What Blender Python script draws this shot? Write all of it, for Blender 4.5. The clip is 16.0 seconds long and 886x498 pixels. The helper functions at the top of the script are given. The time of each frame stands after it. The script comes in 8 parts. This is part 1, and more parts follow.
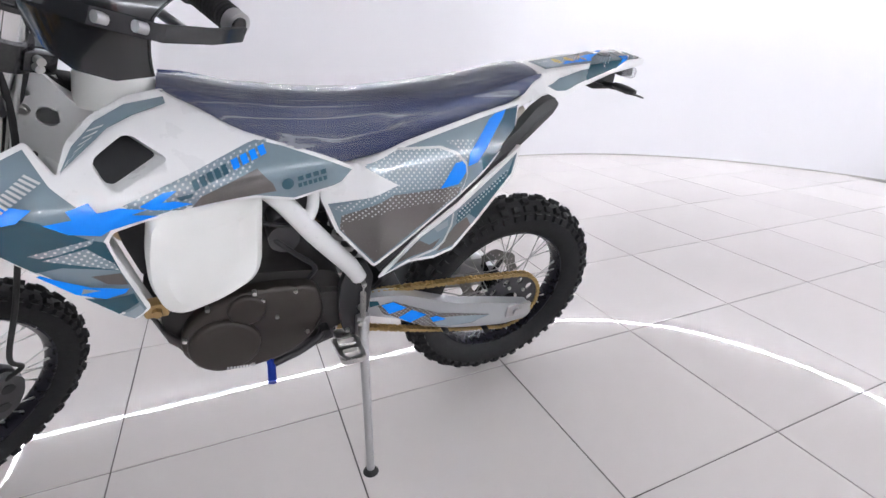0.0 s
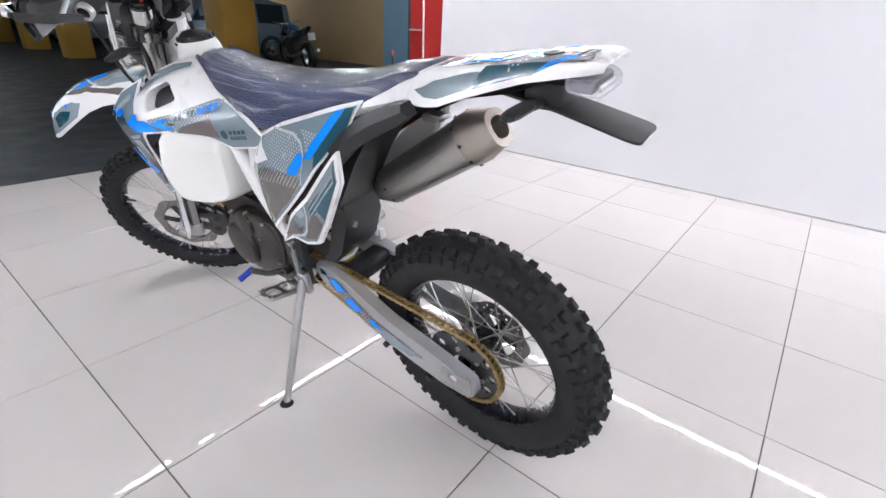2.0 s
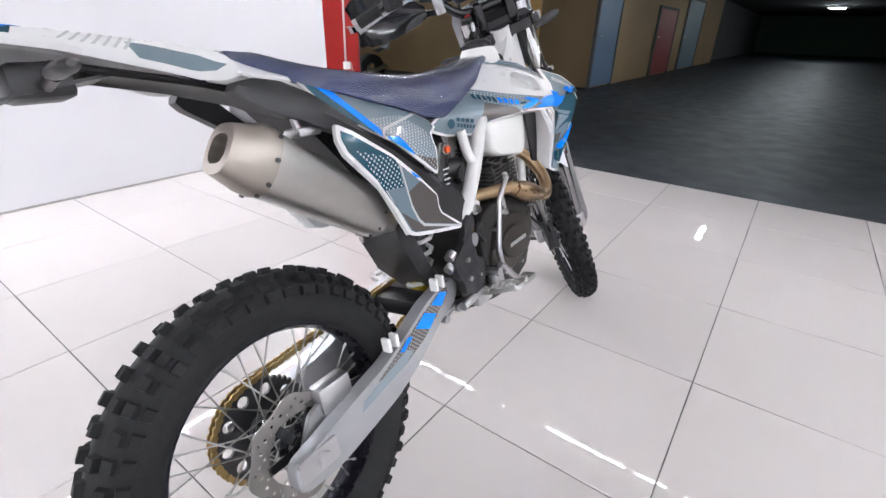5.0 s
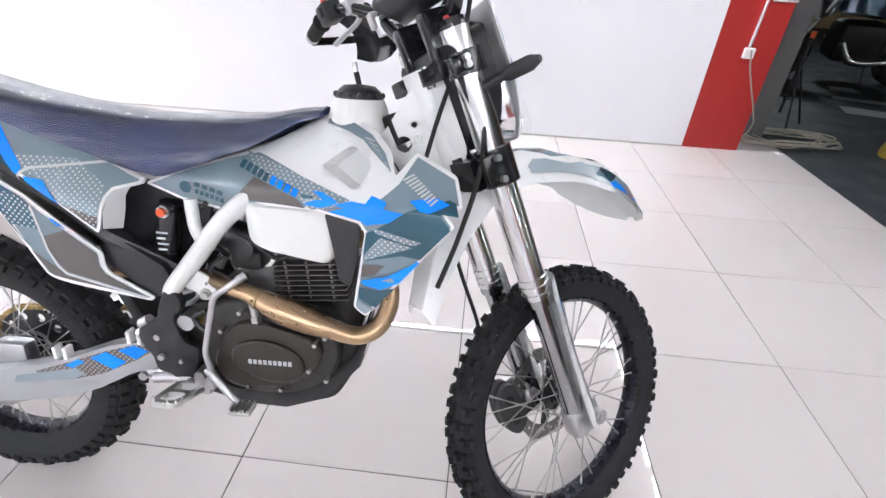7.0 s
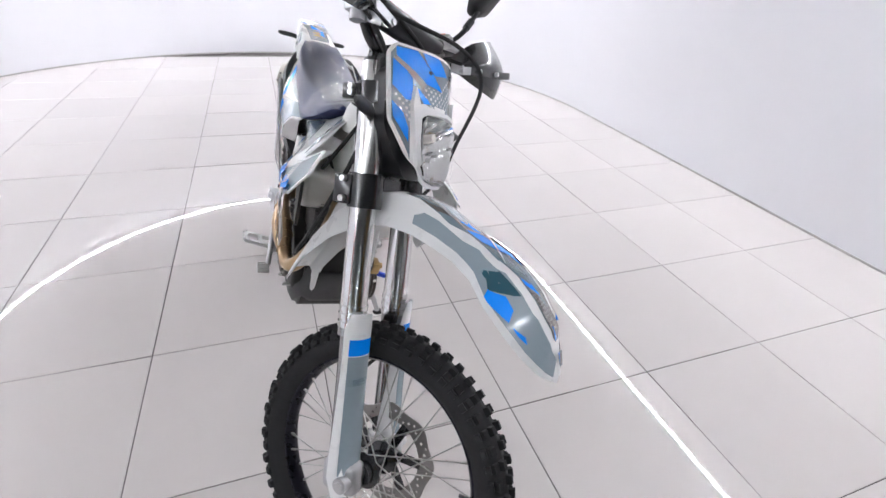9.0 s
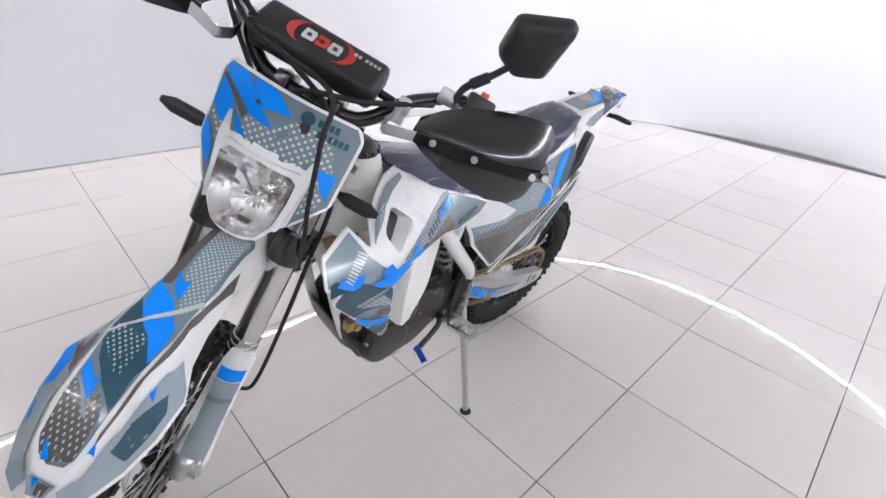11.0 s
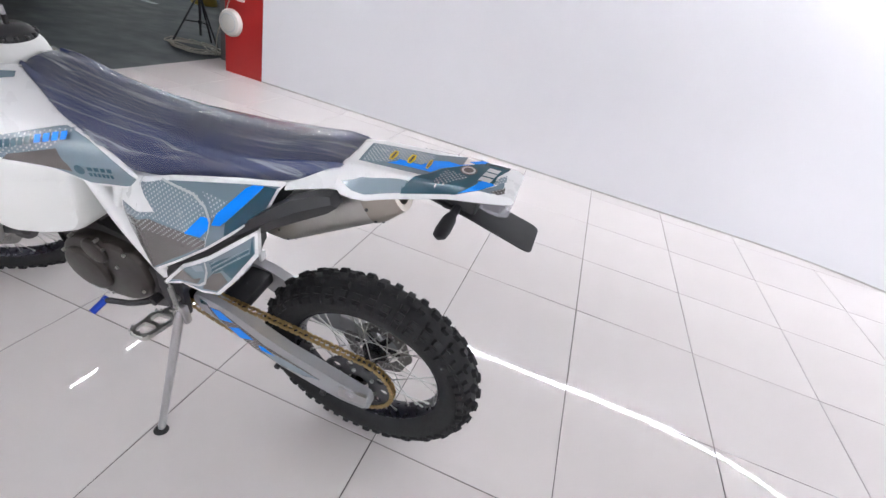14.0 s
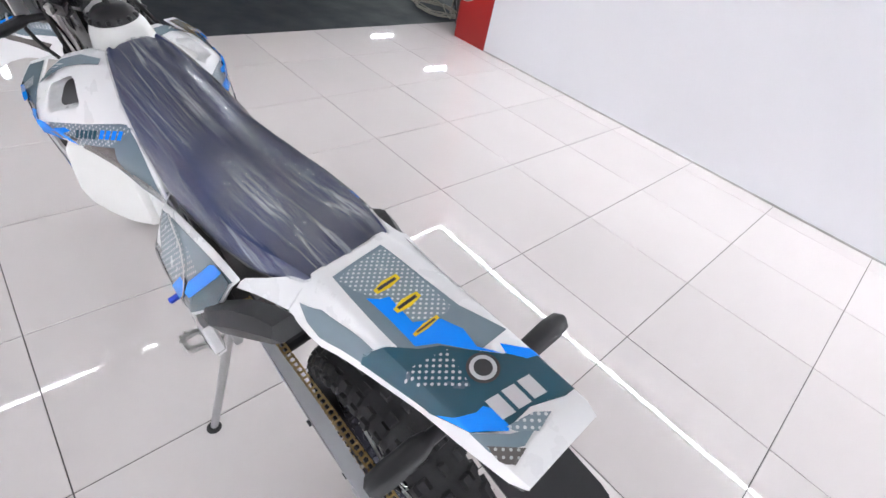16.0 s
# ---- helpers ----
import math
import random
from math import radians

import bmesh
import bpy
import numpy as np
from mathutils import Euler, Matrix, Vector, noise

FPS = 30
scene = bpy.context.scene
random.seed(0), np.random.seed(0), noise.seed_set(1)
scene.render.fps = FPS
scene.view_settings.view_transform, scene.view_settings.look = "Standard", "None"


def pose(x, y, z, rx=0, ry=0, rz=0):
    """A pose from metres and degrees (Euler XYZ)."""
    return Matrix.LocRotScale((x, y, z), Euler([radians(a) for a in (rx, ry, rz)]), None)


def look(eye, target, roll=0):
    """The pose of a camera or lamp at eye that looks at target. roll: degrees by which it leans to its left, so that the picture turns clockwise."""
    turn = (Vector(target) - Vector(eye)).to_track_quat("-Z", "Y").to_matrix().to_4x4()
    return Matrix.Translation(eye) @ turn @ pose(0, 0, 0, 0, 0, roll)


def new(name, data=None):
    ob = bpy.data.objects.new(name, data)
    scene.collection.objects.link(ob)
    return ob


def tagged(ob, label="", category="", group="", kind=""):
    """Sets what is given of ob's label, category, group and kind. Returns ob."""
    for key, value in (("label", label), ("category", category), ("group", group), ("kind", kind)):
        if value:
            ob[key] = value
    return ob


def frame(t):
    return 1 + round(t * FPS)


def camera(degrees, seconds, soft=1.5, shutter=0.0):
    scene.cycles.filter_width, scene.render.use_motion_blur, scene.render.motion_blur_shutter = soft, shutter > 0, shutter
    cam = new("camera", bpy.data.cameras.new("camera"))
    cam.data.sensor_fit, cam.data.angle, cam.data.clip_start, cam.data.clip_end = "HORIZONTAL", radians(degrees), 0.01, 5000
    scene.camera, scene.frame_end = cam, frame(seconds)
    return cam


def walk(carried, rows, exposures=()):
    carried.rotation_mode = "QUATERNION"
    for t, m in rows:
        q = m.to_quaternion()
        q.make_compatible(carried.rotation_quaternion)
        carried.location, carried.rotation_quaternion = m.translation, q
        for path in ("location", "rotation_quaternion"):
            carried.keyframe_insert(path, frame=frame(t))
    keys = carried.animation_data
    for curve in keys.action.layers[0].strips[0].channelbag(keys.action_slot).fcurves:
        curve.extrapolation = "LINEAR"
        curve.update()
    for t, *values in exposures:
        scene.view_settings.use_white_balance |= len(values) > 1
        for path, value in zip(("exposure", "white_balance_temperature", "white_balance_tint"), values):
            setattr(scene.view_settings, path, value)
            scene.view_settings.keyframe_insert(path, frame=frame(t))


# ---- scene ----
cam = camera(87.3, 16.0)
PATH = [
    (0, (0.193, 1.162, 1.034), (-0.579, -0.511, 0.256), 1.5),
    (0.5, (-0.116, 1.154, 1.038), (-0.495, -0.64, 0.236), 1.4),
    (1, (-0.462, 1.084, 1.062), (-0.316, -0.73, 0.232), 1.5),
    (1.5, (-0.771, 0.982, 1.051), (-0.137, -0.714, 0.203), 2.1),
    (2, (-1.048, 0.841, 1.062), (0.055, -0.593, 0.21), 3.0),
    (2.3, (-1.162, 0.702, 1.052), (0.148, -0.538, 0.186), 2.9),
    (2.5, (-1.225, 0.606, 1.064), (0.212, -0.474, 0.187), 2.7),
    (3, (-1.359, 0.319, 1.069), (0.336, -0.274, 0.189), 1.6),
    (3.6, (-1.423, -0.019, 1.069), (0.451, -0.049, 0.192), 1.5),
    (4.2, (-1.306, -0.314, 1.06), (0.522, 0.166, 0.196), 1.3),
    (4.8, (-1.026, -0.56, 1.057), (0.57, 0.372, 0.2), 1.1),
    (5.4, (-0.603, -0.749, 1.075), (0.618, 0.571, 0.204), 1.0),
    (5.5, (-0.518, -0.78, 1.087), (0.634, 0.606, 0.22), 0.3),
    (6, (-0.098, -0.828, 1.111), (0.665, 0.782, 0.201), 0.7),
    (6.2, (0.061, -0.854, 1.148), (0.651, 0.82, 0.225), 0.8),
    (6.5, (0.254, -0.823, 1.191), (0.631, 0.859, 0.177), 1.7),
    (7, (0.606, -0.74, 1.27), (0.486, 0.927, 0.172), 3.0),
    (7.5, (0.922, -0.677, 1.299), (0.347, 0.893, 0.202), 2.9),
    (8, (1.197, -0.542, 1.324), (0.238, 0.831, 0.231), 4.7),
    (8.62, (1.447, -0.279, 1.343), (0.085, 0.677, 0.265), 4.4),
    (9.25, (1.516, 0.122, 1.351), (-0.091, 0.438, 0.3), 4.2),
    (9.88, (1.416, 0.537, 1.35), (-0.241, 0.171, 0.327), 3.9),
    (10.5, (1.158, 0.844, 1.34), (-0.317, -0.067, 0.344), 3.6),
    (11, (0.912, 0.995, 1.317), (-0.34, -0.224, 0.345), 4.9),
    (11.5, (0.598, 1.069, 1.34), (-0.417, -0.36, 0.377), 6.4),
    (12, (0.24, 1.174, 1.339), (-0.512, -0.423, 0.398), 8.7),
    (12.5, (-0.059, 1.184, 1.338), (-0.59, -0.488, 0.382), 10.8),
    (13, (-0.399, 1.129, 1.332), (-0.64, -0.609, 0.372), 12.3),
    (13.5, (-0.681, 1.072, 1.336), (-0.608, -0.676, 0.365), 13.8),
    (14, (-0.857, 0.948, 1.333), (-0.519, -0.75, 0.332), 14.6),
    (14.5, (-0.941, 0.73, 1.373), (-0.403, -0.871, 0.302), 15.0),
    (15, (-0.968, 0.564, 1.392), (-0.266, -0.924, 0.256), 13.9),
    (15.5, (-0.925, 0.435, 1.394), (-0.062, -0.898, 0.178), 13.3),
    (16, (-0.83, 0.401, 1.391), (0.144, -0.783, 0.104), 13.6),
]
walk(cam, [(t, look(eye, target, roll)) for t, eye, target, roll in PATH],
     [(0.0, 1.35), (1.0, 1.4), (3.0, 1.74), (5.5, 1.70), (6.5, 1.83), (7.0, 1.80), (8.0, 1.40), (10.5, 1.42), (12.0, 1.34), (13.5, 1.36), (16.0, 1.60)])

# world, lights and exposure
world = bpy.data.worlds.new("world")
scene.world = world
world.use_nodes = True
world.node_tree.nodes["Background"].inputs[0].default_value = (0.30, 0.34, 0.40, 1)
world.node_tree.nodes["Background"].inputs[1].default_value = 0.05

CEIL = 2.20           # showroom ceiling height
CX, CY, CR = -2.58, -0.09, 3.08   # centre and radius of the rounded end wall
YN, YS = CY + CR, CY - CR        # inner faces of the two long walls
X_END = 2.2           # where the white walls end
X_EDGE = 3.0          # front edge of the tiled floor


def mat(name, col, rough=0.5, metal=0.0, var=0.06, scale=12.0, bump=0.0, bscale=250.0, coat=0.0, spec=0.5, trans=0.0, rvar=0.08, stretch=(1, 1, 1)):
    m = bpy.data.materials.new(name)
    m.use_nodes = True
    nt = m.node_tree
    bs = nt.nodes["Principled BSDF"]
    tc = nt.nodes.new("ShaderNodeTexCoord")
    mp = nt.nodes.new("ShaderNodeMapping")
    mp.inputs["Scale"].default_value = stretch
    nt.links.new(tc.outputs["Object"], mp.inputs[0])
    n1 = nt.nodes.new("ShaderNodeTexNoise")
    n1.inputs["Scale"].default_value = scale
    n1.inputs["Detail"].default_value = 5
    nt.links.new(mp.outputs[0], n1.inputs["Vector"])
    mix = nt.nodes.new("ShaderNodeMix")
    mix.data_type = "RGBA"
    mix.inputs[6].default_value = (*[min(1, c * (1 - var)) for c in col], 1)
    mix.inputs[7].default_value = (*[min(1, c * (1 + var)) for c in col], 1)
    nt.links.new(n1.outputs[0], mix.inputs[0])
    nt.links.new(mix.outputs[2], bs.inputs["Base Color"])
    rr = nt.nodes.new("ShaderNodeMapRange")
    rr.inputs[3].default_value = max(0.02, rough - rvar)
    rr.inputs[4].default_value = min(1, rough + rvar)
    n2 = nt.nodes.new("ShaderNodeTexNoise")
    n2.inputs["Scale"].default_value = scale * 4.3
    n2.inputs["Detail"].default_value = 4
    nt.links.new(mp.outputs[0], n2.inputs["Vector"])
    nt.links.new(n2.outputs[0], rr.inputs[0])
    nt.links.new(rr.outputs[0], bs.inputs["Roughness"])
    bs.inputs["Metallic"].default_value = metal
    bs.inputs["Coat Weight"].default_value = coat
    bs.inputs["Specular IOR Level"].default_value = spec
    bs.inputs["Transmission Weight"].default_value = trans
    if bump:
        n3 = nt.nodes.new("ShaderNodeTexNoise")
        n3.inputs["Scale"].default_value = bscale
        n3.inputs["Detail"].default_value = 6
        nt.links.new(mp.outputs[0], n3.inputs["Vector"])
        bp = nt.nodes.new("ShaderNodeBump")
        bp.inputs["Strength"].default_value = bump
        bp.inputs["Distance"].default_value = 0.002
        nt.links.new(n3.outputs[0], bp.inputs["Height"])
        nt.links.new(bp.outputs[0], bs.inputs["Normal"])
    return m


def emit(name, col, power):
    m = bpy.data.materials.new(name)
    m.use_nodes = True
    bs = m.node_tree.nodes["Principled BSDF"]
    bs.inputs["Base Color"].default_value = (*col, 1)
    bs.inputs["Emission Color"].default_value = (*col, 1)
    bs.inputs["Emission Strength"].default_value = power
    return m


def dots(name, base, dot, pitch, radius, turn=45.0, plane="xz"):
    """Printed vinyl with a staggered grid of small dots."""
    m = mat(name, base, 0.25, coat=0.5, var=0.05)
    nt = m.node_tree
    bs = nt.nodes["Principled BSDF"]
    old = bs.inputs["Base Color"].links[0].from_socket
    tc = nt.nodes.new("ShaderNodeTexCoord")
    mp = nt.nodes.new("ShaderNodeMapping")
    mp.inputs["Rotation"].default_value = {"xz": (0, radians(turn), 0), "xy": (0, 0, radians(turn)), "yz": (radians(turn), 0, 0)}[plane]
    mp.inputs["Scale"].default_value = (1 / pitch, 1 / pitch, 1 / pitch)
    nt.links.new(tc.outputs["Object"], mp.inputs[0])
    last = mp.outputs[0]
    for op, val in (("FRACTION", None), ("SUBTRACT", (0.5, 0.5, 0.5)), ("MULTIPLY", {"xz": (1, 0, 1), "xy": (1, 1, 0), "yz": (0, 1, 1)}[plane]), ("LENGTH", None)):
        v = nt.nodes.new("ShaderNodeVectorMath")
        v.operation = op
        nt.links.new(last, v.inputs[0])
        if val:
            v.inputs[1].default_value = val
        last = v.outputs["Value"] if op == "LENGTH" else v.outputs[0]
    lt = nt.nodes.new("ShaderNodeMath")
    lt.operation = "LESS_THAN"
    lt.inputs[1].default_value = radius
    nt.links.new(last, lt.inputs[0])
    mix = nt.nodes.new("ShaderNodeMix")
    mix.data_type = "RGBA"
    nt.links.new(lt.outputs[0], mix.inputs[0])
    nt.links.new(old, mix.inputs[6])
    mix.inputs[7].default_value = (*dot, 1)
    nt.links.new(mix.outputs[2], bs.inputs["Base Color"])
    return m


# ---- materials ----
M_WHITE = mat("white_plastic", (0.80, 0.80, 0.80), 0.28, var=0.015, scale=5, coat=0.15, rvar=0.03)
M_FRAME = mat("white_frame_paint", (0.76, 0.76, 0.75), 0.3, var=0.03, coat=0.3, bump=0.03)
M_TANK = mat("milky_plastic", (0.80, 0.80, 0.77), 0.42, var=0.03, bump=0.05, bscale=60)
M_BLACK = mat("black_plastic", (0.016, 0.016, 0.018), 0.42, var=0.2, bump=0.08)
M_GLOSSBLACK = mat("gloss_black_plastic", (0.012, 0.012, 0.014), 0.2, var=0.2, coat=0.4)
M_RUBBER = mat("tyre_rubber", (0.015, 0.015, 0.016), 0.72, spec=0.3, var=0.25, scale=25, bump=0.25, bscale=160)
M_GRIP = mat("grip_rubber", (0.014, 0.014, 0.014), 0.75, var=0.2, bump=0.3, bscale=400)
M_CHROME = mat("polished_aluminium", (0.72, 0.72, 0.72), 0.16, 1.0, var=0.04, stretch=(1, 1, 0.05), scale=60)
M_ALU = mat("brushed_aluminium", (0.56, 0.56, 0.57), 0.36, 1.0, var=0.08, bump=0.06, bscale=120)
M_SILVER = mat("silver_paint", (0.42, 0.43, 0.45), 0.36, 0.55, var=0.04, bump=0.04)
M_STEEL = mat("zinc_steel", (0.55, 0.55, 0.53), 0.3, 1.0, var=0.12, scale=40)
M_DARKSTEEL = mat("dark_steel", (0.10, 0.10, 0.105), 0.4, 0.9, var=0.2)
M_DISC = mat("worn_disc_steel", (0.30, 0.29, 0.28), 0.38, 1.0, var=0.15, scale=30)
M_SLIDER = mat("dark_chrome", (0.40, 0.40, 0.41), 0.14, 1.0, var=0.05, stretch=(1, 1, 0.05), scale=60)
M_CASE = mat("magnesium_brown_case", (0.036, 0.030, 0.026), 0.34, 0.35, var=0.15, bump=0.08, bscale=300)
M_CASEDARK = mat("dark_case", (0.03, 0.028, 0.027), 0.5, 0.3, var=0.2, bump=0.1)
M_GOLD = mat("gold_chain", (0.46, 0.33, 0.15), 0.36, 1.0, var=0.25, scale=80)
M_BRONZE = mat("bronze_exhaust", (0.42, 0.30, 0.18), 0.30, 1.0, var=0.22, scale=18, bump=0.04)
M_MUFF = mat("satin_steel_muffler", (0.50, 0.49, 0.47), 0.38, 1.0, var=0.06, stretch=(6, 1, 6), bump=0.03, bscale=400)
M_CAP = mat("cast_titanium_cap", (0.40, 0.36, 0.32), 0.42, 0.9, var=0.12, bump=0.1, bscale=200)
M_SEAT = mat("navy_seat_vinyl", (0.034, 0.046, 0.125), 0.65, spec=0.2, var=0.10)
M_BLUE = mat("blue_vinyl", (0.0, 0.25, 0.92), 0.24, var=0.02, coat=0.25, spec=0.3, rvar=0.03)
M_ANOD = mat("blue_anodised", (0.02, 0.06, 0.45), 0.3, 0.7, var=0.1)
M_SLATE = mat("slate_vinyl", (0.17, 0.23, 0.27), 0.22, var=0.04, coat=0.5)
M_SLATE_L = mat("light_slate_vinyl", (0.27, 0.33, 0.37), 0.22, var=0.04, coat=0.5)
M_TEAL = mat("dark_teal_vinyl", (0.012, 0.07, 0.105), 0.2, var=0.06, coat=0.5)
M_TAUPE = mat("taupe_vinyl", (0.105, 0.095, 0.09), 0.25, var=0.12, scale=60, coat=0.5, stretch=(1, 1, 12))
M_LGREY = mat("pale_grey_vinyl", (0.55, 0.57, 0.58), 0.25, var=0.03, coat=0.4)
M_YELLOW = mat("yellow_vinyl", (0.75, 0.55, 0.02), 0.25, coat=0.4)
M_RED = mat("red_vinyl", (0.55, 0.03, 0.02), 0.3, coat=0.3)
M_DOTS = dots("dotted_slate_vinyl", (0.20, 0.26, 0.30), (0.55, 0.58, 0.60), 0.0080, 0.24)
M_DOTT = dots("dotted_taupe_vinyl", (0.11, 0.10, 0.095), (0.45, 0.46, 0.46), 0.0085, 0.22)
M_DOTK = dots("dotted_teal_vinyl", (0.012, 0.07, 0.105), (0.45, 0.52, 0.55), 0.0085, 0.27)
M_DOTS_TOP = dots("dotted_slate_vinyl_top", (0.20, 0.26, 0.30), (0.62, 0.65, 0.66), 0.0062, 0.25, plane="xy")
M_DOTT_TOP = dots("dotted_taupe_vinyl_top", (0.11, 0.10, 0.095), (0.45, 0.46, 0.46), 0.0062, 0.22, plane="xy")
M_DOTK_TOP = dots("dotted_teal_vinyl_top", (0.012, 0.07, 0.105), (0.45, 0.52, 0.55), 0.0062, 0.25, plane="xy")
M_DOTS_FRONT = dots("dotted_slate_vinyl_front", (0.20, 0.26, 0.30), (0.62, 0.65, 0.66), 0.010, 0.27, plane="yz")
M_ORANGE = mat("orange_plastic", (0.8, 0.10, 0.02), 0.35)
def clear_cover(name, tint, see):
    """Thin moulded clear plastic: mostly open, with a glossy skin."""
    m = mat(name, tint, 0.04, var=0.0, rvar=0.01)
    m.node_tree.nodes["Principled BSDF"].inputs["Alpha"].default_value = see
    return m


M_LENS = clear_cover("clear_lens", (0.5, 0.5, 0.5), 0.05)
M_TAILLENS = clear_cover("clear_tail_lens", (0.75, 0.75, 0.82), 0.30)
M_REFL = mat("lamp_reflector", (0.93, 0.93, 0.94), 0.15, 1.0, var=0.0, rvar=0.02)
M_SPRING = mat("white_spring", (0.75, 0.75, 0.74), 0.35, var=0.03)
M_YSPRING = mat("yellow_sleeve", (0.6, 0.45, 0.03), 0.5)


def film_material():
    """Thin crumpled polythene: clear, with glossy folds, highlight streaks painted in white and a little milky haze."""
    m = bpy.data.materials.new("clear_polythene")
    m.use_nodes = True
    nt = m.node_tree
    nt.nodes.remove(nt.nodes["Principled BSDF"])
    out = nt.nodes["Material Output"]
    tc = nt.nodes.new("ShaderNodeTexCoord")
    def fibres(sc, stretch, detail, warp):
        mp = nt.nodes.new("ShaderNodeMapping")
        mp.inputs["Scale"].default_value = stretch
        mp.inputs["Rotation"].default_value = (0, 0, 0.12)
        nt.links.new(tc.outputs["Object"], mp.inputs[0])
        n = nt.nodes.new("ShaderNodeTexNoise")
        n.inputs["Scale"].default_value = sc
        n.inputs["Detail"].default_value = detail
        n.inputs["Distortion"].default_value = warp
        nt.links.new(mp.outputs[0], n.inputs["Vector"])
        return n
    fold = fibres(1.0, (0.75, 40, 12), 3, 0.09)
    fine = fibres(1.0, (1.7, 130, 34), 3, 0.10)
    add = nt.nodes.new("ShaderNodeMath")
    add.operation = "MULTIPLY_ADD"
    add.inputs[1].default_value = 0.15
    nt.links.new(fine.outputs[0], add.inputs[0])
    nt.links.new(fold.outputs[0], add.inputs[2])
    bp = nt.nodes.new("ShaderNodeBump")
    bp.inputs["Strength"].default_value = 1.0
    bp.inputs["Distance"].default_value = 0.0018
    nt.links.new(add.outputs[0], bp.inputs["Height"])
    # fold highlights painted as thin white streaks where the fibre patterns cross their middle
    glints = []
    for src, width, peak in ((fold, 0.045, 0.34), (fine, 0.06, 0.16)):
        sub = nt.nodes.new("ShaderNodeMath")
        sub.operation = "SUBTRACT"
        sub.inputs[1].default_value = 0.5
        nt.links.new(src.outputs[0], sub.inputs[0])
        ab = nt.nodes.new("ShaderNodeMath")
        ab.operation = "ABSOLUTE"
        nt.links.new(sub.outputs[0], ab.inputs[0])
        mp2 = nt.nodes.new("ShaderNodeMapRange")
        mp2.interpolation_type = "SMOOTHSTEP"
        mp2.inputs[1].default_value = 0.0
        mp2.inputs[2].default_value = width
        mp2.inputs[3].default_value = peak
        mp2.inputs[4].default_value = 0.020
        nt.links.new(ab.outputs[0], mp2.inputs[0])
        glints.append(mp2)
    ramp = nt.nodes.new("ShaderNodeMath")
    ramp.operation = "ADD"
    nt.links.new(glints[0].outputs[0], ramp.inputs[0])
    nt.links.new(glints[1].outputs[0], ramp.inputs[1])
    # the painted streaks gather in patches, with smooth film between
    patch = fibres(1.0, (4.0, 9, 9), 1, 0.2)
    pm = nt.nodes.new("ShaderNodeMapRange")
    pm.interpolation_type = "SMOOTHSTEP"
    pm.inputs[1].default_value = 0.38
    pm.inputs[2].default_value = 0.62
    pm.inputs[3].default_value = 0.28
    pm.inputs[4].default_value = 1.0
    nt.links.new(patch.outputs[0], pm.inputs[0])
    # share of white: the painted highlights plus an even milky haze
    haze_glints = nt.nodes.new("ShaderNodeMath")
    haze_glints.operation = "MULTIPLY_ADD"
    haze_glints.inputs[2].default_value = 0.03
    nt.links.new(ramp.outputs[0], haze_glints.inputs[0])
    nt.links.new(pm.outputs[0], haze_glints.inputs[1])
    tr = nt.nodes.new("ShaderNodeBsdfTransparent")
    df = nt.nodes.new("ShaderNodeBsdfDiffuse")
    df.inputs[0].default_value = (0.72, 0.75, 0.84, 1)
    gl = nt.nodes.new("ShaderNodeBsdfGlossy")
    gl.inputs["Roughness"].default_value = 0.16
    for node in (df, gl):
        nt.links.new(bp.outputs[0], node.inputs["Normal"])
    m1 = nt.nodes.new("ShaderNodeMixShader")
    nt.links.new(haze_glints.outputs[0], m1.inputs[0])
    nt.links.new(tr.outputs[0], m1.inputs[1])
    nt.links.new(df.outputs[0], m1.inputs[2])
    fr = nt.nodes.new("ShaderNodeFresnel")
    fr.inputs[0].default_value = 1.32
    nt.links.new(bp.outputs[0], fr.inputs["Normal"])
    m2 = nt.nodes.new("ShaderNodeMixShader")
    nt.links.new(fr.outputs[0], m2.inputs[0])
    nt.links.new(m1.outputs[0], m2.inputs[1])
    nt.links.new(gl.outputs[0], m2.inputs[2])
    nt.links.new(m2.outputs[0], out.inputs[0])
    return m


M_FILM = film_material()


# ---- mesh helpers ----
def finish(bm, name, material, parent=None, label="", sharp=38, smooth=True, m=None):
    bmesh.ops.recalc_face_normals(bm, faces=bm.faces[:])
    if smooth:
        for fc in bm.faces:
            fc.smooth = True
        for e in bm.edges:
            if len(e.link_faces) == 2 and e.calc_face_angle(0) > radians(sharp):
                e.smooth = False
    me = bpy.data.meshes.new(name)
    bm.to_mesh(me)
    bm.free()
    me.materials.append(material)
    ob = new(name, me)
    if parent is not None:
        ob.parent = parent
    if m is not None:
        ob.matrix_basis = m
    if label:
        ob["label"] = label
    return ob


def part(name, bm, material, parent, label="", sharp=38, m=None):
    return finish(bm, name, material, parent, label, sharp, True, m)


def share(name, ob, parent, m):
    """Another piece on the same mesh."""
    o = new(name, ob.data)
    o.parent = parent
    o.matrix_basis = m
    return o


def add_box(bm, lo, hi, bevel=0.0, segs=2, m=None):
    r = bmesh.ops.create_cube(bm, size=1)
    vs = r["verts"]
    for v in vs:
        v.co = Vector([lo[k] if v.co[k] < 0 else hi[k] for k in range(3)])
    if bevel:
        es = list({e for v in vs for e in v.link_edges})
        rb = bmesh.ops.bevel(bm, geom=es, offset=bevel, segments=segs, affect="EDGES", profile=0.5)
        vs = list({v for f in rb["faces"] for v in f.verts} | {v for v in vs if v.is_valid})
    if m is not None:
        bmesh.ops.transform(bm, matrix=m, verts=vs)
    return vs


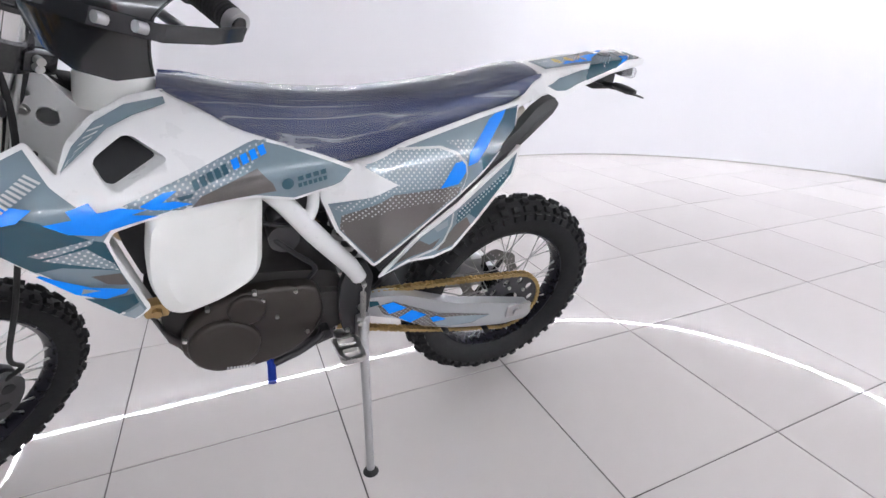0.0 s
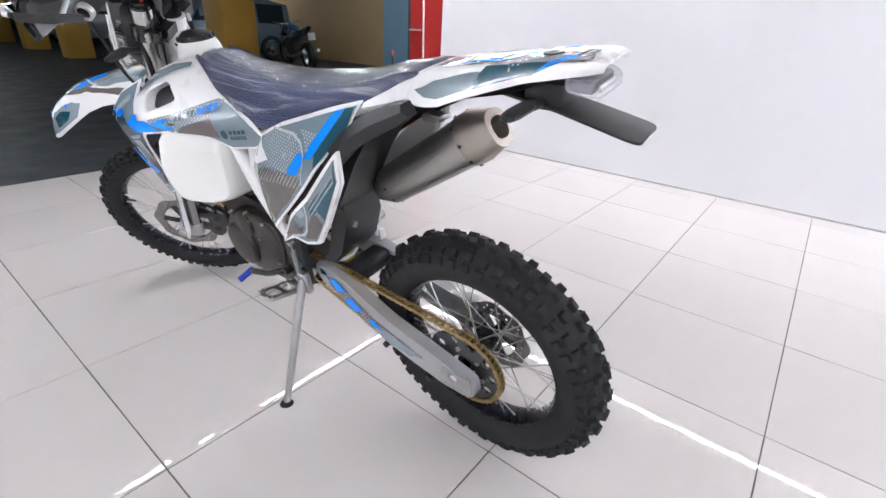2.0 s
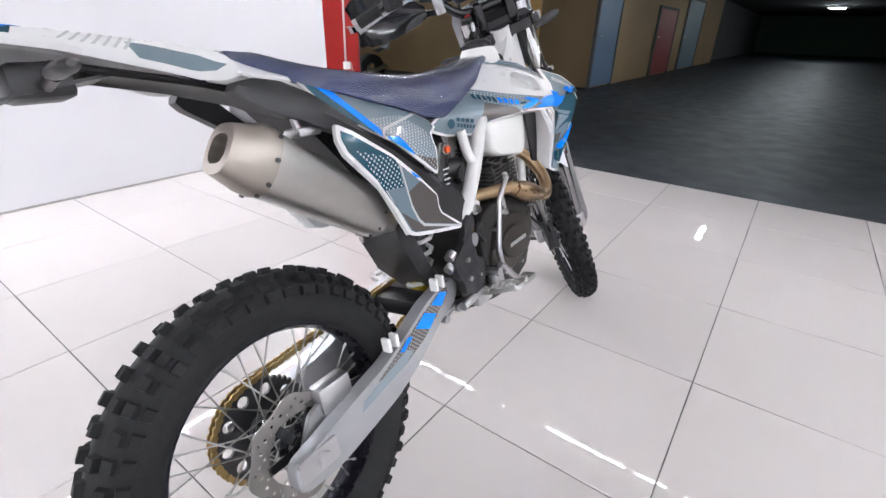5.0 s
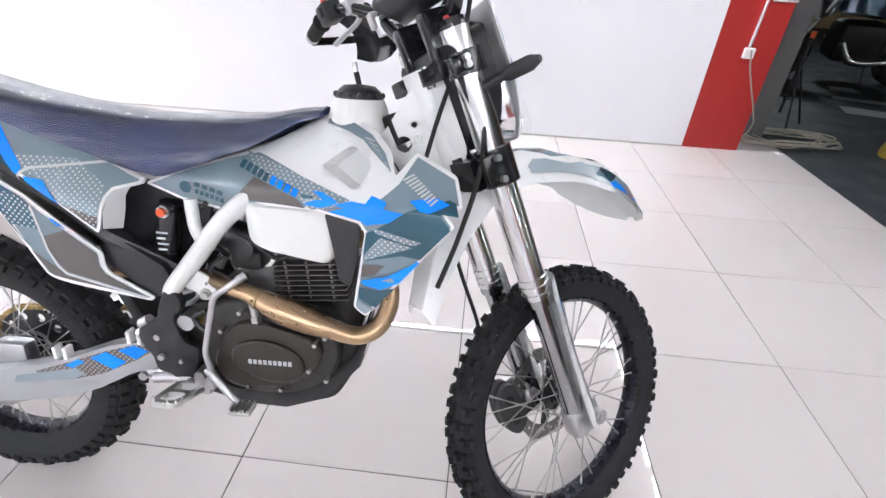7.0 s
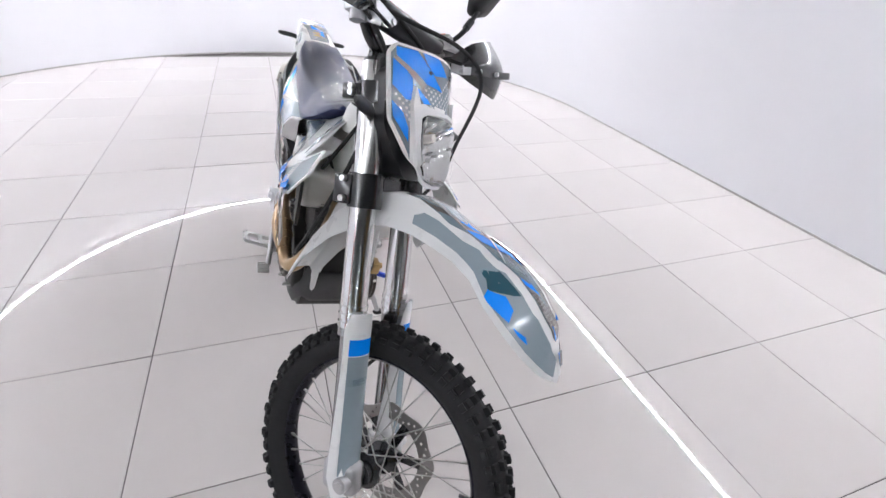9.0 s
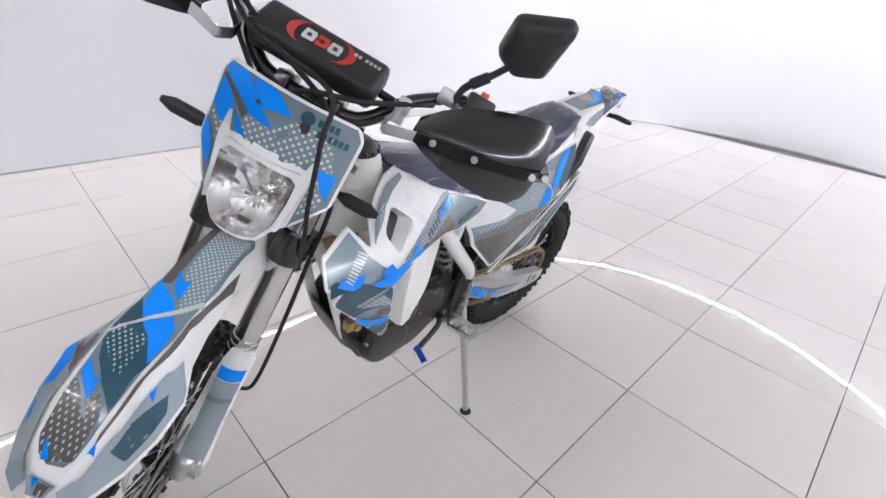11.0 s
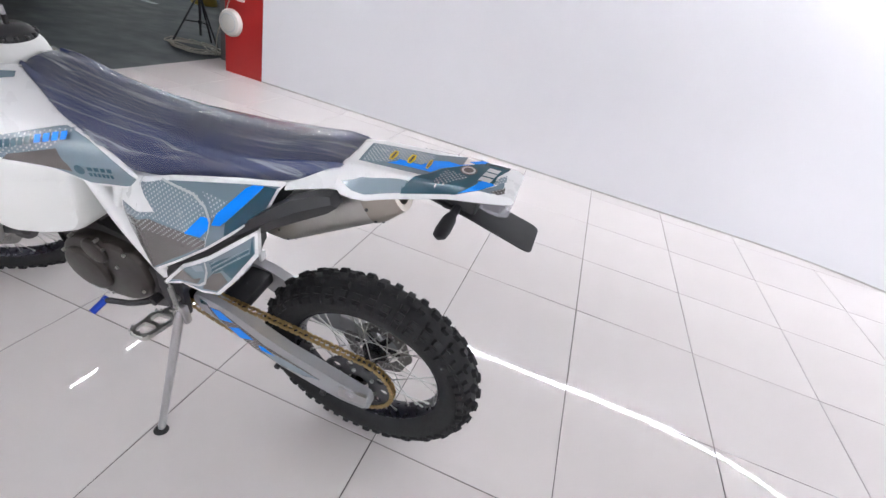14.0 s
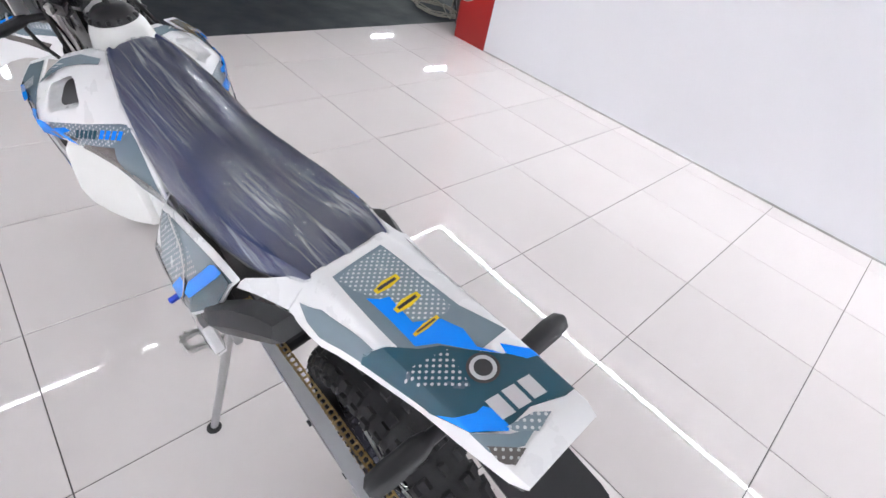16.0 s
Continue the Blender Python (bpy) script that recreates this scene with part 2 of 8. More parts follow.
def add_cyl(bm, a, b, r1, r2=None, segs=20, caps=True):
    a, b = Vector(a), Vector(b)
    d = b - a
    r2 = r1 if r2 is None else r2
    mtx = Matrix.Translation((a + b) / 2) @ d.to_track_quat("Z", "Y").to_matrix().to_4x4()
    return bmesh.ops.create_cone(bm, cap_ends=caps, segments=segs, radius1=r1, radius2=r2, depth=d.length, matrix=mtx)["verts"]


def add_tube(bm, pts, r, segs=12, closed=False, steps=6):
    """A round tube along a smooth curve; r is one radius or one for each point."""
    pts = [Vector(p) for p in pts]
    n = len(pts)
    rad = list(r) if isinstance(r, (list, tuple)) else [r] * n
    path, rr = [], []
    last = n if closed else n - 1
    for i in range(last):
        p1, p2 = pts[i], pts[(i + 1) % n]
        p0 = pts[(i - 1) % n] if closed or i > 0 else p1 * 2 - p2
        p3 = pts[(i + 2) % n] if closed or i + 2 < n else p2 * 2 - p1
        for k in range(steps):
            t = k / steps
            path.append(0.5 * ((2 * p1) + (p2 - p0) * t + (2 * p0 - 5 * p1 + 4 * p2 - p3) * t * t + (3 * p1 - p0 - 3 * p2 + p3) * t ** 3))
            rr.append(rad[i] * (1 - t) + rad[(i + 1) % n] * t)
    if not closed:
        path.append(pts[-1])
        rr.append(rad[-1])
    rings = []
    up = None
    m = len(path)
    for i, p in enumerate(path):
        if closed:
            d = path[(i + 1) % m] - path[i - 1]
        else:
            d = path[min(i + 1, m - 1)] - path[max(i - 1, 0)]
        d.normalize()
        if up is None:
            up = d.orthogonal().normalized()
        up = (up - d * up.dot(d)).normalized()
        side = d.cross(up)
        rings.append([bm.verts.new(p + (up * math.cos(2 * math.pi * k / segs) + side * math.sin(2 * math.pi * k / segs)) * rr[i]) for k in range(segs)])
    for i in range(m if closed else m - 1):
        a, b = rings[i], rings[(i + 1) % m]
        for k in range(segs):
            bm.faces.new((a[k], a[(k + 1) % segs], b[(k + 1) % segs], b[k]))
    if not closed:
        bm.faces.new(rings[0][::-1])
        bm.faces.new(rings[-1])


def add_lathe(bm, prof, segs=64, m=None):
    """Turns a profile of (radius, y) round the y axis; a closed profile gives a ring."""
    rings = []
    for k in range(segs):
        a = 2 * math.pi * k / segs
        rings.append([bm.verts.new((r * math.cos(a), y, r * math.sin(a))) for r, y in prof])
    n = len(prof)
    vs = [v for r in rings for v in r]
    for k in range(segs):
        a, b = rings[k], rings[(k + 1) % segs]
        for i in range(n):
            bm.faces.new((a[i], a[(i + 1) % n], b[(i + 1) % n], b[i]))
    if m is not None:
        bmesh.ops.transform(bm, matrix=m, verts=vs)
    return vs


def add_plate(bm, loops, y0, y1, bevel=0.0, segs=2, m=None):
    """A flat plate: outline and holes in (x, z), between two heights of y."""
    es = []
    before = set(bm.verts)
    for lp in loops:
        vs = [bm.verts.new((x, y0, z)) for x, z in lp]
        es += [bm.edges.new((vs[i], vs[(i + 1) % len(vs)])) for i in range(len(vs))]
    if len(loops) == 1:
        fs = [bm.faces.new(vs)]
    else:
        fs = [g for g in bmesh.ops.triangle_fill(bm, use_beauty=True, edges=es)["geom"] if isinstance(g, bmesh.types.BMFace)]
    r = bmesh.ops.extrude_face_region(bm, geom=fs, use_keep_orig=True)
    top = [g for g in r["geom"] if isinstance(g, bmesh.types.BMVert)]
    for v in top:
        v.co.y = y1
    if bevel and len(loops) == 1:
        tops = set(top)
        edge = [e for e in bm.edges if e.verts[0] in tops and e.verts[1] in tops]
        bmesh.ops.bevel(bm, geom=edge, offset=bevel, segments=segs, affect="EDGES", profile=0.5)
    if m is not None:
        bmesh.ops.transform(bm, matrix=m, verts=[v for v in bm.verts if v not in before])


def rounded(pts, r=0.012, n=4):
    """The outline with its corners rounded."""
    out = []
    m = len(pts)
    for i in range(m):
        p, a, b = Vector(pts[i]), Vector(pts[i - 1]), Vector(pts[(i + 1) % m])
        da, db = (a - p), (b - p)
        q = min(r, da.length * 0.45, db.length * 0.45)
        s, e = p + da.normalized() * q, p + db.normalized() * q
        for k in range(n + 1):
            t = k / n
            out.append(tuple((1 - t) ** 2 * s + 2 * t * (1 - t) * p + t * t * e))
    return out


def sheet(loops, fn, step=0.03, thick=0.0):
    """A curved sheet: outline and holes in (u, v), laid on the surface fn(u, v) -> point; thick: how far the back lies off, as a vector."""
    bm = bmesh.new()
    es = []
    for lp in loops:
        vs = [bm.verts.new((u, 0, w)) for u, w in lp]
        es += [bm.edges.new((vs[i], vs[(i + 1) % len(vs)])) for i in range(len(vs))]
    bmesh.ops.triangle_fill(bm, use_beauty=True, edges=es)
    for ax, no in ((0, (1, 0, 0)), (2, (0, 0, 1))):
        lo = min(v.co[ax] for v in bm.verts)
        hi = max(v.co[ax] for v in bm.verts)
        c = math.ceil(lo / step + 0.001) * step
        while c < hi:
            co = [0, 0, 0]
            co[ax] = c
            bmesh.ops.bisect_plane(bm, geom=bm.verts[:] + bm.edges[:] + bm.faces[:], plane_co=co, plane_no=no)
            c += step
    base = {v: (v.co.x, v.co.z) for v in bm.verts}
    if thick:
        off = Vector(thick)
        r = bmesh.ops.extrude_face_region(bm, geom=bm.faces[:], use_keep_orig=True)
        for v in [g for g in r["geom"] if isinstance(g, bmesh.types.BMVert)]:
            u, w = v.co.x, v.co.z
            v.co = Vector(fn(u, w)) + off
    for v, (u, w) in base.items():
        v.co = fn(u, w)
    return bm


def add_loft(bm, secs, closed=False, caps=True):
    rings = [[bm.verts.new(p) for p in s] for s in secs]
    n = len(rings[0])
    for i in range(len(rings) - 1):
        a, b = rings[i], rings[i + 1]
        for k in range(n if closed else n - 1):
            bm.faces.new((a[k], a[(k + 1) % n], b[(k + 1) % n], b[k]))
    if caps and closed:
        bm.faces.new(rings[0][::-1])
        bm.faces.new(rings[-1])
    return rings


def lerp_rows(rows, x):
    """Smooth values between rows of (x, a, b, ...)."""
    rows = sorted(rows)
    if x <= rows[0][0]:
        return rows[0][1:]
    for a, b in zip(rows, rows[1:]):
        if x <= b[0]:
            t = (x - a[0]) / (b[0] - a[0])
            return tuple(p * (1 - t) + q * t for p, q in zip(a[1:], b[1:]))
    return rows[-1][1:]

# ---- the showroom ----
def wall_paint():
    return mat("white_wall_paint", (0.86, 0.855, 0.885), 0.6, var=0.015, scale=1.5, bump=0.06, bscale=60)


M_WALL = wall_paint()
M_CEIL = mat("white_ceiling_paint", (0.8, 0.8, 0.8), 0.8, var=0.02)
M_GROUT = mat("grey_grout", (0.10, 0.09, 0.085), 0.85, var=0.2, scale=6)
M_REDPAINT = mat("red_paint", (0.40, 0.022, 0.02), 0.4, var=0.08, scale=3, bump=0.05)
M_STRIPW = mat("white_profile", (0.75, 0.75, 0.75), 0.5)
M_LED = emit("led_strip_light", (0.925, 0.955, 1.02), 58.0)
M_LED_CROSS = emit("cross_strip_light", (0.925, 0.955, 1.02), 32.0)
M_TUBE = emit("tube_light", (0.86, 0.95, 1.0), 52.0)
M_ASPHALT = mat("dark_garage_floor", (0.022, 0.026, 0.032), 0.6, var=0.35, scale=0.9, bump=0.3, bscale=30, rvar=0.2)
M_YWALL = mat("ochre_garage_wall", (0.36, 0.24, 0.125), 0.7, var=0.12, scale=1.2, bump=0.1, bscale=20)
M_YCOL = mat("yellow_column_paint", (0.50, 0.28, 0.045), 0.55, var=0.1, scale=2)
M_BDOOR = mat("blue_door_paint", (0.10, 0.16, 0.27), 0.5, var=0.08, scale=2)
M_DCEIL = mat("garage_concrete", (0.12, 0.12, 0.12), 0.9, var=0.2, scale=1)


def tile_material():
    m = mat("cream_porcelain_tile", (0.55, 0.512, 0.497), 0.02, var=0.025, scale=3, rvar=0.008, spec=0.34)
    nt = m.node_tree
    bs = nt.nodes["Principled BSDF"]
    old = bs.inputs["Base Color"].links[0].from_socket
    info = nt.nodes.new("ShaderNodeObjectInfo")
    rng = nt.nodes.new("ShaderNodeMapRange")
    rng.inputs[3].default_value = 0.965
    rng.inputs[4].default_value = 1.03
    nt.links.new(info.outputs["Random"], rng.inputs[0])
    mul = nt.nodes.new("ShaderNodeVectorMath")
    mul.operation = "SCALE"
    nt.links.new(old, mul.inputs[0])
    nt.links.new(rng.outputs[0], mul.inputs["Scale"])
    nt.links.new(mul.outputs[0], bs.inputs["Base Color"])
    return m


M_TILE = tile_material()


def room_line(off, n=40, x0=X_END):
    """The inner line of the walls, moved inwards by off."""
    r = CR - off
    pts = [(x0, CY - r)]
    pts += [(CX - r * math.sin(math.pi * k / n), CY - r * math.cos(math.pi * k / n)) for k in range(n + 1)]
    pts.append((x0, CY + r))
    return pts


def band(name, inner, outer, z0, z1, material, label, category):
    bm = bmesh.new()
    secs = []
    for (x, y), (X, Y) in zip(inner, outer):
        secs.append([Vector((x, y, z0)), Vector((x, y, z1)), Vector((X, Y, z1)), Vector((X, Y, z0))])
    add_loft(bm, secs, closed=True)
    ob = finish(bm, name, material, None, label, 30)
    return tagged(ob, label, category, kind="structure")


def showroom():
    band("wall_curved", room_line(0), room_line(-0.2), -0.02, CEIL, M_WALL, "plain white painted wall with a rounded end", "wall")
    for sgn, nm in ((1, "wall_end_north"), (-1, "wall_end_south")):
        y0 = CY + sgn * (CR + 0.004)
        bm = bmesh.new()
        add_box(bm, (X_END, min(y0, y0 + sgn * 0.3), -0.02), (X_END + 0.43, max(y0, y0 + sgn * 0.3), CEIL), 0.004, 1)
        tagged(finish(bm, nm, M_REDPAINT), "glossy red painted wall end beside the opening", "wall", kind="structure")
    # plain lintel and outer faces that close the place
    bm = bmesh.new()
    add_box(bm, (-6.2, CY - CR - 0.6, CEIL), (X_EDGE, CY + CR + 0.6, CEIL + 0.15))
    tagged(finish(bm, "ceiling", M_CEIL, smooth=False), "plain white ceiling", "ceiling", kind="structure")
    bm = bmesh.new()
    add_box(bm, (-6.2, CY - CR - 0.5, -0.1), (X_EDGE, CY + CR + 0.5, -0.004))
    fl = tagged(finish(bm, "floor", M_GROUT, smooth=False), "floor of cream polished tiles with thin grey joints", "floor", kind="structure")
    # thin dark line of dirt sealant along the wall foot
    band("baseboard", room_line(0.006), room_line(0.0), 0.0, 0.012, mat("grey_sealant", (0.45, 0.43, 0.42), 0.7, var=0.3, scale=8), "thin grey sealant line along the wall foot", "trim")
    return fl


FLOOR = showroom()


def led_strip(segments, name, label, glow, lip=0.0):
    """Straight or bent strip lights in a shallow white profile under the ceiling."""
    root = tagged(new(name), label, "light")
    for pts in segments:
        bm = bmesh.new()
        secs = []
        for i, p in enumerate(pts):
            a = Vector(pts[max(i - 1, 0)])
            b = Vector(pts[min(i + 1, len(pts) - 1)])
            d = (b - a).normalized()
            s = Vector((-d.y, d.x)) * 0.013
            x, y = p
            secs.append([Vector((x - s.x, y - s.y, CEIL - 0.03)), Vector((x + s.x, y + s.y, CEIL - 0.03)), Vector((x + s.x, y + s.y, CEIL - 0.028)), Vector((x - s.x, y - s.y, CEIL - 0.028))])
        add_loft(bm, secs, closed=True)
        part("diffuser", bm, glow, root)
        bm = bmesh.new()
        secs = [[Vector((q[0].x, q[0].y, CEIL - 0.0275)), Vector((q[1].x, q[1].y, CEIL - 0.0275)), Vector((q[1].x, q[1].y, CEIL - 0.001)), Vector((q[0].x, q[0].y, CEIL - 0.001))] for q in secs]
        add_loft(bm, secs, closed=True)
        part("profile", bm, M_STRIPW, root)
        if lip:      # unseen shield, added to keep the strip from overlighting the wall top
            bm = bmesh.new()
            light_shield = []
            for q in secs:
                o = (q[1] - q[0]).normalized()
                e = Vector((q[1].x, q[1].y, 0)) + o * 0.0005
                light_shield.append([e + Vector((0, 0, CEIL - 0.03 - lip)), e + o * 0.002 + Vector((0, 0, CEIL - 0.03 - lip)), e + o * 0.002 + Vector((0, 0, CEIL - 0.001)), e + Vector((0, 0, CEIL - 0.001))])
            add_loft(bm, light_shield, closed=True)
            part("light_shield", bm, M_STRIPW, root)
    return root


LED_X = 2.2
led_strip([room_line(0.05, 48, LED_X)], "perimeter_light", "thin white strip light running round the ceiling edge", M_LED, 0.022)
led_strip([[(LED_X, -3.10), (LED_X, -0.75)], [(LED_X, -0.62), (LED_X, -0.42)], [(LED_X, -0.30), (LED_X, 0.40)], [(LED_X, 0.55), (LED_X, 1.5)], [(LED_X, 1.6), (LED_X, 2.92)]], "cross_light", "broken row of strip lights across the ceiling front", M_LED_CROSS)

# ---- the motorcycle ----
# Its own frame: x ahead from the rear axle, y to its left, z up; it leans on its side stand.
BIKE = tagged(new("motorcycle"), "white and blue enduro motorcycle on its stand, seat film-wrapped", "motorcycle")
BIKE.matrix_basis = pose(-0.54, -0.07, 0, -12.5, 0, 1.0)
STEER = Matrix.Translation((1.1012, -0.0164, 0.9026)) @ pose(0, 0, 0, 0, -24.8, 0) @ pose(0, 0, 0, 0.6, 0, 37.8)
REAR_R, FRONT_R = 0.338, 0.341
REAR_C = (0.0, 0.0, 0.338)
FRONT_C = (0.067, 0.0, -0.638)      # in the steering frame


def circle(x, z, r, n=20, a0=0.0):
    return [(x + r * math.cos(a0 + 2 * math.pi * k / n), z + r * math.sin(a0 + 2 * math.pi * k / n)) for k in range(n)]


def tyre_mesh(r_out, r_rim, w, rows, seed):
    """Carcass and knobs in one skin: a turned profile whose tread cells are raised row by row."""
    rnd = random.Random(seed)
    bm = bmesh.new()
    body = r_out - 0.013
    h = body - r_rim
    half = [(r_rim - 0.004, 0.30), (r_rim + h * 0.12, 0.41), (r_rim + h * 0.40, 0.480), (r_rim + h * 0.56, 0.478), (r_rim + h * 0.76, 0.425), (r_rim + h * 0.80, 0.40), (r_rim + h * 0.925, 0.265), (r_rim + h * 0.94, 0.235), (body - 0.001, 0.085), (body, 0.052)]
    prof = [(r, -y * w) for r, y in half] + [(r, y * w) for r, y in reversed(half)]
    prof += [(r_rim - 0.012, w * 0.2), (r_rim - 0.012, -w * 0.2)]
    segs = rows * 2
    n = len(prof)
    rings = []
    for k in range(segs):
        a = 2 * math.pi * (k + 0.12 * (k % 2)) / segs
        rings.append([bm.verts.new((r * math.cos(a), y, r * math.sin(a))) for r, y in prof])
    cells = {}
    for k in range(segs):
        p, q = rings[k], rings[(k + 1) % segs]
        for i in range(n):
            cells[k, i] = bm.faces.new((p[i], p[(i + 1) % n], q[(i + 1) % n], q[i]))
    bmesh.ops.recalc_face_normals(bm, faces=bm.faces[:])
    pick = []
    for k in range(segs):
        if k % 2:
            continue
        row = k // 2
        mid = (7, 11) if row % 2 else (9,)
        for i in mid:
            pick.append((k, i, 0.0125))
        for i in (5, 13):
            pick.append((k, i, 0.011) if row % 2 == 0 else (k, i, 0.0075))
        for i in (3, 15):
            pick.append(((k + (row % 2)) % segs, i, 0.0085) if row % 2 == 0 else (k, i, 0.006))
    done = set()
    faces = []
    for k, i, hgt in pick:
        if (k, i) not in done:
            done.add((k, i))
            faces.append((cells[k, i], hgt))
    for f, hgt in faces:
        nrm = f.normal.copy()
        vs = list(f.verts)
        c = f.calc_center_median()
        top = [bm.verts.new(c + (v.co - c) * rnd.uniform(0.80, 0.9) + nrm * hgt) for v in vs]
        bm.faces.remove(f)
        m = len(vs)
        for j in range(m):
            bm.faces.new((vs[j], vs[(j + 1) % m], top[(j + 1) % m], top[j]))
        bm.faces.new(top)
        # a thin moulding hair on some knobs, grown out of the knob's own edge
        if rnd.random() < 0.5:
            tip = bm.verts.new(top[0].co + nrm * rnd.uniform(0.005, 0.009))
            e = bm.verts.new(top[0].co.lerp(top[1].co, 0.06))
            bm.faces.new((top[0], e, tip))
    return bm


def disc_mesh(r0, r1, y0, y1, waves=0, holes=(), teeth=0, n=144):
    out = []
    for k in range(n):
        a = 2 * math.pi * k / n
        r = r1
        if waves:
            r += 0.0045 * math.cos(waves * a)
        if teeth:
            r += 0.0035 * math.cos(teeth * a)
        out.append((r * math.cos(a), r * math.sin(a)))
    loops = [out, circle(0, 0, r0, 28)] + [circle(q * math.cos(a), q * math.sin(a), r, 10) for q, a, r in holes]
    bm = bmesh.new()
    add_plate(bm, loops, y0, y1)
    return bm


def wheel(name, m, r_out, r_rim, w, rows, hub_w, seed, rim_mat):
    bm = bmesh.new()
    add_lathe(bm, [(0.012, -hub_w), (0.026, -hub_w), (0.028, -hub_w * 0.75), (0.040, -hub_w * 0.7), (0.040, -hub_w * 0.55), (0.022, -hub_w * 0.4), (0.022, hub_w * 0.4), (0.040, hub_w * 0.55), (0.040, hub_w * 0.7), (0.028, hub_w * 0.75), (0.026, hub_w), (0.012, hub_w)], 32)
    hub = part(name, bm, M_GLOSSBLACK, BIKE, "spoked wheel with a black hub", m=m)
    part("tyre", tyre_mesh(r_out, r_rim, w, rows, seed), M_RUBBER, hub, "knobbly black off-road tyre", sharp=30)
    bm = bmesh.new()
    b = r_rim
    hw = w * 0.26
    add_lathe(bm, [(b + 0.004, -hw), (b + 0.004, -hw + 0.004), (b - 0.009, -hw + 0.006), (b - 0.015, -hw * 0.35), (b - 0.015, hw * 0.35), (b - 0.009, hw - 0.006), (b + 0.004, hw - 0.004), (b + 0.004, hw), (b - 0.012, hw), (b - 0.021, hw * 0.4), (b - 0.021, -hw * 0.4), (b - 0.012, -hw)], 96)
    part("rim", bm, rim_mat, hub, "black anodised rim")
    # spokes, crossed, in four families on shared meshes
    n = 36
    kinds = []
    for s in (1, -1):
        for t in (1, -1):
            bm = bmesh.new()
            a0 = t * 1.15
            p0 = Vector((0.039 * math.cos(a0), s * hub_w * 0.62, 0.039 * math.sin(a0)))
            p1 = Vector((b - 0.016, s * 0.008, 0))
            add_cyl(bm, p0, p1, 0.0017, segs=6)
            add_cyl(bm, p1 - (p1 - p0).normalized() * 0.016, p1, 0.0032, segs=6)
            kinds.append(bm)
    first = [None] * 4
    for k in range(n):
        f = k % 4
        turn = pose(0, 0, 0, 0, -360 * k / n, 0)
        if first[f] is None:
            first[f] = part("spoke", kinds[f], M_STEEL, hub, m=turn)
        else:
            share("spoke", first[f], hub, turn)
    bm = bmesh.new()
    add_cyl(bm, (b - 0.05, 0, 0.004), (b - 0.018, 0, 0.004), 0.004, segs=10)
    part("valve", bm, M_BLACK, hub)
    return hub


M_RIM = mat("black_anodised_rim", (0.014, 0.014, 0.022), 0.28, 0.6, var=0.1)
RW = wheel("rear_wheel", Matrix.Translation(REAR_C), REAR_R, 0.236, 0.112, 52, 0.062, 3, M_RIM)
FW = wheel("front_wheel", STEER @ Matrix.Translation(FRONT_C), FRONT_R, 0.270, 0.080, 60, 0.056, 5, M_RIM)
holes = [(0.088, 2 * math.pi * k / 24, 0.0036) for k in range(24)] + [(0.098 if k % 2 else 0.079, 2 * math.pi * (k + 0.5) / 24, 0.003) for k in range(24)]
holes_f = [(0.104, 2 * math.pi * k / 24, 0.0036) for k in range(24)] + [(0.112 if k % 2 else 0.096, 2 * math.pi * (k + 0.5) / 24, 0.003) for k in range(24)]
part("brake_disc", disc_mesh(0.070, 0.108, -0.0585, -0.0555, 8, holes), M_DISC, RW, "wavy drilled steel brake disc")
part("brake_disc", disc_mesh(0.088, 0.124, 0.0555, 0.0585, 8, holes_f), M_DISC, FW, "wavy drilled steel brake disc")
for w_, rr, y in ((RW, 0.074, -0.057), (FW, 0.092, 0.057)):
    for k in range(6):
        bm = bmesh.new()
        a = 2 * math.pi * k / 6
        add_plate(bm, [[(0.03 * math.cos(a - 0.35), 0.03 * math.sin(a - 0.35)), (rr * math.cos(a - 0.12), rr * math.sin(a - 0.12)), (rr * math.cos(a + 0.12), rr * math.sin(a + 0.12)), (0.03 * math.cos(a + 0.35), 0.03 * math.sin(a + 0.35))]], y - 0.003, y + 0.003)
        part("disc_arm", bm, M_GLOSSBLACK, w_)
sp_holes = [(0.080, 2 * math.pi * k / 10, 0.0125) for k in range(10)]
part("sprocket", disc_mesh(0.034, 0.103, 0.066, 0.073, 0, sp_holes, 48, 288), M_DARKSTEEL, RW, "black drilled rear sprocket")
for k in range(6):
    bm = bmesh.new()
    a = 2 * math.pi * (k + 0.3) / 6
    add_cyl(bm, (0.058 * math.cos(a), 0.072, 0.058 * math.sin(a)), (0.058 * math.cos(a), 0.079, 0.058 * math.sin(a)), 0.006, segs=6)
    part("sprocket_bolt", bm, M_STEEL, RW)


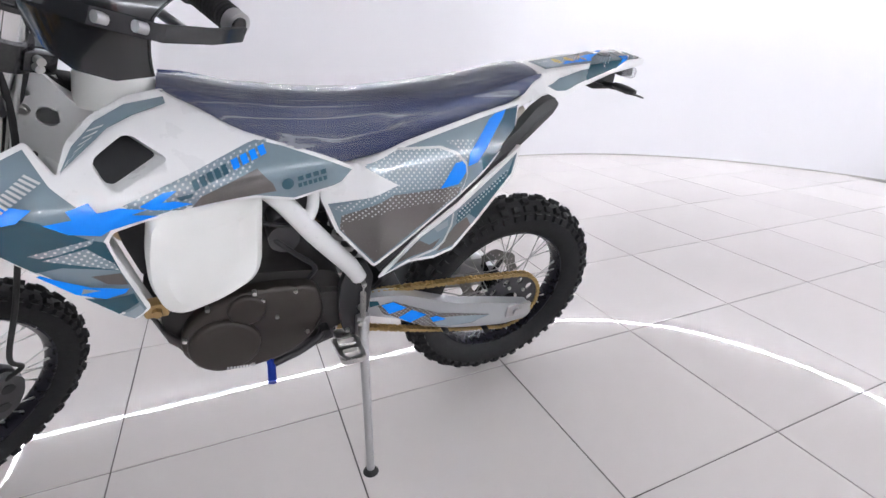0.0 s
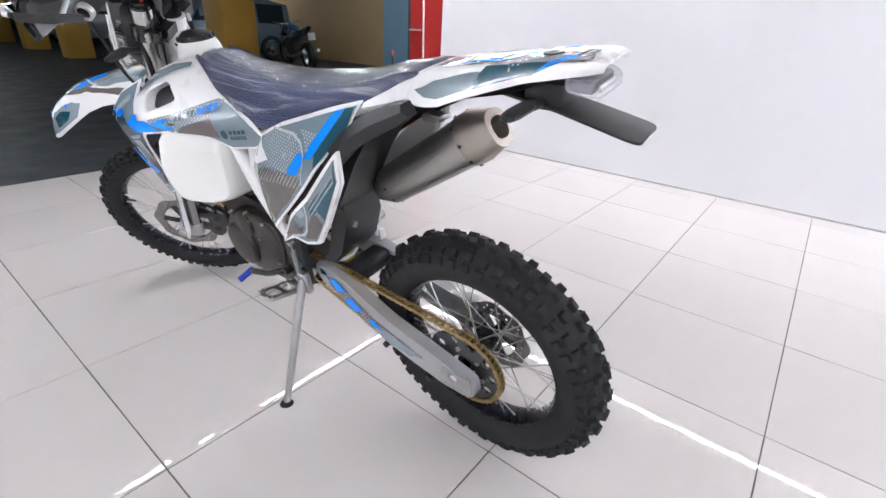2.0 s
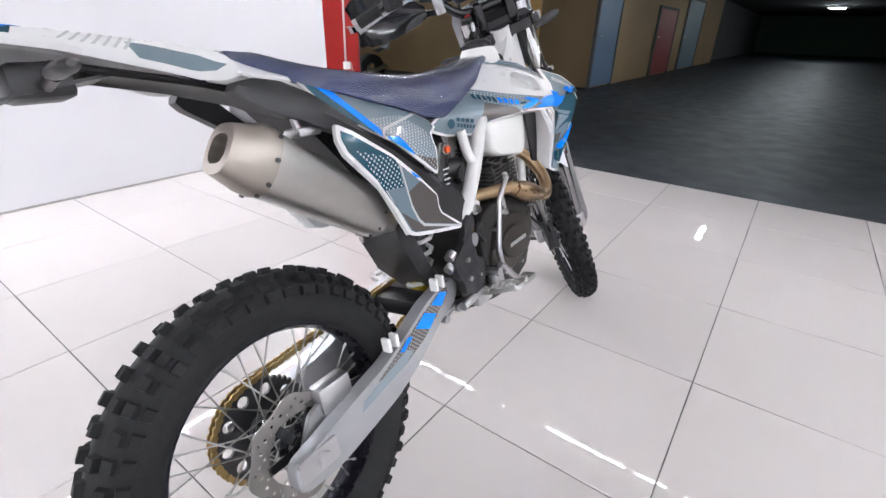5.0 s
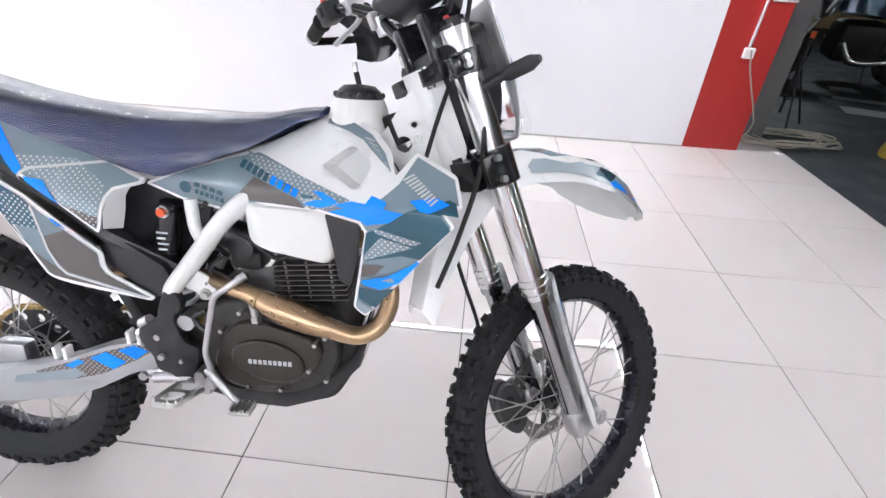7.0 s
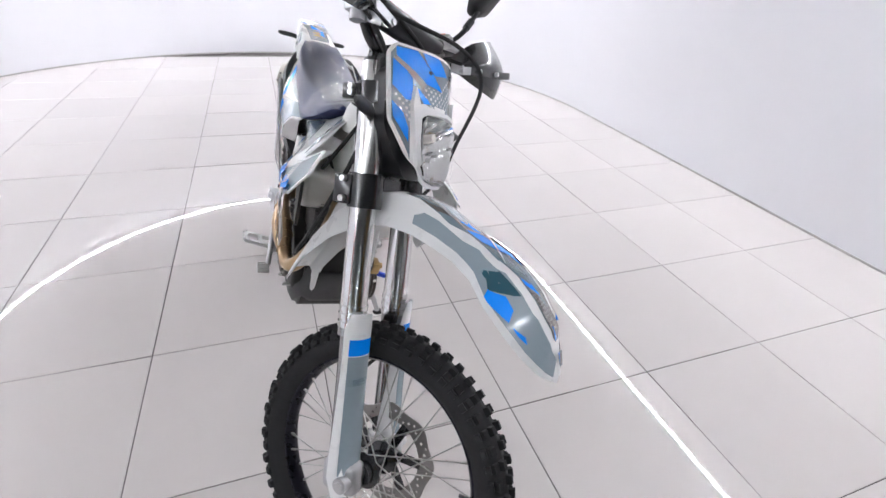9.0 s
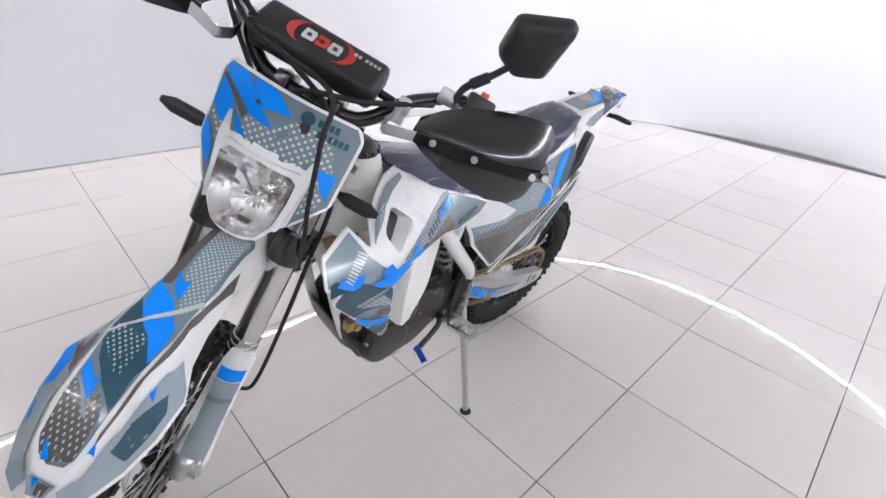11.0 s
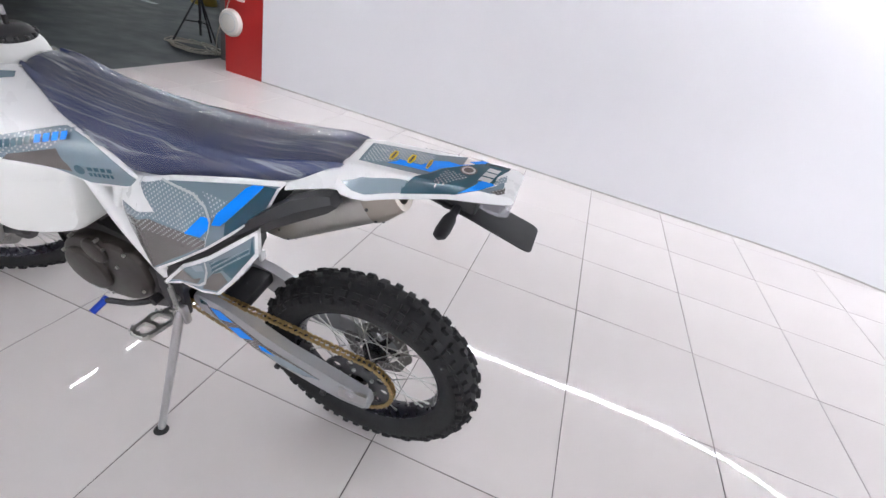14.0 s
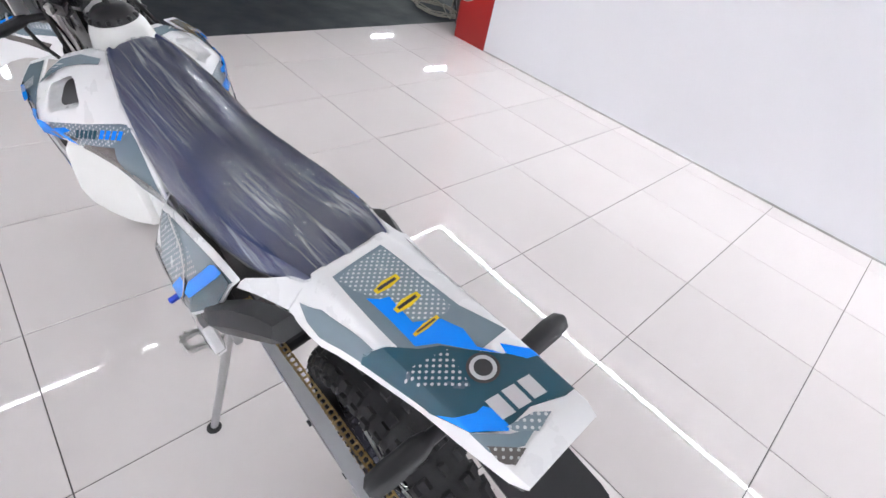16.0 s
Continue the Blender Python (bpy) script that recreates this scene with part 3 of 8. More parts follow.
# chain
def chain():
    c1, r1 = Vector((0.0, 0.338)), 0.106
    c2, r2 = Vector((0.605, 0.452)), 0.036
    d = (c2 - c1)
    ang = math.atan2(d.y, d.x)
    off = math.acos((r1 - r2) / d.length)
    a_up, a_dn = ang + off, ang - off
    pts = []

    def arc(c, r, a, b):
        n = max(2, int(abs(b - a) * r / 0.004))
        return [c + Vector((math.cos(a + (b - a) * k / n), math.sin(a + (b - a) * k / n))) * r for k in range(n + 1)]

    pts += arc(c1, r1, a_up, a_dn + 2 * math.pi)
    s, e = pts[-1], c2 + Vector((math.cos(a_dn), math.sin(a_dn))) * r2
    pts += [s.lerp(e, k / 120) - Vector((0, 0.016 * math.sin(math.pi * k / 120))) for k in range(1, 120)]
    pts += arc(c2, r2, a_dn, a_up)
    s, e = pts[-1], pts[0]
    pts += [s.lerp(e, k / 120) + Vector((0, 0.004 * math.sin(math.pi * k / 120))) for k in range(1, 121)]
    lens = [0]
    for p, q in zip(pts, pts[1:]):
        lens.append(lens[-1] + (q - p).length)
    n = round(lens[-1] / 0.0159)
    n -= n % 2
    root = None

    def at(s):
        s %= lens[-1]
        for i in range(len(lens) - 1):
            if lens[i + 1] >= s:
                t = (s - lens[i]) / max(1e-9, lens[i + 1] - lens[i])
                return pts[i].lerp(pts[i + 1], t)
        return pts[-1]

    def link(wide):
        bm = bmesh.new()
        p = 0.0159 / 2
        outline = []
        for k in range(7):
            a = -math.pi / 2 + math.pi * k / 6
            outline.append((p + 0.0068 * math.cos(a), 0.0068 * math.sin(a)))
        outline.append((0, 0.0046))
        for k in range(7):
            a = math.pi / 2 + math.pi * k / 6
            outline.append((-p + 0.0068 * math.cos(a), 0.0068 * math.sin(a)))
        outline.append((0, -0.0046))
        y = 0.0082 if wide else 0.0058
        for s in (-1, 1):
            add_plate(bm, [outline], s * y - 0.001, s * y + 0.001)
        for s in (-1, 1):
            add_cyl(bm, (s * p, -y - 0.0015, 0), (s * p, y + 0.0015, 0), 0.003, segs=8)
        return bm

    bm = bmesh.new()
    add_cyl(bm, (0.605, 0.060, 0.452), (0.605, 0.080, 0.452), 0.033, segs=32)
    root = part("chain", bm, M_DARKSTEEL, BIKE, "gold drive chain")
    kinds = [None, None]
    for k in range(n):
        a, b = at(lens[-1] * k / n), at(lens[-1] * (k + 1) / n)
        c = (a + b) / 2
        m = Matrix.Translation((c.x, 0.0705, c.y)) @ Matrix.Rotation(-math.atan2(b.y - a.y, b.x - a.x), 4, "Y")
        if kinds[k % 2] is None:
            kinds[k % 2] = part("chain_link", link(k % 2), M_GOLD, root, m=m)
        else:
            share("chain_link", kinds[k % 2], root, m)


chain()

# swingarm
ARM = [(0.49, 0.488), (0.42, 0.484), (0.36, 0.472), (0.28, 0.438), (0.20, 0.408), (0.10, 0.388), (-0.055, 0.352), (-0.06, 0.298), (0.03, 0.288), (0.12, 0.300), (0.22, 0.318), (0.31, 0.350), (0.40, 0.402), (0.49, 0.432)]


def arm_y(x):
    return 0.104 - 0.0356 * x


bm = bmesh.new()
for s in (1, -1):
    r = rounded(ARM, 0.02)
    vs0 = [bm.verts.new((x, s * (arm_y(x) + 0.012), z)) for x, z in r]
    vs1 = [bm.verts.new((x, s * (arm_y(x) - 0.020), z)) for x, z in r]
    f0 = bm.faces.new(vs0)
    bm.faces.new(vs1[::-1])
    for i in range(len(r)):
        j = (i + 1) % len(r)
        bm.faces.new((vs0[i], vs0[j], vs1[j], vs1[i]))
    bmesh.ops.bevel(bm, geom=list(f0.edges), offset=0.006, segments=2, affect="EDGES", profile=0.5)
SWING = part("swingarm", bm, M_SILVER, BIKE, "silver cast swingarm with blue and taupe stickers", sharp=50)
bm = bmesh.new()
add_box(bm, (0.36, -0.085, 0.425), (0.43, 0.085, 0.470), 0.01)
part("swingarm_bridge", bm, M_BLACK, SWING, "black bridge with the chain rubber")
for s in (1, -1):
    bm = bmesh.new()
    add_cyl(bm, (0, s * 0.085, 0.338), (0, s * 0.128, 0.338), 0.014, segs=6)
    add_cyl(bm, (0, s * 0.11, 0.338), (0, s * 0.116, 0.338), 0.021, segs=20)
    add_plate(bm, [rounded([(-0.05, 0.315), (0.035, 0.315), (0.035, 0.361), (-0.05, 0.361)], 0.006)], s * 0.112, s * 0.1205)
    part("axle_nut", bm, M_ALU, SWING, "steel axle nut and adjuster block")

    def arm_fn(x, z, k=0, s=s):
        return Vector((x, s * (arm_y(x) + 0.0128 + k), z))
    if s > 0:
        strips = [([(0.468, 0.476), (0.446, 0.472), (0.440, 0.458), (0.468, 0.455)], M_TEAL), ([(0.446, 0.456), (0.404, 0.462), (0.268, 0.390), (0.095, 0.345), (0.150, 0.322), (0.232, 0.328), (0.310, 0.350), (0.392, 0.402), (0.430, 0.424)], M_DOTT), ([(0.280, 0.374), (0.205, 0.362), (0.093, 0.342), (0.154, 0.325), (0.226, 0.328), (0.268, 0.342)], M_SLATE_L),
                  ([(0.436, 0.456), (0.404, 0.461), (0.364, 0.431), (0.412, 0.420)], M_BLUE), ([(0.386, 0.401), (0.348, 0.421), (0.304, 0.393), (0.350, 0.374)], M_BLUE), ([(0.292, 0.378), (0.272, 0.381), (0.238, 0.360), (0.280, 0.359)], M_BLUE)]
    else:
        strips = [([(0.448, 0.478), (0.415, 0.478), (0.347, 0.456), (0.278, 0.428), (0.170, 0.388), (0.172, 0.368), (0.260, 0.374), (0.330, 0.394), (0.414, 0.438), (0.448, 0.460)], M_DOTT), ([(0.268, 0.404), (0.287, 0.390), (0.259, 0.374), (0.110, 0.352), (0.120, 0.372), (0.214, 0.392)], M_SLATE_L),
                  ([(0.415, 0.477), (0.446, 0.465), (0.414, 0.440), (0.376, 0.461)], M_BLUE), ([(0.347, 0.455), (0.391, 0.432), (0.357, 0.409), (0.307, 0.435)], M_BLUE), ([(0.278, 0.430), (0.294, 0.423), (0.261, 0.405), (0.243, 0.410)], M_BLUE)]
    for i, (pts, mm) in enumerate(strips):
        part("sticker", sheet([pts], lambda x, z, i=i: arm_fn(x, z, 0.0004 * i), 0.05), mm, SWING)
bm = bmesh.new()
for x, z in ((0.235, 0.325), (0.09, 0.285)):
    add_cyl(bm, (x, 0.075, z - 0.012), (x, 0.115, z - 0.012), 0.009, segs=10)
add_plate(bm, [rounded([(0.02, 0.30), (0.26, 0.34), (0.23, 0.255), (0.07, 0.225), (0.03, 0.24)], 0.015)], 0.045, 0.062)
part("chain_guide", bm, M_BLACK, BIKE, "black chain guide under the swingarm")
# rear brake caliper and hose guides on the right of the swingarm
bm = bmesh.new()
add_box(bm, (0.045, -0.085, 0.375), (0.125, -0.045, 0.435), 0.010)
add_plate(bm, [rounded([(-0.02, 0.33), (0.05, 0.32), (0.12, 0.37), (0.10, 0.42), (0.02, 0.40)], 0.012)], -0.078, -0.068)
part("rear_caliper", bm, M_ALU, BIKE, "silver rear brake caliper")
for x, z in ((0.235, 0.432), (0.42, 0.492)):
    for dx in (-0.012, 0.012):
        bm = bmesh.new()
        add_box(bm, (x + dx - 0.005, -0.108, z - 0.01), (x + dx + 0.005, -0.085, z + 0.022), 0.003)
        part("hose_clip", bm, M_WHITE, SWING, "white hose clip")

# rear shock with coil spring
bm = bmesh.new()
helix = [(0.455 + 0.028 * math.cos(t * 0.7854) + 0.06 * (t / 56), 0.0 + 0.034 * math.sin(t * 0.7854), 0.42 + 0.24 * t / 56) for t in range(57)]
add_tube(bm, helix, 0.0062, 8, steps=1)
part("shock_spring", bm, M_SPRING, BIKE, "white coil spring of the rear shock")
bm = bmesh.new()
add_cyl(bm, (0.452, 0, 0.40), (0.53, 0, 0.74), 0.017, segs=16)
add_cyl(bm, (0.513, 0, 0.66), (0.535, 0, 0.76), 0.030, segs=20)
add_cyl(bm, (0.455, 0, 0.41), (0.462, 0, 0.44), 0.032, segs=20)
part("shock_body", bm, M_DARKSTEEL, BIKE)
bm = bmesh.new()
add_cyl(bm, (0.462, 0, 0.445), (0.475, 0, 0.50), 0.022, segs=16)
part("shock_sleeve", bm, M_YSPRING, BIKE, "yellow sleeve of the shock")
# ---- engine ----
CASE = [(0.53, 0.60), (0.62, 0.615), (0.74, 0.63), (0.86, 0.62), (0.905, 0.55), (0.895, 0.47), (0.85, 0.39), (0.74, 0.365), (0.58, 0.37), (0.53, 0.43), (0.505, 0.52)]
bm = bmesh.new()
add_plate(bm, [rounded(CASE, 0.03)], -0.095, 0.095)
ENGINE = part("engine", bm, M_CASEDARK, BIKE, "air-cooled single-cylinder engine with brown covers", m=Matrix.Translation((0.020, 0, -0.008)))
bm = bmesh.new()
add_plate(bm, [rounded([(0.58, 0.585), (0.66, 0.60), (0.75, 0.60), (0.815, 0.575), (0.87, 0.515), (0.88, 0.455), (0.84, 0.395), (0.76, 0.368), (0.66, 0.385), (0.60, 0.43), (0.565, 0.50)], 0.03)], 0.095, 0.128, 0.012, 3)
add_plate(bm, [circle(0.79, 0.465, 0.075, 36)], 0.125, 0.142, 0.012, 3)
add_plate(bm, [circle(0.735, 0.555, 0.040, 28)], 0.125, 0.137, 0.008, 3)
part("left_cover", bm, M_CASE, ENGINE, "brown alternator cover")
bm = bmesh.new()
add_plate(bm, [rounded([(0.52, 0.55), (0.60, 0.56), (0.61, 0.47), (0.57, 0.42), (0.51, 0.45)], 0.02)], 0.095, 0.118, 0.008)
part("sprocket_cover", bm, M_CASEDARK, ENGINE)
bm = bmesh.new()
add_plate(bm, [rounded([(0.575, 0.60), (0.64, 0.635), (0.74, 0.64), (0.83, 0.615), (0.875, 0.545), (0.86, 0.47), (0.80, 0.42), (0.70, 0.405), (0.61, 0.42), (0.575, 0.49)], 0.035)], -0.095, -0.125, 0.010, 3)
part("right_case", bm, M_CASEDARK, ENGINE)
bm = bmesh.new()
add_plate(bm, [rounded([(0.616, 0.537), (0.632, 0.570), (0.662, 0.590), (0.700, 0.596), (0.755, 0.583), (0.802, 0.571), (0.833, 0.556), (0.838, 0.522), (0.812, 0.474), (0.774, 0.450), (0.704, 0.430), (0.645, 0.431), (0.606, 0.453), (0.599, 0.495)], 0.030, 5)], -0.124, -0.140, 0.009, 3)
COVER = part("clutch_cover", bm, M_CASE, ENGINE, "brown cast clutch cover with a raised oval")
bm = bmesh.new()
oval = [(0.722 + 0.080 * math.cos(a) * 0.985 + 0.050 * math.sin(a) * 0.17, 0.506 - 0.080 * math.cos(a) * 0.17 + 0.050 * math.sin(a) * 0.985) for a in [2 * math.pi * k / 44 for k in range(44)]]
add_plate(bm, [oval], -0.139, -0.147, 0.007, 4)
part("cover_cap", bm, M_CASE, COVER)
bm = bmesh.new()
add_cyl(bm, (0.697, -0.128, 0.600), (0.690, -0.128, 0.648), 0.010, 0.009, segs=18)
add_cyl(bm, (0.698, -0.128, 0.592), (0.697, -0.128, 0.606), 0.0125, segs=6)
part("oil_line_union", bm, M_STEEL, ENGINE, "steel oil line union")


def lettering(x0, z0, x1, z1, n, fn, material, parent, h=0.012):
    """Plain bars where a maker's name is printed."""
    d = Vector((x1 - x0, z1 - z0))
    u = d.normalized()
    w = Vector((-u.y, u.x)) * h
    for k in range(n):
        a = Vector((x0, z0)) + d * (k / n)
        b = a + d * (0.72 / n)
        q = [a, b, b + w, a + w]
        part("printed_bar", sheet([[(p.x, p.y) for p in q]], fn, 0.2), material, parent)


lettering(0.681, 0.500, 0.777, 0.502, 9, lambda x, z: Vector((x, -0.1476, z)), M_LGREY, COVER, 0.011)
lettering(0.795, 0.408, 0.735, 0.400, 9, lambda x, z: Vector((x, 0.1425 if 0.72 < x < 0.86 else 0.129, z)), M_LGREY, ENGINE, 0.008)
for sg, row in ((-1, ((0.626, 0.570), (0.670, 0.616), (0.823, 0.556), (0.845, 0.575), (0.845, 0.470), (0.808, 0.491), (0.745, 0.436), (0.673, 0.438), (0.596, 0.455))), (1, ((0.63, 0.585), (0.715, 0.598), (0.81, 0.575), (0.865, 0.50), (0.85, 0.42), (0.74, 0.385), (0.61, 0.455), (0.675, 0.52), (0.735, 0.52), (0.70, 0.575)))):
    for x, z in row:
        bm = bmesh.new()
        add_cyl(bm, (x, sg * 0.12, z), (x, sg * (0.133 if sg > 0 else 0.146), z), 0.0050, segs=6)
        part("cover_bolt", bm, M_STEEL, ENGINE, "zinc cover bolt")

# finned cylinder and head
TILT = Matrix.Translation((0.80, 0, 0.62)) @ pose(0, 0, 0, 0, -6, 0)
M_FIN = mat("cast_fin_metal", (0.17, 0.165, 0.16), 0.42, 0.7, var=0.15, bump=0.1, bscale=200)
for k in range(14):
    bm = bmesh.new()
    wide = 0.088 if k < 8 else 0.076
    add_box(bm, (-0.072, -wide, 0.0), (0.082, wide, 0.0032), 0.0012, 1)
    part("cooling_fin", bm, M_FIN, ENGINE, m=TILT @ Matrix.Translation((0, 0, 0.008 + k * 0.0116)))
for s in (1, -1):
    for x in (-0.045, 0.0, 0.05):
        bm = bmesh.new()
        add_box(bm, (x - 0.003, s * 0.079 - 0.004, 0.004), (x + 0.003, s * 0.079 + 0.004, 0.098), 0.001, 1)
        part("fin_bridge", bm, M_FIN, ENGINE, m=TILT)
bm = bmesh.new()
add_box(bm, (-0.055, -0.062, 0), (0.06, 0.062, 0.19), 0.01, m=TILT)
add_box(bm, (-0.05, -0.055, 0.175), (0.055, 0.055, 0.235), 0.015, m=TILT)
part("cylinder", bm, M_CASEDARK, ENGINE)
bm = bmesh.new()
add_tube(bm, [(0.70, -0.02, 0.72), (0.64, -0.02, 0.735), (0.58, -0.01, 0.74), (0.53, 0, 0.745)], [0.028, 0.030, 0.036, 0.036], 16)
add_cyl(bm, (0.64, -0.055, 0.72), (0.64, 0.075, 0.72), 0.026, segs=20)
add_cyl(bm, (0.64, 0.06, 0.70), (0.64, 0.09, 0.70), 0.033, segs=24)
add_box(bm, (0.60, -0.03, 0.66), (0.67, 0.03, 0.72), 0.01)
part("carburettor", bm, M_DARKSTEEL, ENGINE, "dark carburettor and inlet hose")
for pts, r in (([(0.66, 0.085, 0.70), (0.62, 0.11, 0.67), (0.58, 0.10, 0.62), (0.60, 0.09, 0.58)], 0.006), ([(0.80, 0.03, 0.80), (0.72, 0.08, 0.76), (0.66, 0.09, 0.74), (0.58, 0.08, 0.72)], 0.005), ([(0.62, -0.07, 0.71), (0.59, -0.10, 0.76), (0.575, -0.105, 0.80), (0.60, -0.09, 0.83)], 0.005), ([(0.57, -0.09, 0.69), (0.585, -0.10, 0.74), (0.575, -0.10, 0.80)], 0.004), ([(0.66, -0.07, 0.67), (0.62, -0.095, 0.655), (0.595, -0.10, 0.69), (0.62, -0.09, 0.72)], 0.005), ([(0.70, -0.085, 0.74), (0.74, -0.10, 0.725), (0.79, -0.092, 0.745)], 0.0045), ([(0.60, -0.115, 0.545), (0.575, -0.125, 0.56), (0.56, -0.122, 0.585), (0.585, -0.118, 0.60)], 0.006)):
    bm = bmesh.new()
    add_tube(bm, pts, r, 8)
    part("hose", bm, M_BLACK, ENGINE)

bm = bmesh.new()
add_box(bm, (0.88, 0.085, 0.565), (0.925, 0.115, 0.60), 0.006)
add_cyl(bm, (0.90, 0.11, 0.582), (0.90, 0.125, 0.582), 0.010, segs=6)
part("oil_fitting", bm, mat("brass", (0.5, 0.34, 0.15), 0.4, 0.8), ENGINE, "brass-coloured oil fitting")
# skid plate
bm = bmesh.new()
secs = []
for x, z, hw in ((0.56, 0.352, 0.10), (0.66, 0.338, 0.115), (0.76, 0.340, 0.12), (0.85, 0.375, 0.12), (0.92, 0.45, 0.105), (0.955, 0.56, 0.085)):
    secs.append([Vector((x, y, z + dz)) for y, dz in ((-hw, 0.055), (-hw + 0.01, 0.015), (-hw * 0.6, 0), (hw * 0.6, 0), (hw - 0.01, 0.015), (hw, 0.055))])
secs2 = [[p + Vector((-0.004, 0, 0.006)) for p in s] for s in secs]
add_loft(bm, secs)
add_loft(bm, secs2)
part("skid_plate", bm, M_BLACK, BIKE, "black plastic skid plate")
# exhaust header with swollen middle
bm = bmesh.new()
add_tube(bm, [(0.885, -0.03, 0.755), (0.935, -0.045, 0.745), (0.978, -0.075, 0.700), (0.993, -0.112, 0.650), (0.978, -0.138, 0.608), (0.945, -0.150, 0.588), (0.912, -0.154, 0.590), (0.886, -0.156, 0.599), (0.840, -0.158, 0.614), (0.800, -0.158, 0.628), (0.772, -0.157, 0.638), (0.742, -0.154, 0.650), (0.713, -0.150, 0.660), (0.672, -0.136, 0.660), (0.60, -0.085, 0.655), (0.50, -0.060, 0.640), (0.40, -0.085, 0.66)],
         [0.018, 0.018, 0.0185, 0.0185, 0.0185, 0.0185, 0.0185, 0.0190, 0.0265, 0.0285, 0.0265, 0.0205, 0.0170, 0.0165, 0.0165, 0.018, 0.020], 24)
HEADER = part("exhaust_header", bm, M_BRONZE, BIKE, "bronze-tinted exhaust header with welded seams")
for x, z, r in ((0.890, 0.5977, 0.0205), (0.838, 0.6146, 0.0278), (0.796, 0.6294, 0.0294), (0.738, 0.6515, 0.0208)):
    bm = bmesh.new()
    add_cyl(bm, (x + 0.0016, -0.1565, z - 0.0006), (x - 0.0016, -0.1565, z + 0.0006), r, segs=28)
    part("weld_seam", bm, M_BRONZE, HEADER)

# ---- frame ----
bm = bmesh.new()
for s in (1, -1):
    if s > 0:
        add_tube(bm, [(0.74, 0.085, 0.870), (0.665, 0.108, 0.800), (0.60, 0.122, 0.715), (0.53, 0.130, 0.628), (0.505, 0.128, 0.585)], [0.020, 0.021, 0.022, 0.021, 0.019], 16)
    else:
        add_tube(bm, [(0.74, -0.085, 0.870), (0.665, -0.108, 0.800), (0.60, -0.118, 0.715), (0.548, -0.120, 0.650), (0.525, -0.110, 0.620)], [0.018, 0.019, 0.019, 0.018, 0.016], 16)
    add_tube(bm, [(0.595, s * 0.105, 0.83), (0.602, s * 0.112, 0.775), (0.622, s * 0.118, 0.738)], 0.0125, 12)
    add_tube(bm, [(1.03, s * 0.02, 0.90), (0.985, s * 0.055, 0.75), (0.945, s * 0.070, 0.58), (0.905, s * 0.070, 0.47), (0.83, s * 0.070, 0.40), (0.68, s * 0.070, 0.385), (0.55, s * 0.080, 0.41)], 0.0145, 14)
    add_tube(bm, [(0.60, s * 0.09 if s > 0 else -0.045, 0.84), (0.40, s * 0.085 if s > 0 else -0.06, 0.88), (0.20, s * 0.075, 0.955), (0.03, s * 0.05, 1.0)], 0.011, 10)
add_cyl(bm, (1.118, -0.012, 0.868), (1.017, -0.012, 1.088), 0.030, segs=24)
part("frame", bm, M_FRAME, BIKE, "white painted tubular frame")
bm = bmesh.new()
g = [(1.028, 1.088), (1.066, 1.088), (1.128, 0.945), (1.105, 0.895), (1.00, 0.84), (0.78, 0.84), (0.76, 0.885), (0.957, 0.968)]
holes_g = [circle(1.001, 0.954, 0.016, 18), circle(1.019, 0.993, 0.006, 10)]
add_plate(bm, [rounded(g, 0.02)] + holes_g, 0.034, 0.038)
add_plate(bm, [rounded(g, 0.02)] + holes_g, -0.038, -0.034)
gr = rounded(g, 0.02)
a = [bm.verts.new((x, 0.038, z)) for x, z in gr]
b = [bm.verts.new((x, -0.038, z)) for x, z in gr]
for i in range(len(gr)):
    bm.faces.new((a[i], a[(i + 1) % len(gr)], b[(i + 1) % len(gr)], b[i]))
GUSSET = part("head_gusset", bm, M_FRAME, BIKE, "white pressed steering-head gusset with holes")
for s in (1, -1):
    bm = bmesh.new()
    add_cyl(bm, (1.029, s * 0.036, 0.967), (1.029, s * 0.042, 0.967), 0.009, segs=18)
    add_cyl(bm, (1.029, s * 0.042, 0.967), (1.029, s * 0.047, 0.967), 0.006, segs=6)
    part("bolt", bm, M_STEEL, GUSSET, "zinc gusset bolt")
# black pivot plates
for s in (1, -1):
    bm = bmesh.new()
    outline = [(0.470, 0.585), (0.490, 0.630), (0.525, 0.636), (0.550, 0.575), (0.556, 0.50), (0.545, 0.425), (0.515, 0.400), (0.488, 0.420), (0.480, 0.50)] if s > 0 else [(0.530, 0.640), (0.552, 0.646), (0.554, 0.632), (0.563, 0.613), (0.559, 0.596), (0.543, 0.584), (0.540, 0.566), (0.546, 0.546), (0.556, 0.518), (0.588, 0.506), (0.580, 0.467), (0.559, 0.415), (0.536, 0.406), (0.518, 0.433), (0.485, 0.443), (0.480, 0.478), (0.466, 0.493), (0.456, 0.520), (0.458, 0.542), (0.486, 0.561), (0.503, 0.572), (0.512, 0.598), (0.520, 0.625)]
    add_plate(bm, [rounded(outline, 0.015 if s > 0 else 0.008)], s * 0.115, s * 0.134, 0.004)
    pl = part("pivot_plate", bm, M_BLACK, BIKE, "black swingarm pivot plate")
    for x, z, r in (((0.500, 0.498, 0.010), (0.500, 0.455, 0.008), (0.512, 0.618, 0.008), (0.535, 0.43, 0.006)) if s > 0 else ((0.502, 0.530, 0.0075), (0.503, 0.480, 0.0075), (0.547, 0.474, 0.005))):
        bm = bmesh.new()
        add_cyl(bm, (x, s * 0.118, z), (x, s * 0.142, z), r, segs=6)
        part("bolt", bm, M_STEEL, pl)

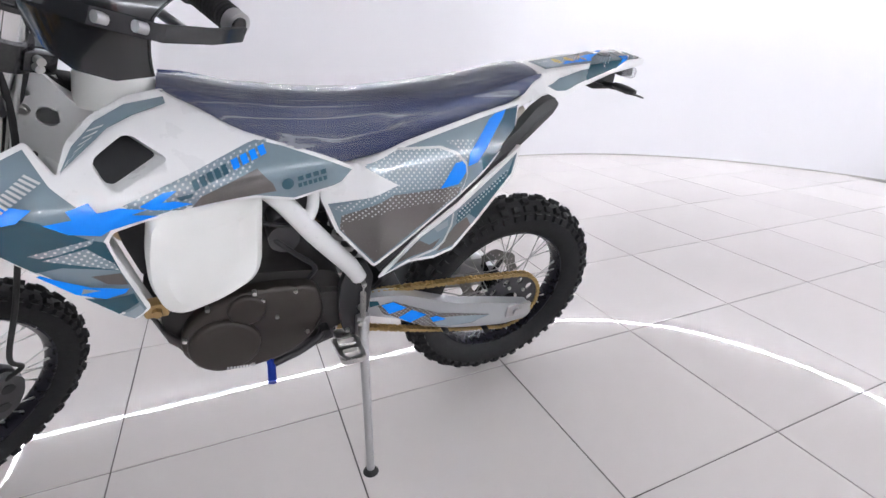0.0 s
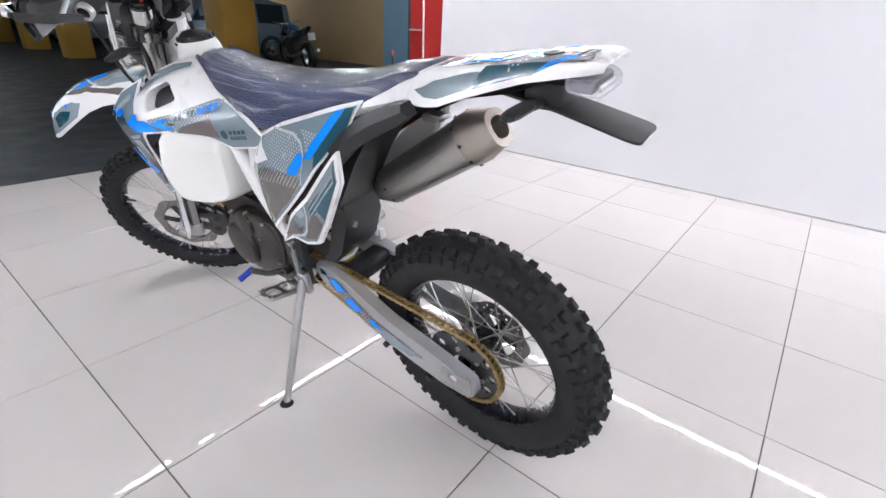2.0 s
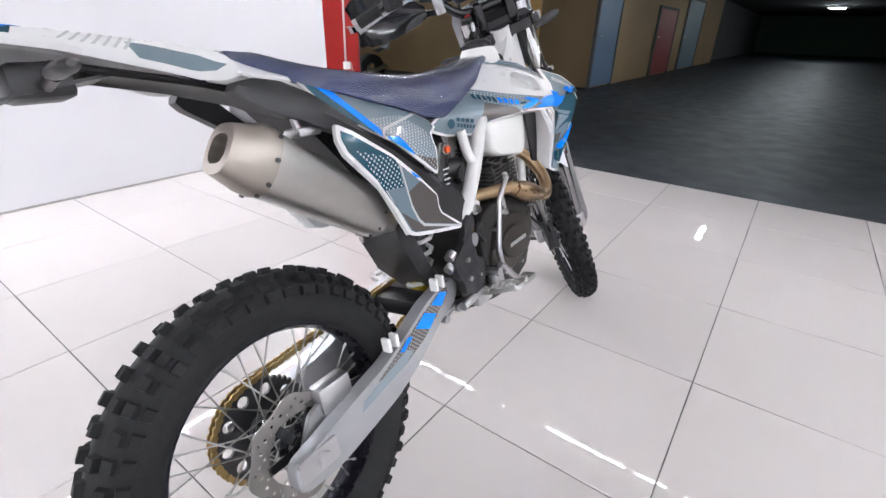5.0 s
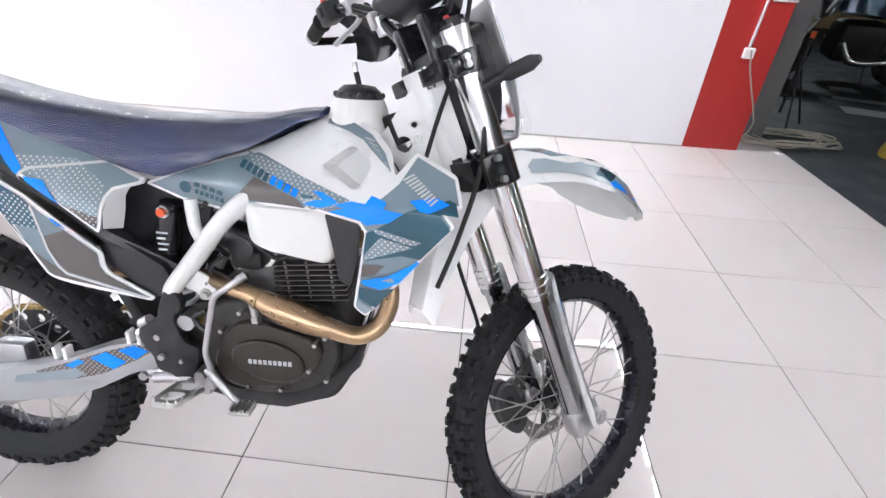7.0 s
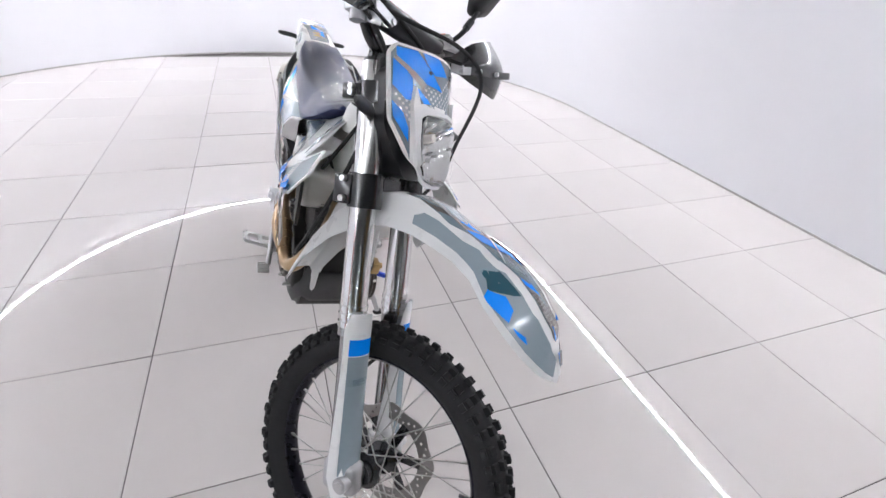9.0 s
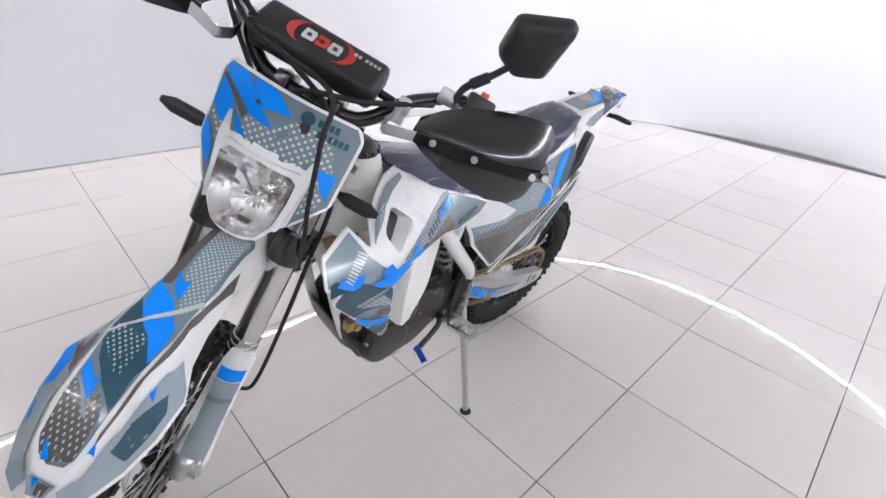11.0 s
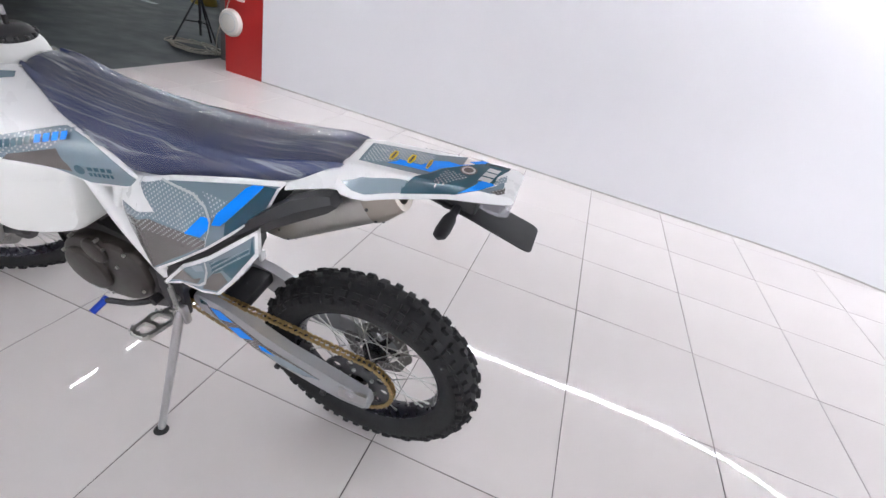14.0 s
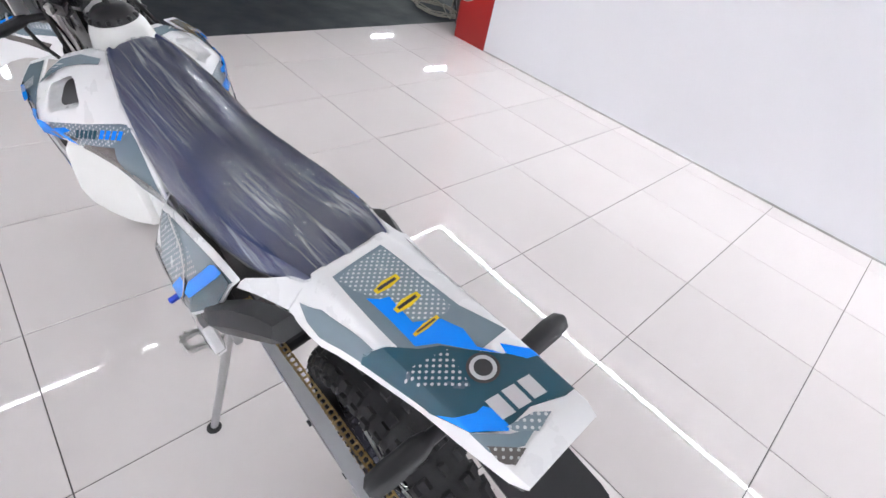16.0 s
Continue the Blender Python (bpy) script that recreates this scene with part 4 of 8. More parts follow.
# white bracket with the engine mounting bolt, a spacer and the swingarm spindle behind the plate
bm = bmesh.new()
add_plate(bm, [rounded([(0.570, 0.690), (0.613, 0.670), (0.626, 0.656), (0.628, 0.634), (0.617, 0.616), (0.600, 0.614), (0.588, 0.630), (0.560, 0.640)], 0.007), circle(0.609, 0.653, 0.0035, 10)], -0.106, -0.112, 0.001)
BRACKET = part("engine_bracket", bm, M_FRAME, BIKE, "white engine mounting bracket")
bm = bmesh.new()
add_cyl(bm, (0.606, -0.112, 0.629), (0.606, -0.115, 0.629), 0.0125, segs=20)
add_cyl(bm, (0.606, -0.115, 0.629), (0.606, -0.124, 0.629), 0.0085, segs=6)
part("bolt", bm, M_STEEL, BRACKET, "large zinc mounting bolt")
bm = bmesh.new()
add_cyl(bm, (0.560, -0.095, 0.562), (0.560, -0.126, 0.562), 0.019, 0.018, segs=24)
part("spindle_cap", bm, M_ALU, BRACKET, "pale spindle cap")
bm = bmesh.new()
add_cyl(bm, (0.566, -0.098, 0.560), (0.660, -0.098, 0.572), 0.016, segs=18)
part("spacer_tube", bm, mat("gold_zinc", (0.36, 0.27, 0.10), 0.38, 0.75), BRACKET, "gold zinc-plated tube")
for x0, z0, x1, z1, r in ((0.456, 0.545, 0.475, 0.556, 0.013), (0.446, 0.520, 0.462, 0.527, 0.012)):
    bm = bmesh.new()
    add_cyl(bm, (x0, -0.115, z0), (x1, -0.115, z1), r, segs=16)
    part("swingarm_nut", bm, M_ALU, BIKE, "pale metal swingarm nut")
# shock linkage arm under the pivot
bm = bmesh.new()
add_tube(bm, [(0.425, -0.085, 0.398), (0.47, -0.088, 0.408), (0.53, -0.085, 0.396)], [0.016, 0.010, 0.013], 12)
for x, z in ((0.425, 0.398), (0.478, 0.406), (0.502, 0.402)):
    add_cyl(bm, (x, -0.075, z), (x, -0.108, z), 0.010, segs=14)
part("linkage_arm", bm, M_ALU, BIKE, "silver shock linkage arm with bolts")

# airbox, inner fender
bm = bmesh.new()
add_plate(bm, [rounded([(0.145, 0.955), (0.24, 0.955), (0.40, 0.905), (0.52, 0.86), (0.55, 0.80), (0.50, 0.655), (0.44, 0.635), (0.36, 0.67), (0.25, 0.83)], 0.02)], -0.045, 0.075, 0.0)
part("airbox", bm, M_BLACK, BIKE, "black airbox between the side panels")
bm = bmesh.new()
sec = []
for x, z, hw in ((0.46, 0.46, 0.072), (0.395, 0.53, 0.078), (0.355, 0.62, 0.076), (0.345, 0.72, 0.066), (0.30, 0.82, 0.054), (0.22, 0.90, 0.050), (0.10, 0.962, 0.050), (-0.03, 0.998, 0.046), (-0.15, 1.022, 0.040)):
    sec.append([Vector((x + 0.036, -hw, z - 0.012)), Vector((x, -hw * 0.86, z)), Vector((x, 0, z + 0.006)), Vector((x, hw * 0.86, z)), Vector((x + 0.036, hw, z - 0.012))])
add_loft(bm, sec)
add_loft(bm, [[p + Vector((0.006, 0, 0.006)) for p in s] for s in sec])
INNER = part("inner_fender", bm, M_BLACK, BIKE, "black inner rear mudguard")
for x, y, z in ((0.347, -0.038, 0.719), (0.353, 0.043, 0.628), (0.318, 0.0, 0.79)):
    bm = bmesh.new()
    add_cyl(bm, (x, y, z), (x - 0.014, y, z), 0.0085, segs=12)
    part("bolt", bm, M_STEEL, INNER)
# black duct strips between the side panels
for s in (1, -1):
    bm = bmesh.new()
    sec = []
    row = ((0.47, 0.622, 0.010), (0.386, 0.724, 0.012), (0.302, 0.792, 0.013), (0.222, 0.871, 0.013), (0.155, 0.929, 0.015), (0.105, 0.960, 0.018), (0.065, 0.977, 0.016), (0.045, 0.985, 0.010)) if s > 0 else ((0.535, 0.672, 0.014), (0.428, 0.744, 0.011), (0.318, 0.828, 0.011), (0.216, 0.890, 0.012), (0.172, 0.914, 0.017), (0.140, 0.935, 0.020), (0.10, 0.956, 0.022), (0.068, 0.972, 0.015), (0.050, 0.978, 0.006))
    for x, z, h in row:
        y = 0.150 - max(0, (0.16 - x)) * 0.42 - max(0, x - 0.44) * 0.3
        sec.append([Vector((x + 0.7 * h, s * (y - 0.03) + 0.018, z + h)), Vector((x + 0.7 * h, s * (y - 0.004) + 0.018, z + h)), Vector((x, s * (y + 0.004) + 0.018, z)), Vector((x - 0.7 * h, s * (y - 0.004) + 0.018, z - h)), Vector((x - 0.7 * h, s * (y - 0.03) + 0.018, z - h))])
    add_loft(bm, sec, closed=True)
    part("duct_trim", bm, M_BLACK, BIKE, "black duct strip between the side panels")
bm = bmesh.new()
add_plate(bm, [rounded([(0.415, 0.735), (0.46, 0.735), (0.532, 0.690), (0.548, 0.655), (0.530, 0.622), (0.500, 0.622), (0.412, 0.690)], 0.008)], -0.126, -0.105, 0.004)
part("duct_foot", bm, M_BLACK, BIKE, "black foot of the duct above the pivot plate")
bm = bmesh.new()
add_plate(bm, [rounded([(0.42, 0.86), (0.58, 0.855), (0.60, 0.80), (0.57, 0.66), (0.52, 0.60), (0.42, 0.62)], 0.01)], -0.046, -0.038, 0.0)
part("splash_guard", bm, M_BLACK, BIKE, "black splash guard behind the reservoir")
# shock reservoir in the gap on the right
bm = bmesh.new()
add_cyl(bm, (0.532, -0.078, 0.800), (0.505, -0.070, 0.678), 0.024, segs=28)
add_cyl(bm, (0.535, -0.079, 0.812), (0.532, -0.078, 0.800), 0.020, segs=28)
for k in range(4):
    p = Vector((0.521, -0.075, 0.750)).lerp(Vector((0.508, -0.071, 0.692)), k / 3)
    add_cyl(bm, p, p + Vector((-0.0012, 0, -0.005)), 0.0252, segs=28)
RES = part("shock_reservoir", bm, M_GLOSSBLACK, BIKE, "black shock reservoir with an orange adjuster")
bm = bmesh.new()
add_cyl(bm, (0.530, -0.099, 0.797), (0.530, -0.108, 0.797), 0.0085, segs=16)
part("adjuster", bm, M_ORANGE, RES, "orange adjuster knob")
bm = bmesh.new()
add_cyl(bm, (0.530, -0.095, 0.797), (0.530, -0.101, 0.797), 0.0125, segs=18)
part("adjuster_ring", bm, M_ALU, RES)
for k in range(4):
    bm = bmesh.new()
    c = Vector((0.521, -0.0995, 0.752 - 0.012 * k))
    add_box(bm, (c.x - 0.012, c.y, c.z - 0.002), (c.x + 0.012 - 0.006 * (k % 2), c.y + 0.0015, c.z + 0.002))
    part("printed_bar", bm, M_LGREY, RES)

# ---- bodywork ----


MID = 0.018      # the body panels sit a little to the left of the wheel plane


def panel_y(x, z):
    zb = 0.934 - 0.26 * x
    t = max(0.0, z - zb + 0.02)
    return 0.163 - 0.72 * t * t / (t + 0.03) - 0.06 * max(0, x - 0.42) - 0.40 * max(0, x - 0.48)


def shroud_y(x, z):
    """Bulges outwards towards the front, leans in towards the top."""
    y = 0.0975 + 0.112 * max(0.0, min(1.0, (x - 0.50) / 0.43)) ** 1.6
    t = max(0.0, z - 0.86)
    y -= 1.15 * t * t / (t + 0.03)
    y -= 0.06 * max(0.0, 0.80 - z)
    return y


def mirror_fn(fy, s, k=0.0):
    if fy is shroud_y:      # the two shrouds differ a little
        far = 0.0 if s > 0 else 0.025
        return lambda x, z: Vector((x + far * min(1.0, max(0.0, (x - 0.5) / 0.2)), s * (fy(x, z) + k) + MID - (0.10 * max(0.0, x - 0.95) if s < 0 else 0.0), z))
    return lambda x, z: Vector((x, s * (fy(x, z) + k) + MID, z))


SHROUD = [(0.490, 0.849), (0.553, 0.879), (0.70, 0.934), (0.80, 0.988), (0.828, 1.003), (0.883, 0.998), (0.932, 0.980), (0.964, 0.952), (0.979, 0.914), (1.012, 0.954), (1.088, 0.923), (1.102, 0.878), (1.069, 0.875), (1.091, 0.848), (0.984, 0.712), (0.934, 0.650), (0.908, 0.664), (0.923, 0.753), (0.934, 0.820), (0.923, 0.835), (0.83, 0.842), (0.709, 0.832), (0.640, 0.810), (0.557, 0.822)]
HOLE = [(0.834, 0.916), (0.880, 0.951), (0.893, 0.954), (0.930, 0.934), (0.934, 0.924), (0.918, 0.894), (0.906, 0.889)]
UPPER_L = [(0.508, 0.872), (0.412, 0.912), (0.237, 0.966), (0.140, 0.992), (0.155, 0.972), (0.163, 0.943), (0.223, 0.880), (0.303, 0.802), (0.388, 0.728), (0.487, 0.645), (0.561, 0.729), (0.585, 0.795), (0.583, 0.815), (0.560, 0.846)]
UPPER_R = [(0.502, 0.862), (0.412, 0.908), (0.237, 0.965), (0.148, 0.990), (0.160, 0.976), (0.173, 0.948), (0.181, 0.925), (0.213, 0.903), (0.317, 0.842), (0.427, 0.757), (0.446, 0.828), (0.456, 0.842), (0.495, 0.852)]
LOWER_L = [(0.166, 0.915), (0.170, 0.850), (0.245, 0.735), (0.297, 0.666), (0.343, 0.650), (0.405, 0.645), (0.474, 0.606), (0.464, 0.624), (0.386, 0.718), (0.302, 0.784), (0.222, 0.862)]
LOWER_R = [(0.170, 0.900), (0.166, 0.874), (0.176, 0.848), (0.246, 0.772), (0.301, 0.662), (0.318, 0.653), (0.400, 0.634), (0.502, 0.613), (0.508, 0.622), (0.428, 0.673), (0.420, 0.690), (0.421, 0.715), (0.357, 0.773), (0.295, 0.825), (0.202, 0.885)]


def low_y(x, z):
    return 0.166 - 0.10 * max(0, x - 0.35) - 0.05 * max(0, z - 0.87)


def inset(pts, d):
    """The outline moved inwards by d."""
    n = len(pts)
    area = sum(pts[i][0] * pts[(i + 1) % n][1] - pts[(i + 1) % n][0] * pts[i][1] for i in range(n))
    sg = 1 if area > 0 else -1
    out = []
    for i in range(n):
        p, a, b = Vector(pts[i]), Vector(pts[i - 1]), Vector(pts[(i + 1) % n])
        e1, e2 = (p - a).normalized(), (b - p).normalized()
        n1, n2 = Vector((-e1.y, e1.x)) * sg, Vector((-e2.y, e2.x)) * sg
        k = n1 + n2
        k = k / max(0.35, 1 + n1.dot(n2))
        out.append(tuple(p + k * d))
    return out


def clip(poly, a, b):
    """Keeps what lies to the left of the line from a to b."""
    a, b = Vector(a), Vector(b)
    d = b - a
    out = []
    n = len(poly)
    for i in range(n):
        p, q = Vector(poly[i]), Vector(poly[(i + 1) % n])
        sp, sq = d.cross(p - a), d.cross(q - a)
        if sp >= 0:
            out.append(tuple(p))
        if sp * sq < 0:
            out.append(tuple(p.lerp(q, sp / (sp - sq))))
    return out


def stickers(parent, fy, s, rows, step=0.0125):
    for i, (pts, mm) in enumerate(rows):
        if len(pts) > 2:
            part("sticker", sheet([pts], mirror_fn(fy, s, 0.0010 + 0.0005 * i), step), mm, parent)


for s in (1, -1):
    bm = sheet([rounded(SHROUD, 0.006, 2), rounded(HOLE, 0.010, 3)], mirror_fn(shroud_y, s), 0.0125, (0, -s * 0.0045, 0))
    sh = part("radiator_shroud", bm, M_WHITE, BIKE, "white side shroud with slate, teal and blue graphics", sharp=60)
    # funnel behind the opening
    bm = bmesh.new()
    lp = rounded(HOLE, 0.010, 3)
    cx = sum(p[0] for p in lp) / len(lp)
    cz = sum(p[1] for p in lp) / len(lp)
    on = mirror_fn(shroud_y, s, -0.001)
    ring0 = [on(x, z) for x, z in lp]
    ring1 = [Vector((on(cx, cz).x + (x - cx) * 0.86 + 0.010, s * (shroud_y(x, z) - 0.030) + MID, cz + (z - cz) * 0.86 - 0.004)) for x, z in lp]
    add_loft(bm, [ring0, ring1], closed=True, caps=False)
    part("opening_funnel", bm, M_WHITE, sh)
    bm = bmesh.new()
    add_loft(bm, [ring1, [p + Vector((0.004, -s * 0.02, -0.004)) for p in ring1]], closed=True)
    part("opening_back", bm, M_BLACK if s > 0 else M_FRAME, sh)
    # printed film below the long diagonal
    body = inset([(0.490, 0.849), (0.553, 0.879), (0.645, 0.914), (0.695, 0.929), (0.712, 0.926), (0.90, 0.874), (0.935, 0.869), (0.960, 0.888), (0.984, 0.909), (1.012, 0.954), (1.088, 0.923), (1.102, 0.878), (1.069, 0.875), (1.091, 0.848), (0.984, 0.712), (0.934, 0.650), (0.908, 0.664), (0.923, 0.753), (0.934, 0.820), (0.923, 0.835), (0.83, 0.842), (0.709, 0.832), (0.640, 0.810), (0.557, 0.822)], 0.0055)
    rows = [(body, M_SLATE)]
    rows.append(([(0.675, 0.924), (0.904, 0.873), (0.893, 0.863), (0.858, 0.850), (0.826, 0.843), (0.796, 0.859), (0.716, 0.882), (0.688, 0.903)], M_DOTS))
    rows.append(([(0.701, 0.884), (0.796, 0.859), (0.814, 0.843), (0.778, 0.842), (0.672, 0.838), (0.677, 0.855)], M_TAUPE))
    rows.append(([(0.937, 0.822), (0.954, 0.829), (1.007, 0.866), (1.078, 0.890), (1.090, 0.886), (1.096, 0.866), (1.064, 0.868), (1.084, 0.842), (1.034, 0.782), (1.001, 0.785), (0.930, 0.766)], M_TEAL))
    rows.append(([(0.948, 0.831), (1.034, 0.814), (1.023, 0.807), (1.001, 0.809), (0.954, 0.822)], M_DOTS))
    rows.append(([(0.962, 0.815), (1.02, 0.803), (0.931, 0.767), (0.934, 0.781)], M_DOTS))
    rows.append(([(0.930, 0.761), (0.97, 0.762), (0.953, 0.742), (0.926, 0.734)], M_TAUPE))
    rows.append(([(0.923, 0.713), (0.962, 0.711), (0.990, 0.720), (0.953, 0.674), (0.921, 0.690)], M_TEAL))
    rows.append(([(0.920, 0.684), (0.950, 0.671), (0.934, 0.658), (0.917, 0.666)], M_SLATE_L))
    rows.append(([(0.862, 0.846), (0.895, 0.859), (0.873, 0.861), (0.908, 0.873), (0.935, 0.873), (0.944, 0.886), (0.972, 0.878), (0.967, 0.867), (1.002, 0.863), (0.977, 0.844), (0.938, 0.836), (0.925, 0.843)], M_BLUE))
    rows.append(([(0.811, 0.852), (0.836, 0.864), (0.853, 0.866), (0.830, 0.878), (0.849, 0.879), (0.883, 0.868), (0.867, 0.858), (0.845, 0.851)], M_BLUE))
    rows.append(([(0.806, 0.869), (0.833, 0.869), (0.826, 0.862), (0.811, 0.864)], M_TEAL))
    rows.append(([(1.010, 0.884), (1.030, 0.870), (1.046, 0.868), (1.080, 0.884), (1.059, 0.892), (1.029, 0.888)], M_BLUE))
    rows.append(([(0.926, 0.728), (0.975, 0.743), (1.016, 0.769), (1.029, 0.780), (1.034, 0.778), (0.998, 0.733), (0.962, 0.714), (0.934, 0.720)], M_BLUE))
    rows.append(([(0.964, 0.734), (0.985, 0.742), (0.990, 0.732)], M_SLATE_L))
    rows.append(([(0.830, 0.995), (0.885, 0.991), (0.925, 0.976), (0.955, 0.950), (0.972, 0.922), (0.939, 0.946), (0.910, 0.966), (0.875, 0.977), (0.828, 0.986)], M_SLATE))
    stickers(sh, shroud_y, s, rows)
    # pale stripes ahead of the opening
    for k in range(7):
        t = k / 6
        a = Vector((0.912, 0.972)).lerp(Vector((0.958, 0.938)), t)
        b = Vector((0.932, 0.968)).lerp(Vector((0.970, 0.922)), t)
        w = Vector((0.0024, -0.0022))
        part("sticker", sheet([[tuple(a), tuple(b), tuple(b + w), tuple(a + w)]], mirror_fn(shroud_y, s, 0.0115), 0.0125), M_LGREY, sh)
    for k in range(10):
        t = k / 9
        a = Vector((0.994, 0.914)).lerp(Vector((1.045, 0.882)), t)
        b = Vector((1.012, 0.924)).lerp(Vector((1.057, 0.892)), t)
        w = Vector((0.0030, -0.0018))
        part("sticker", sheet([[tuple(a), tuple(b), tuple(b + w), tuple(a + w)]], mirror_fn(shroud_y, s, 0.0115), 0.0125), M_LGREY, sh)
    if s > 0:
        lettering(0.804, 0.874, 0.745, 0.889, 5, mirror_fn(shroud_y, s, 0.0115), M_TEAL, sh, -0.014)
        lettering(0.740, 0.891, 0.676, 0.907, 4, mirror_fn(shroud_y, s, 0.0115), M_BLUE, sh, -0.014)
    else:
        lettering(0.671, 0.899, 0.736, 0.879, 5, mirror_fn(shroud_y, s, 0.0115), M_TEAL, sh, 0.014)
        lettering(0.739, 0.879, 0.804, 0.862, 4, mirror_fn(shroud_y, s, 0.0115), M_BLUE, sh, 0.014)
    part("badge", sheet([circle(0.650 if s > 0 else 0.571, 0.850, 0.0115, 20)], mirror_fn(shroud_y, s, 0.0060), 0.05), M_TEAL, sh)
    for zz, n in ((0.854, 4), (0.840, 6)):
        if s > 0:
            lettering(0.630, zz - 0.002, 0.570, zz + 0.006, n, mirror_fn(shroud_y, s, 0.0060), M_TEAL, sh, -0.009)
        else:
            lettering(0.588, zz, 0.646, zz - 0.014, n, mirror_fn(shroud_y, s, 0.0060), M_TEAL, sh, 0.009)

    # upper side panel
    left = s > 0
    UPPER, LOWER = (UPPER_L, LOWER_L) if left else (UPPER_R, LOWER_R)
    bm = sheet([rounded(UPPER, 0.006, 2)], mirror_fn(panel_y, s), 0.0125, (0, -s * 0.004, 0))
    up = part("side_panel", bm, M_WHITE, BIKE, "white upper side panel with dotted slate and blue graphics", sharp=60)
    edge = UPPER[:-1] + [(0.572, 0.797), (0.445, 0.834), (0.500, 0.866)] if left else UPPER
    inner = inset([(0.508, 0.870), (0.412, 0.910), (0.237, 0.964), (0.142, 0.989), (0.155, 0.972), (0.163, 0.943), (0.223, 0.880), (0.303, 0.802), (0.388, 0.728), (0.487, 0.647), (0.559, 0.731), (0.580, 0.793), (0.441, 0.834), (0.441, 0.838)] if left else UPPER_R, 0.0055)
    rows = [(inner, M_SLATE)]
    if left:
        rows.append(([(0.498, 0.866), (0.428, 0.900), (0.340, 0.908), (0.303, 0.896), (0.290, 0.873), (0.299, 0.835), (0.349, 0.830), (0.390, 0.830), (0.449, 0.823), (0.550, 0.776), (0.566, 0.784), (0.436, 0.838)], M_DOTS))
        rows.append(([(0.324, 0.916), (0.259, 0.921), (0.273, 0.892), (0.287, 0.882), (0.303, 0.902)], M_DOTS))
        rows.append(([(0.550, 0.770), (0.449, 0.820), (0.355, 0.829), (0.299, 0.830), (0.304, 0.812), (0.356, 0.770), (0.470, 0.676), (0.486, 0.660), (0.554, 0.737)], M_DOTT))
        rows.append(([(0.549, 0.752), (0.449, 0.792), (0.355, 0.798), (0.330, 0.794), (0.400, 0.735), (0.486, 0.660), (0.545, 0.730)], M_TAUPE))
        blue = [(0.209, 0.967), (0.184, 0.974), (0.192, 0.962), (0.244, 0.898), (0.262, 0.878), (0.284, 0.871), (0.277, 0.894), (0.254, 0.921), (0.224, 0.957)]
        blue2 = [(0.349, 0.830), (0.312, 0.877), (0.287, 0.883), (0.287, 0.864), (0.308, 0.837)]
        teal = [(0.184, 0.974), (0.156, 0.979), (0.168, 0.943), (0.190, 0.918), (0.250, 0.862), (0.252, 0.887), (0.190, 0.962)]
        line = [(0.429, 0.904), (0.340, 0.908), (0.305, 0.898), (0.286, 0.879), (0.286, 0.858), (0.300, 0.815)]
    else:
        rows.append(([(0.271, 0.898), (0.381, 0.893), (0.440, 0.850), (0.428, 0.776), (0.410, 0.784), (0.365, 0.812), (0.348, 0.834), (0.331, 0.856), (0.303, 0.864), (0.293, 0.869)], M_DOTS))
        rows.append(([(0.365, 0.812), (0.431, 0.791), (0.426, 0.770), (0.404, 0.782)], M_DOTT))
        blue = [(0.191, 0.966), (0.222, 0.960), (0.237, 0.940), (0.289, 0.876), (0.287, 0.860), (0.277, 0.866), (0.259, 0.884), (0.223, 0.928)]
        blue2 = [(0.295, 0.860), (0.331, 0.855), (0.346, 0.834), (0.361, 0.812), (0.342, 0.824), (0.301, 0.852)]
        teal = [(0.168, 0.974), (0.191, 0.966), (0.247, 0.900), (0.276, 0.866), (0.216, 0.906), (0.186, 0.927)]
        line = [(0.437, 0.894), (0.299, 0.877), (0.287, 0.868), (0.284, 0.862), (0.290, 0.856)]
    rows += [(teal, M_TEAL), (blue, M_BLUE), (blue2, M_BLUE)]
    n = len(line)
    rows.append((line + [(x + 0.0035, z - 0.0045) for x, z in reversed(line)], M_LGREY))
    stickers(up, panel_y, s, rows)
    if not left:      # white return along the front edge
        bm = bmesh.new()
        o_ = [(0.502, 0.861), (0.456, 0.842), (0.446, 0.828), (0.440, 0.800), (0.434, 0.767)]
        i_ = [(0.503, 0.853), (0.472, 0.843), (0.460, 0.826), (0.454, 0.795), (0.442, 0.756)]
        add_loft(bm, [[Vector((x, s * (panel_y(x, z) - 0.002) + MID, z)) for x, z in o_], [Vector((x, -0.100, z)) for x, z in i_], [Vector((x - 0.004, -0.098, z)) for x, z in i_]])
        part("panel_return", bm, M_WHITE, up)
    # lower side panel
    bm = sheet([rounded(LOWER, 0.006, 2)], mirror_fn(low_y, s), 0.0125, (0, -s * 0.004, 0))
    lo = part("lower_side_panel", bm, M_WHITE, BIKE, "white lower side panel with slate and teal graphics", sharp=60)
    bm = bmesh.new()
    e_ = LOWER[:4] if left else LOWER[:5]
    add_loft(bm, [[Vector((x, s * (low_y(x, z) - 0.001) + MID, z)) for x, z in e_], [Vector((x + 0.004, s * (low_y(x, z) - 0.014) + MID, z - 0.004)) for x, z in e_], [Vector((x + 0.016, s * (low_y(x, z) - 0.018) + MID, z - 0.004)) for x, z in e_]])
    part("panel_return", bm, M_WHITE, lo)
    li = inset(LOWER, 0.0080)
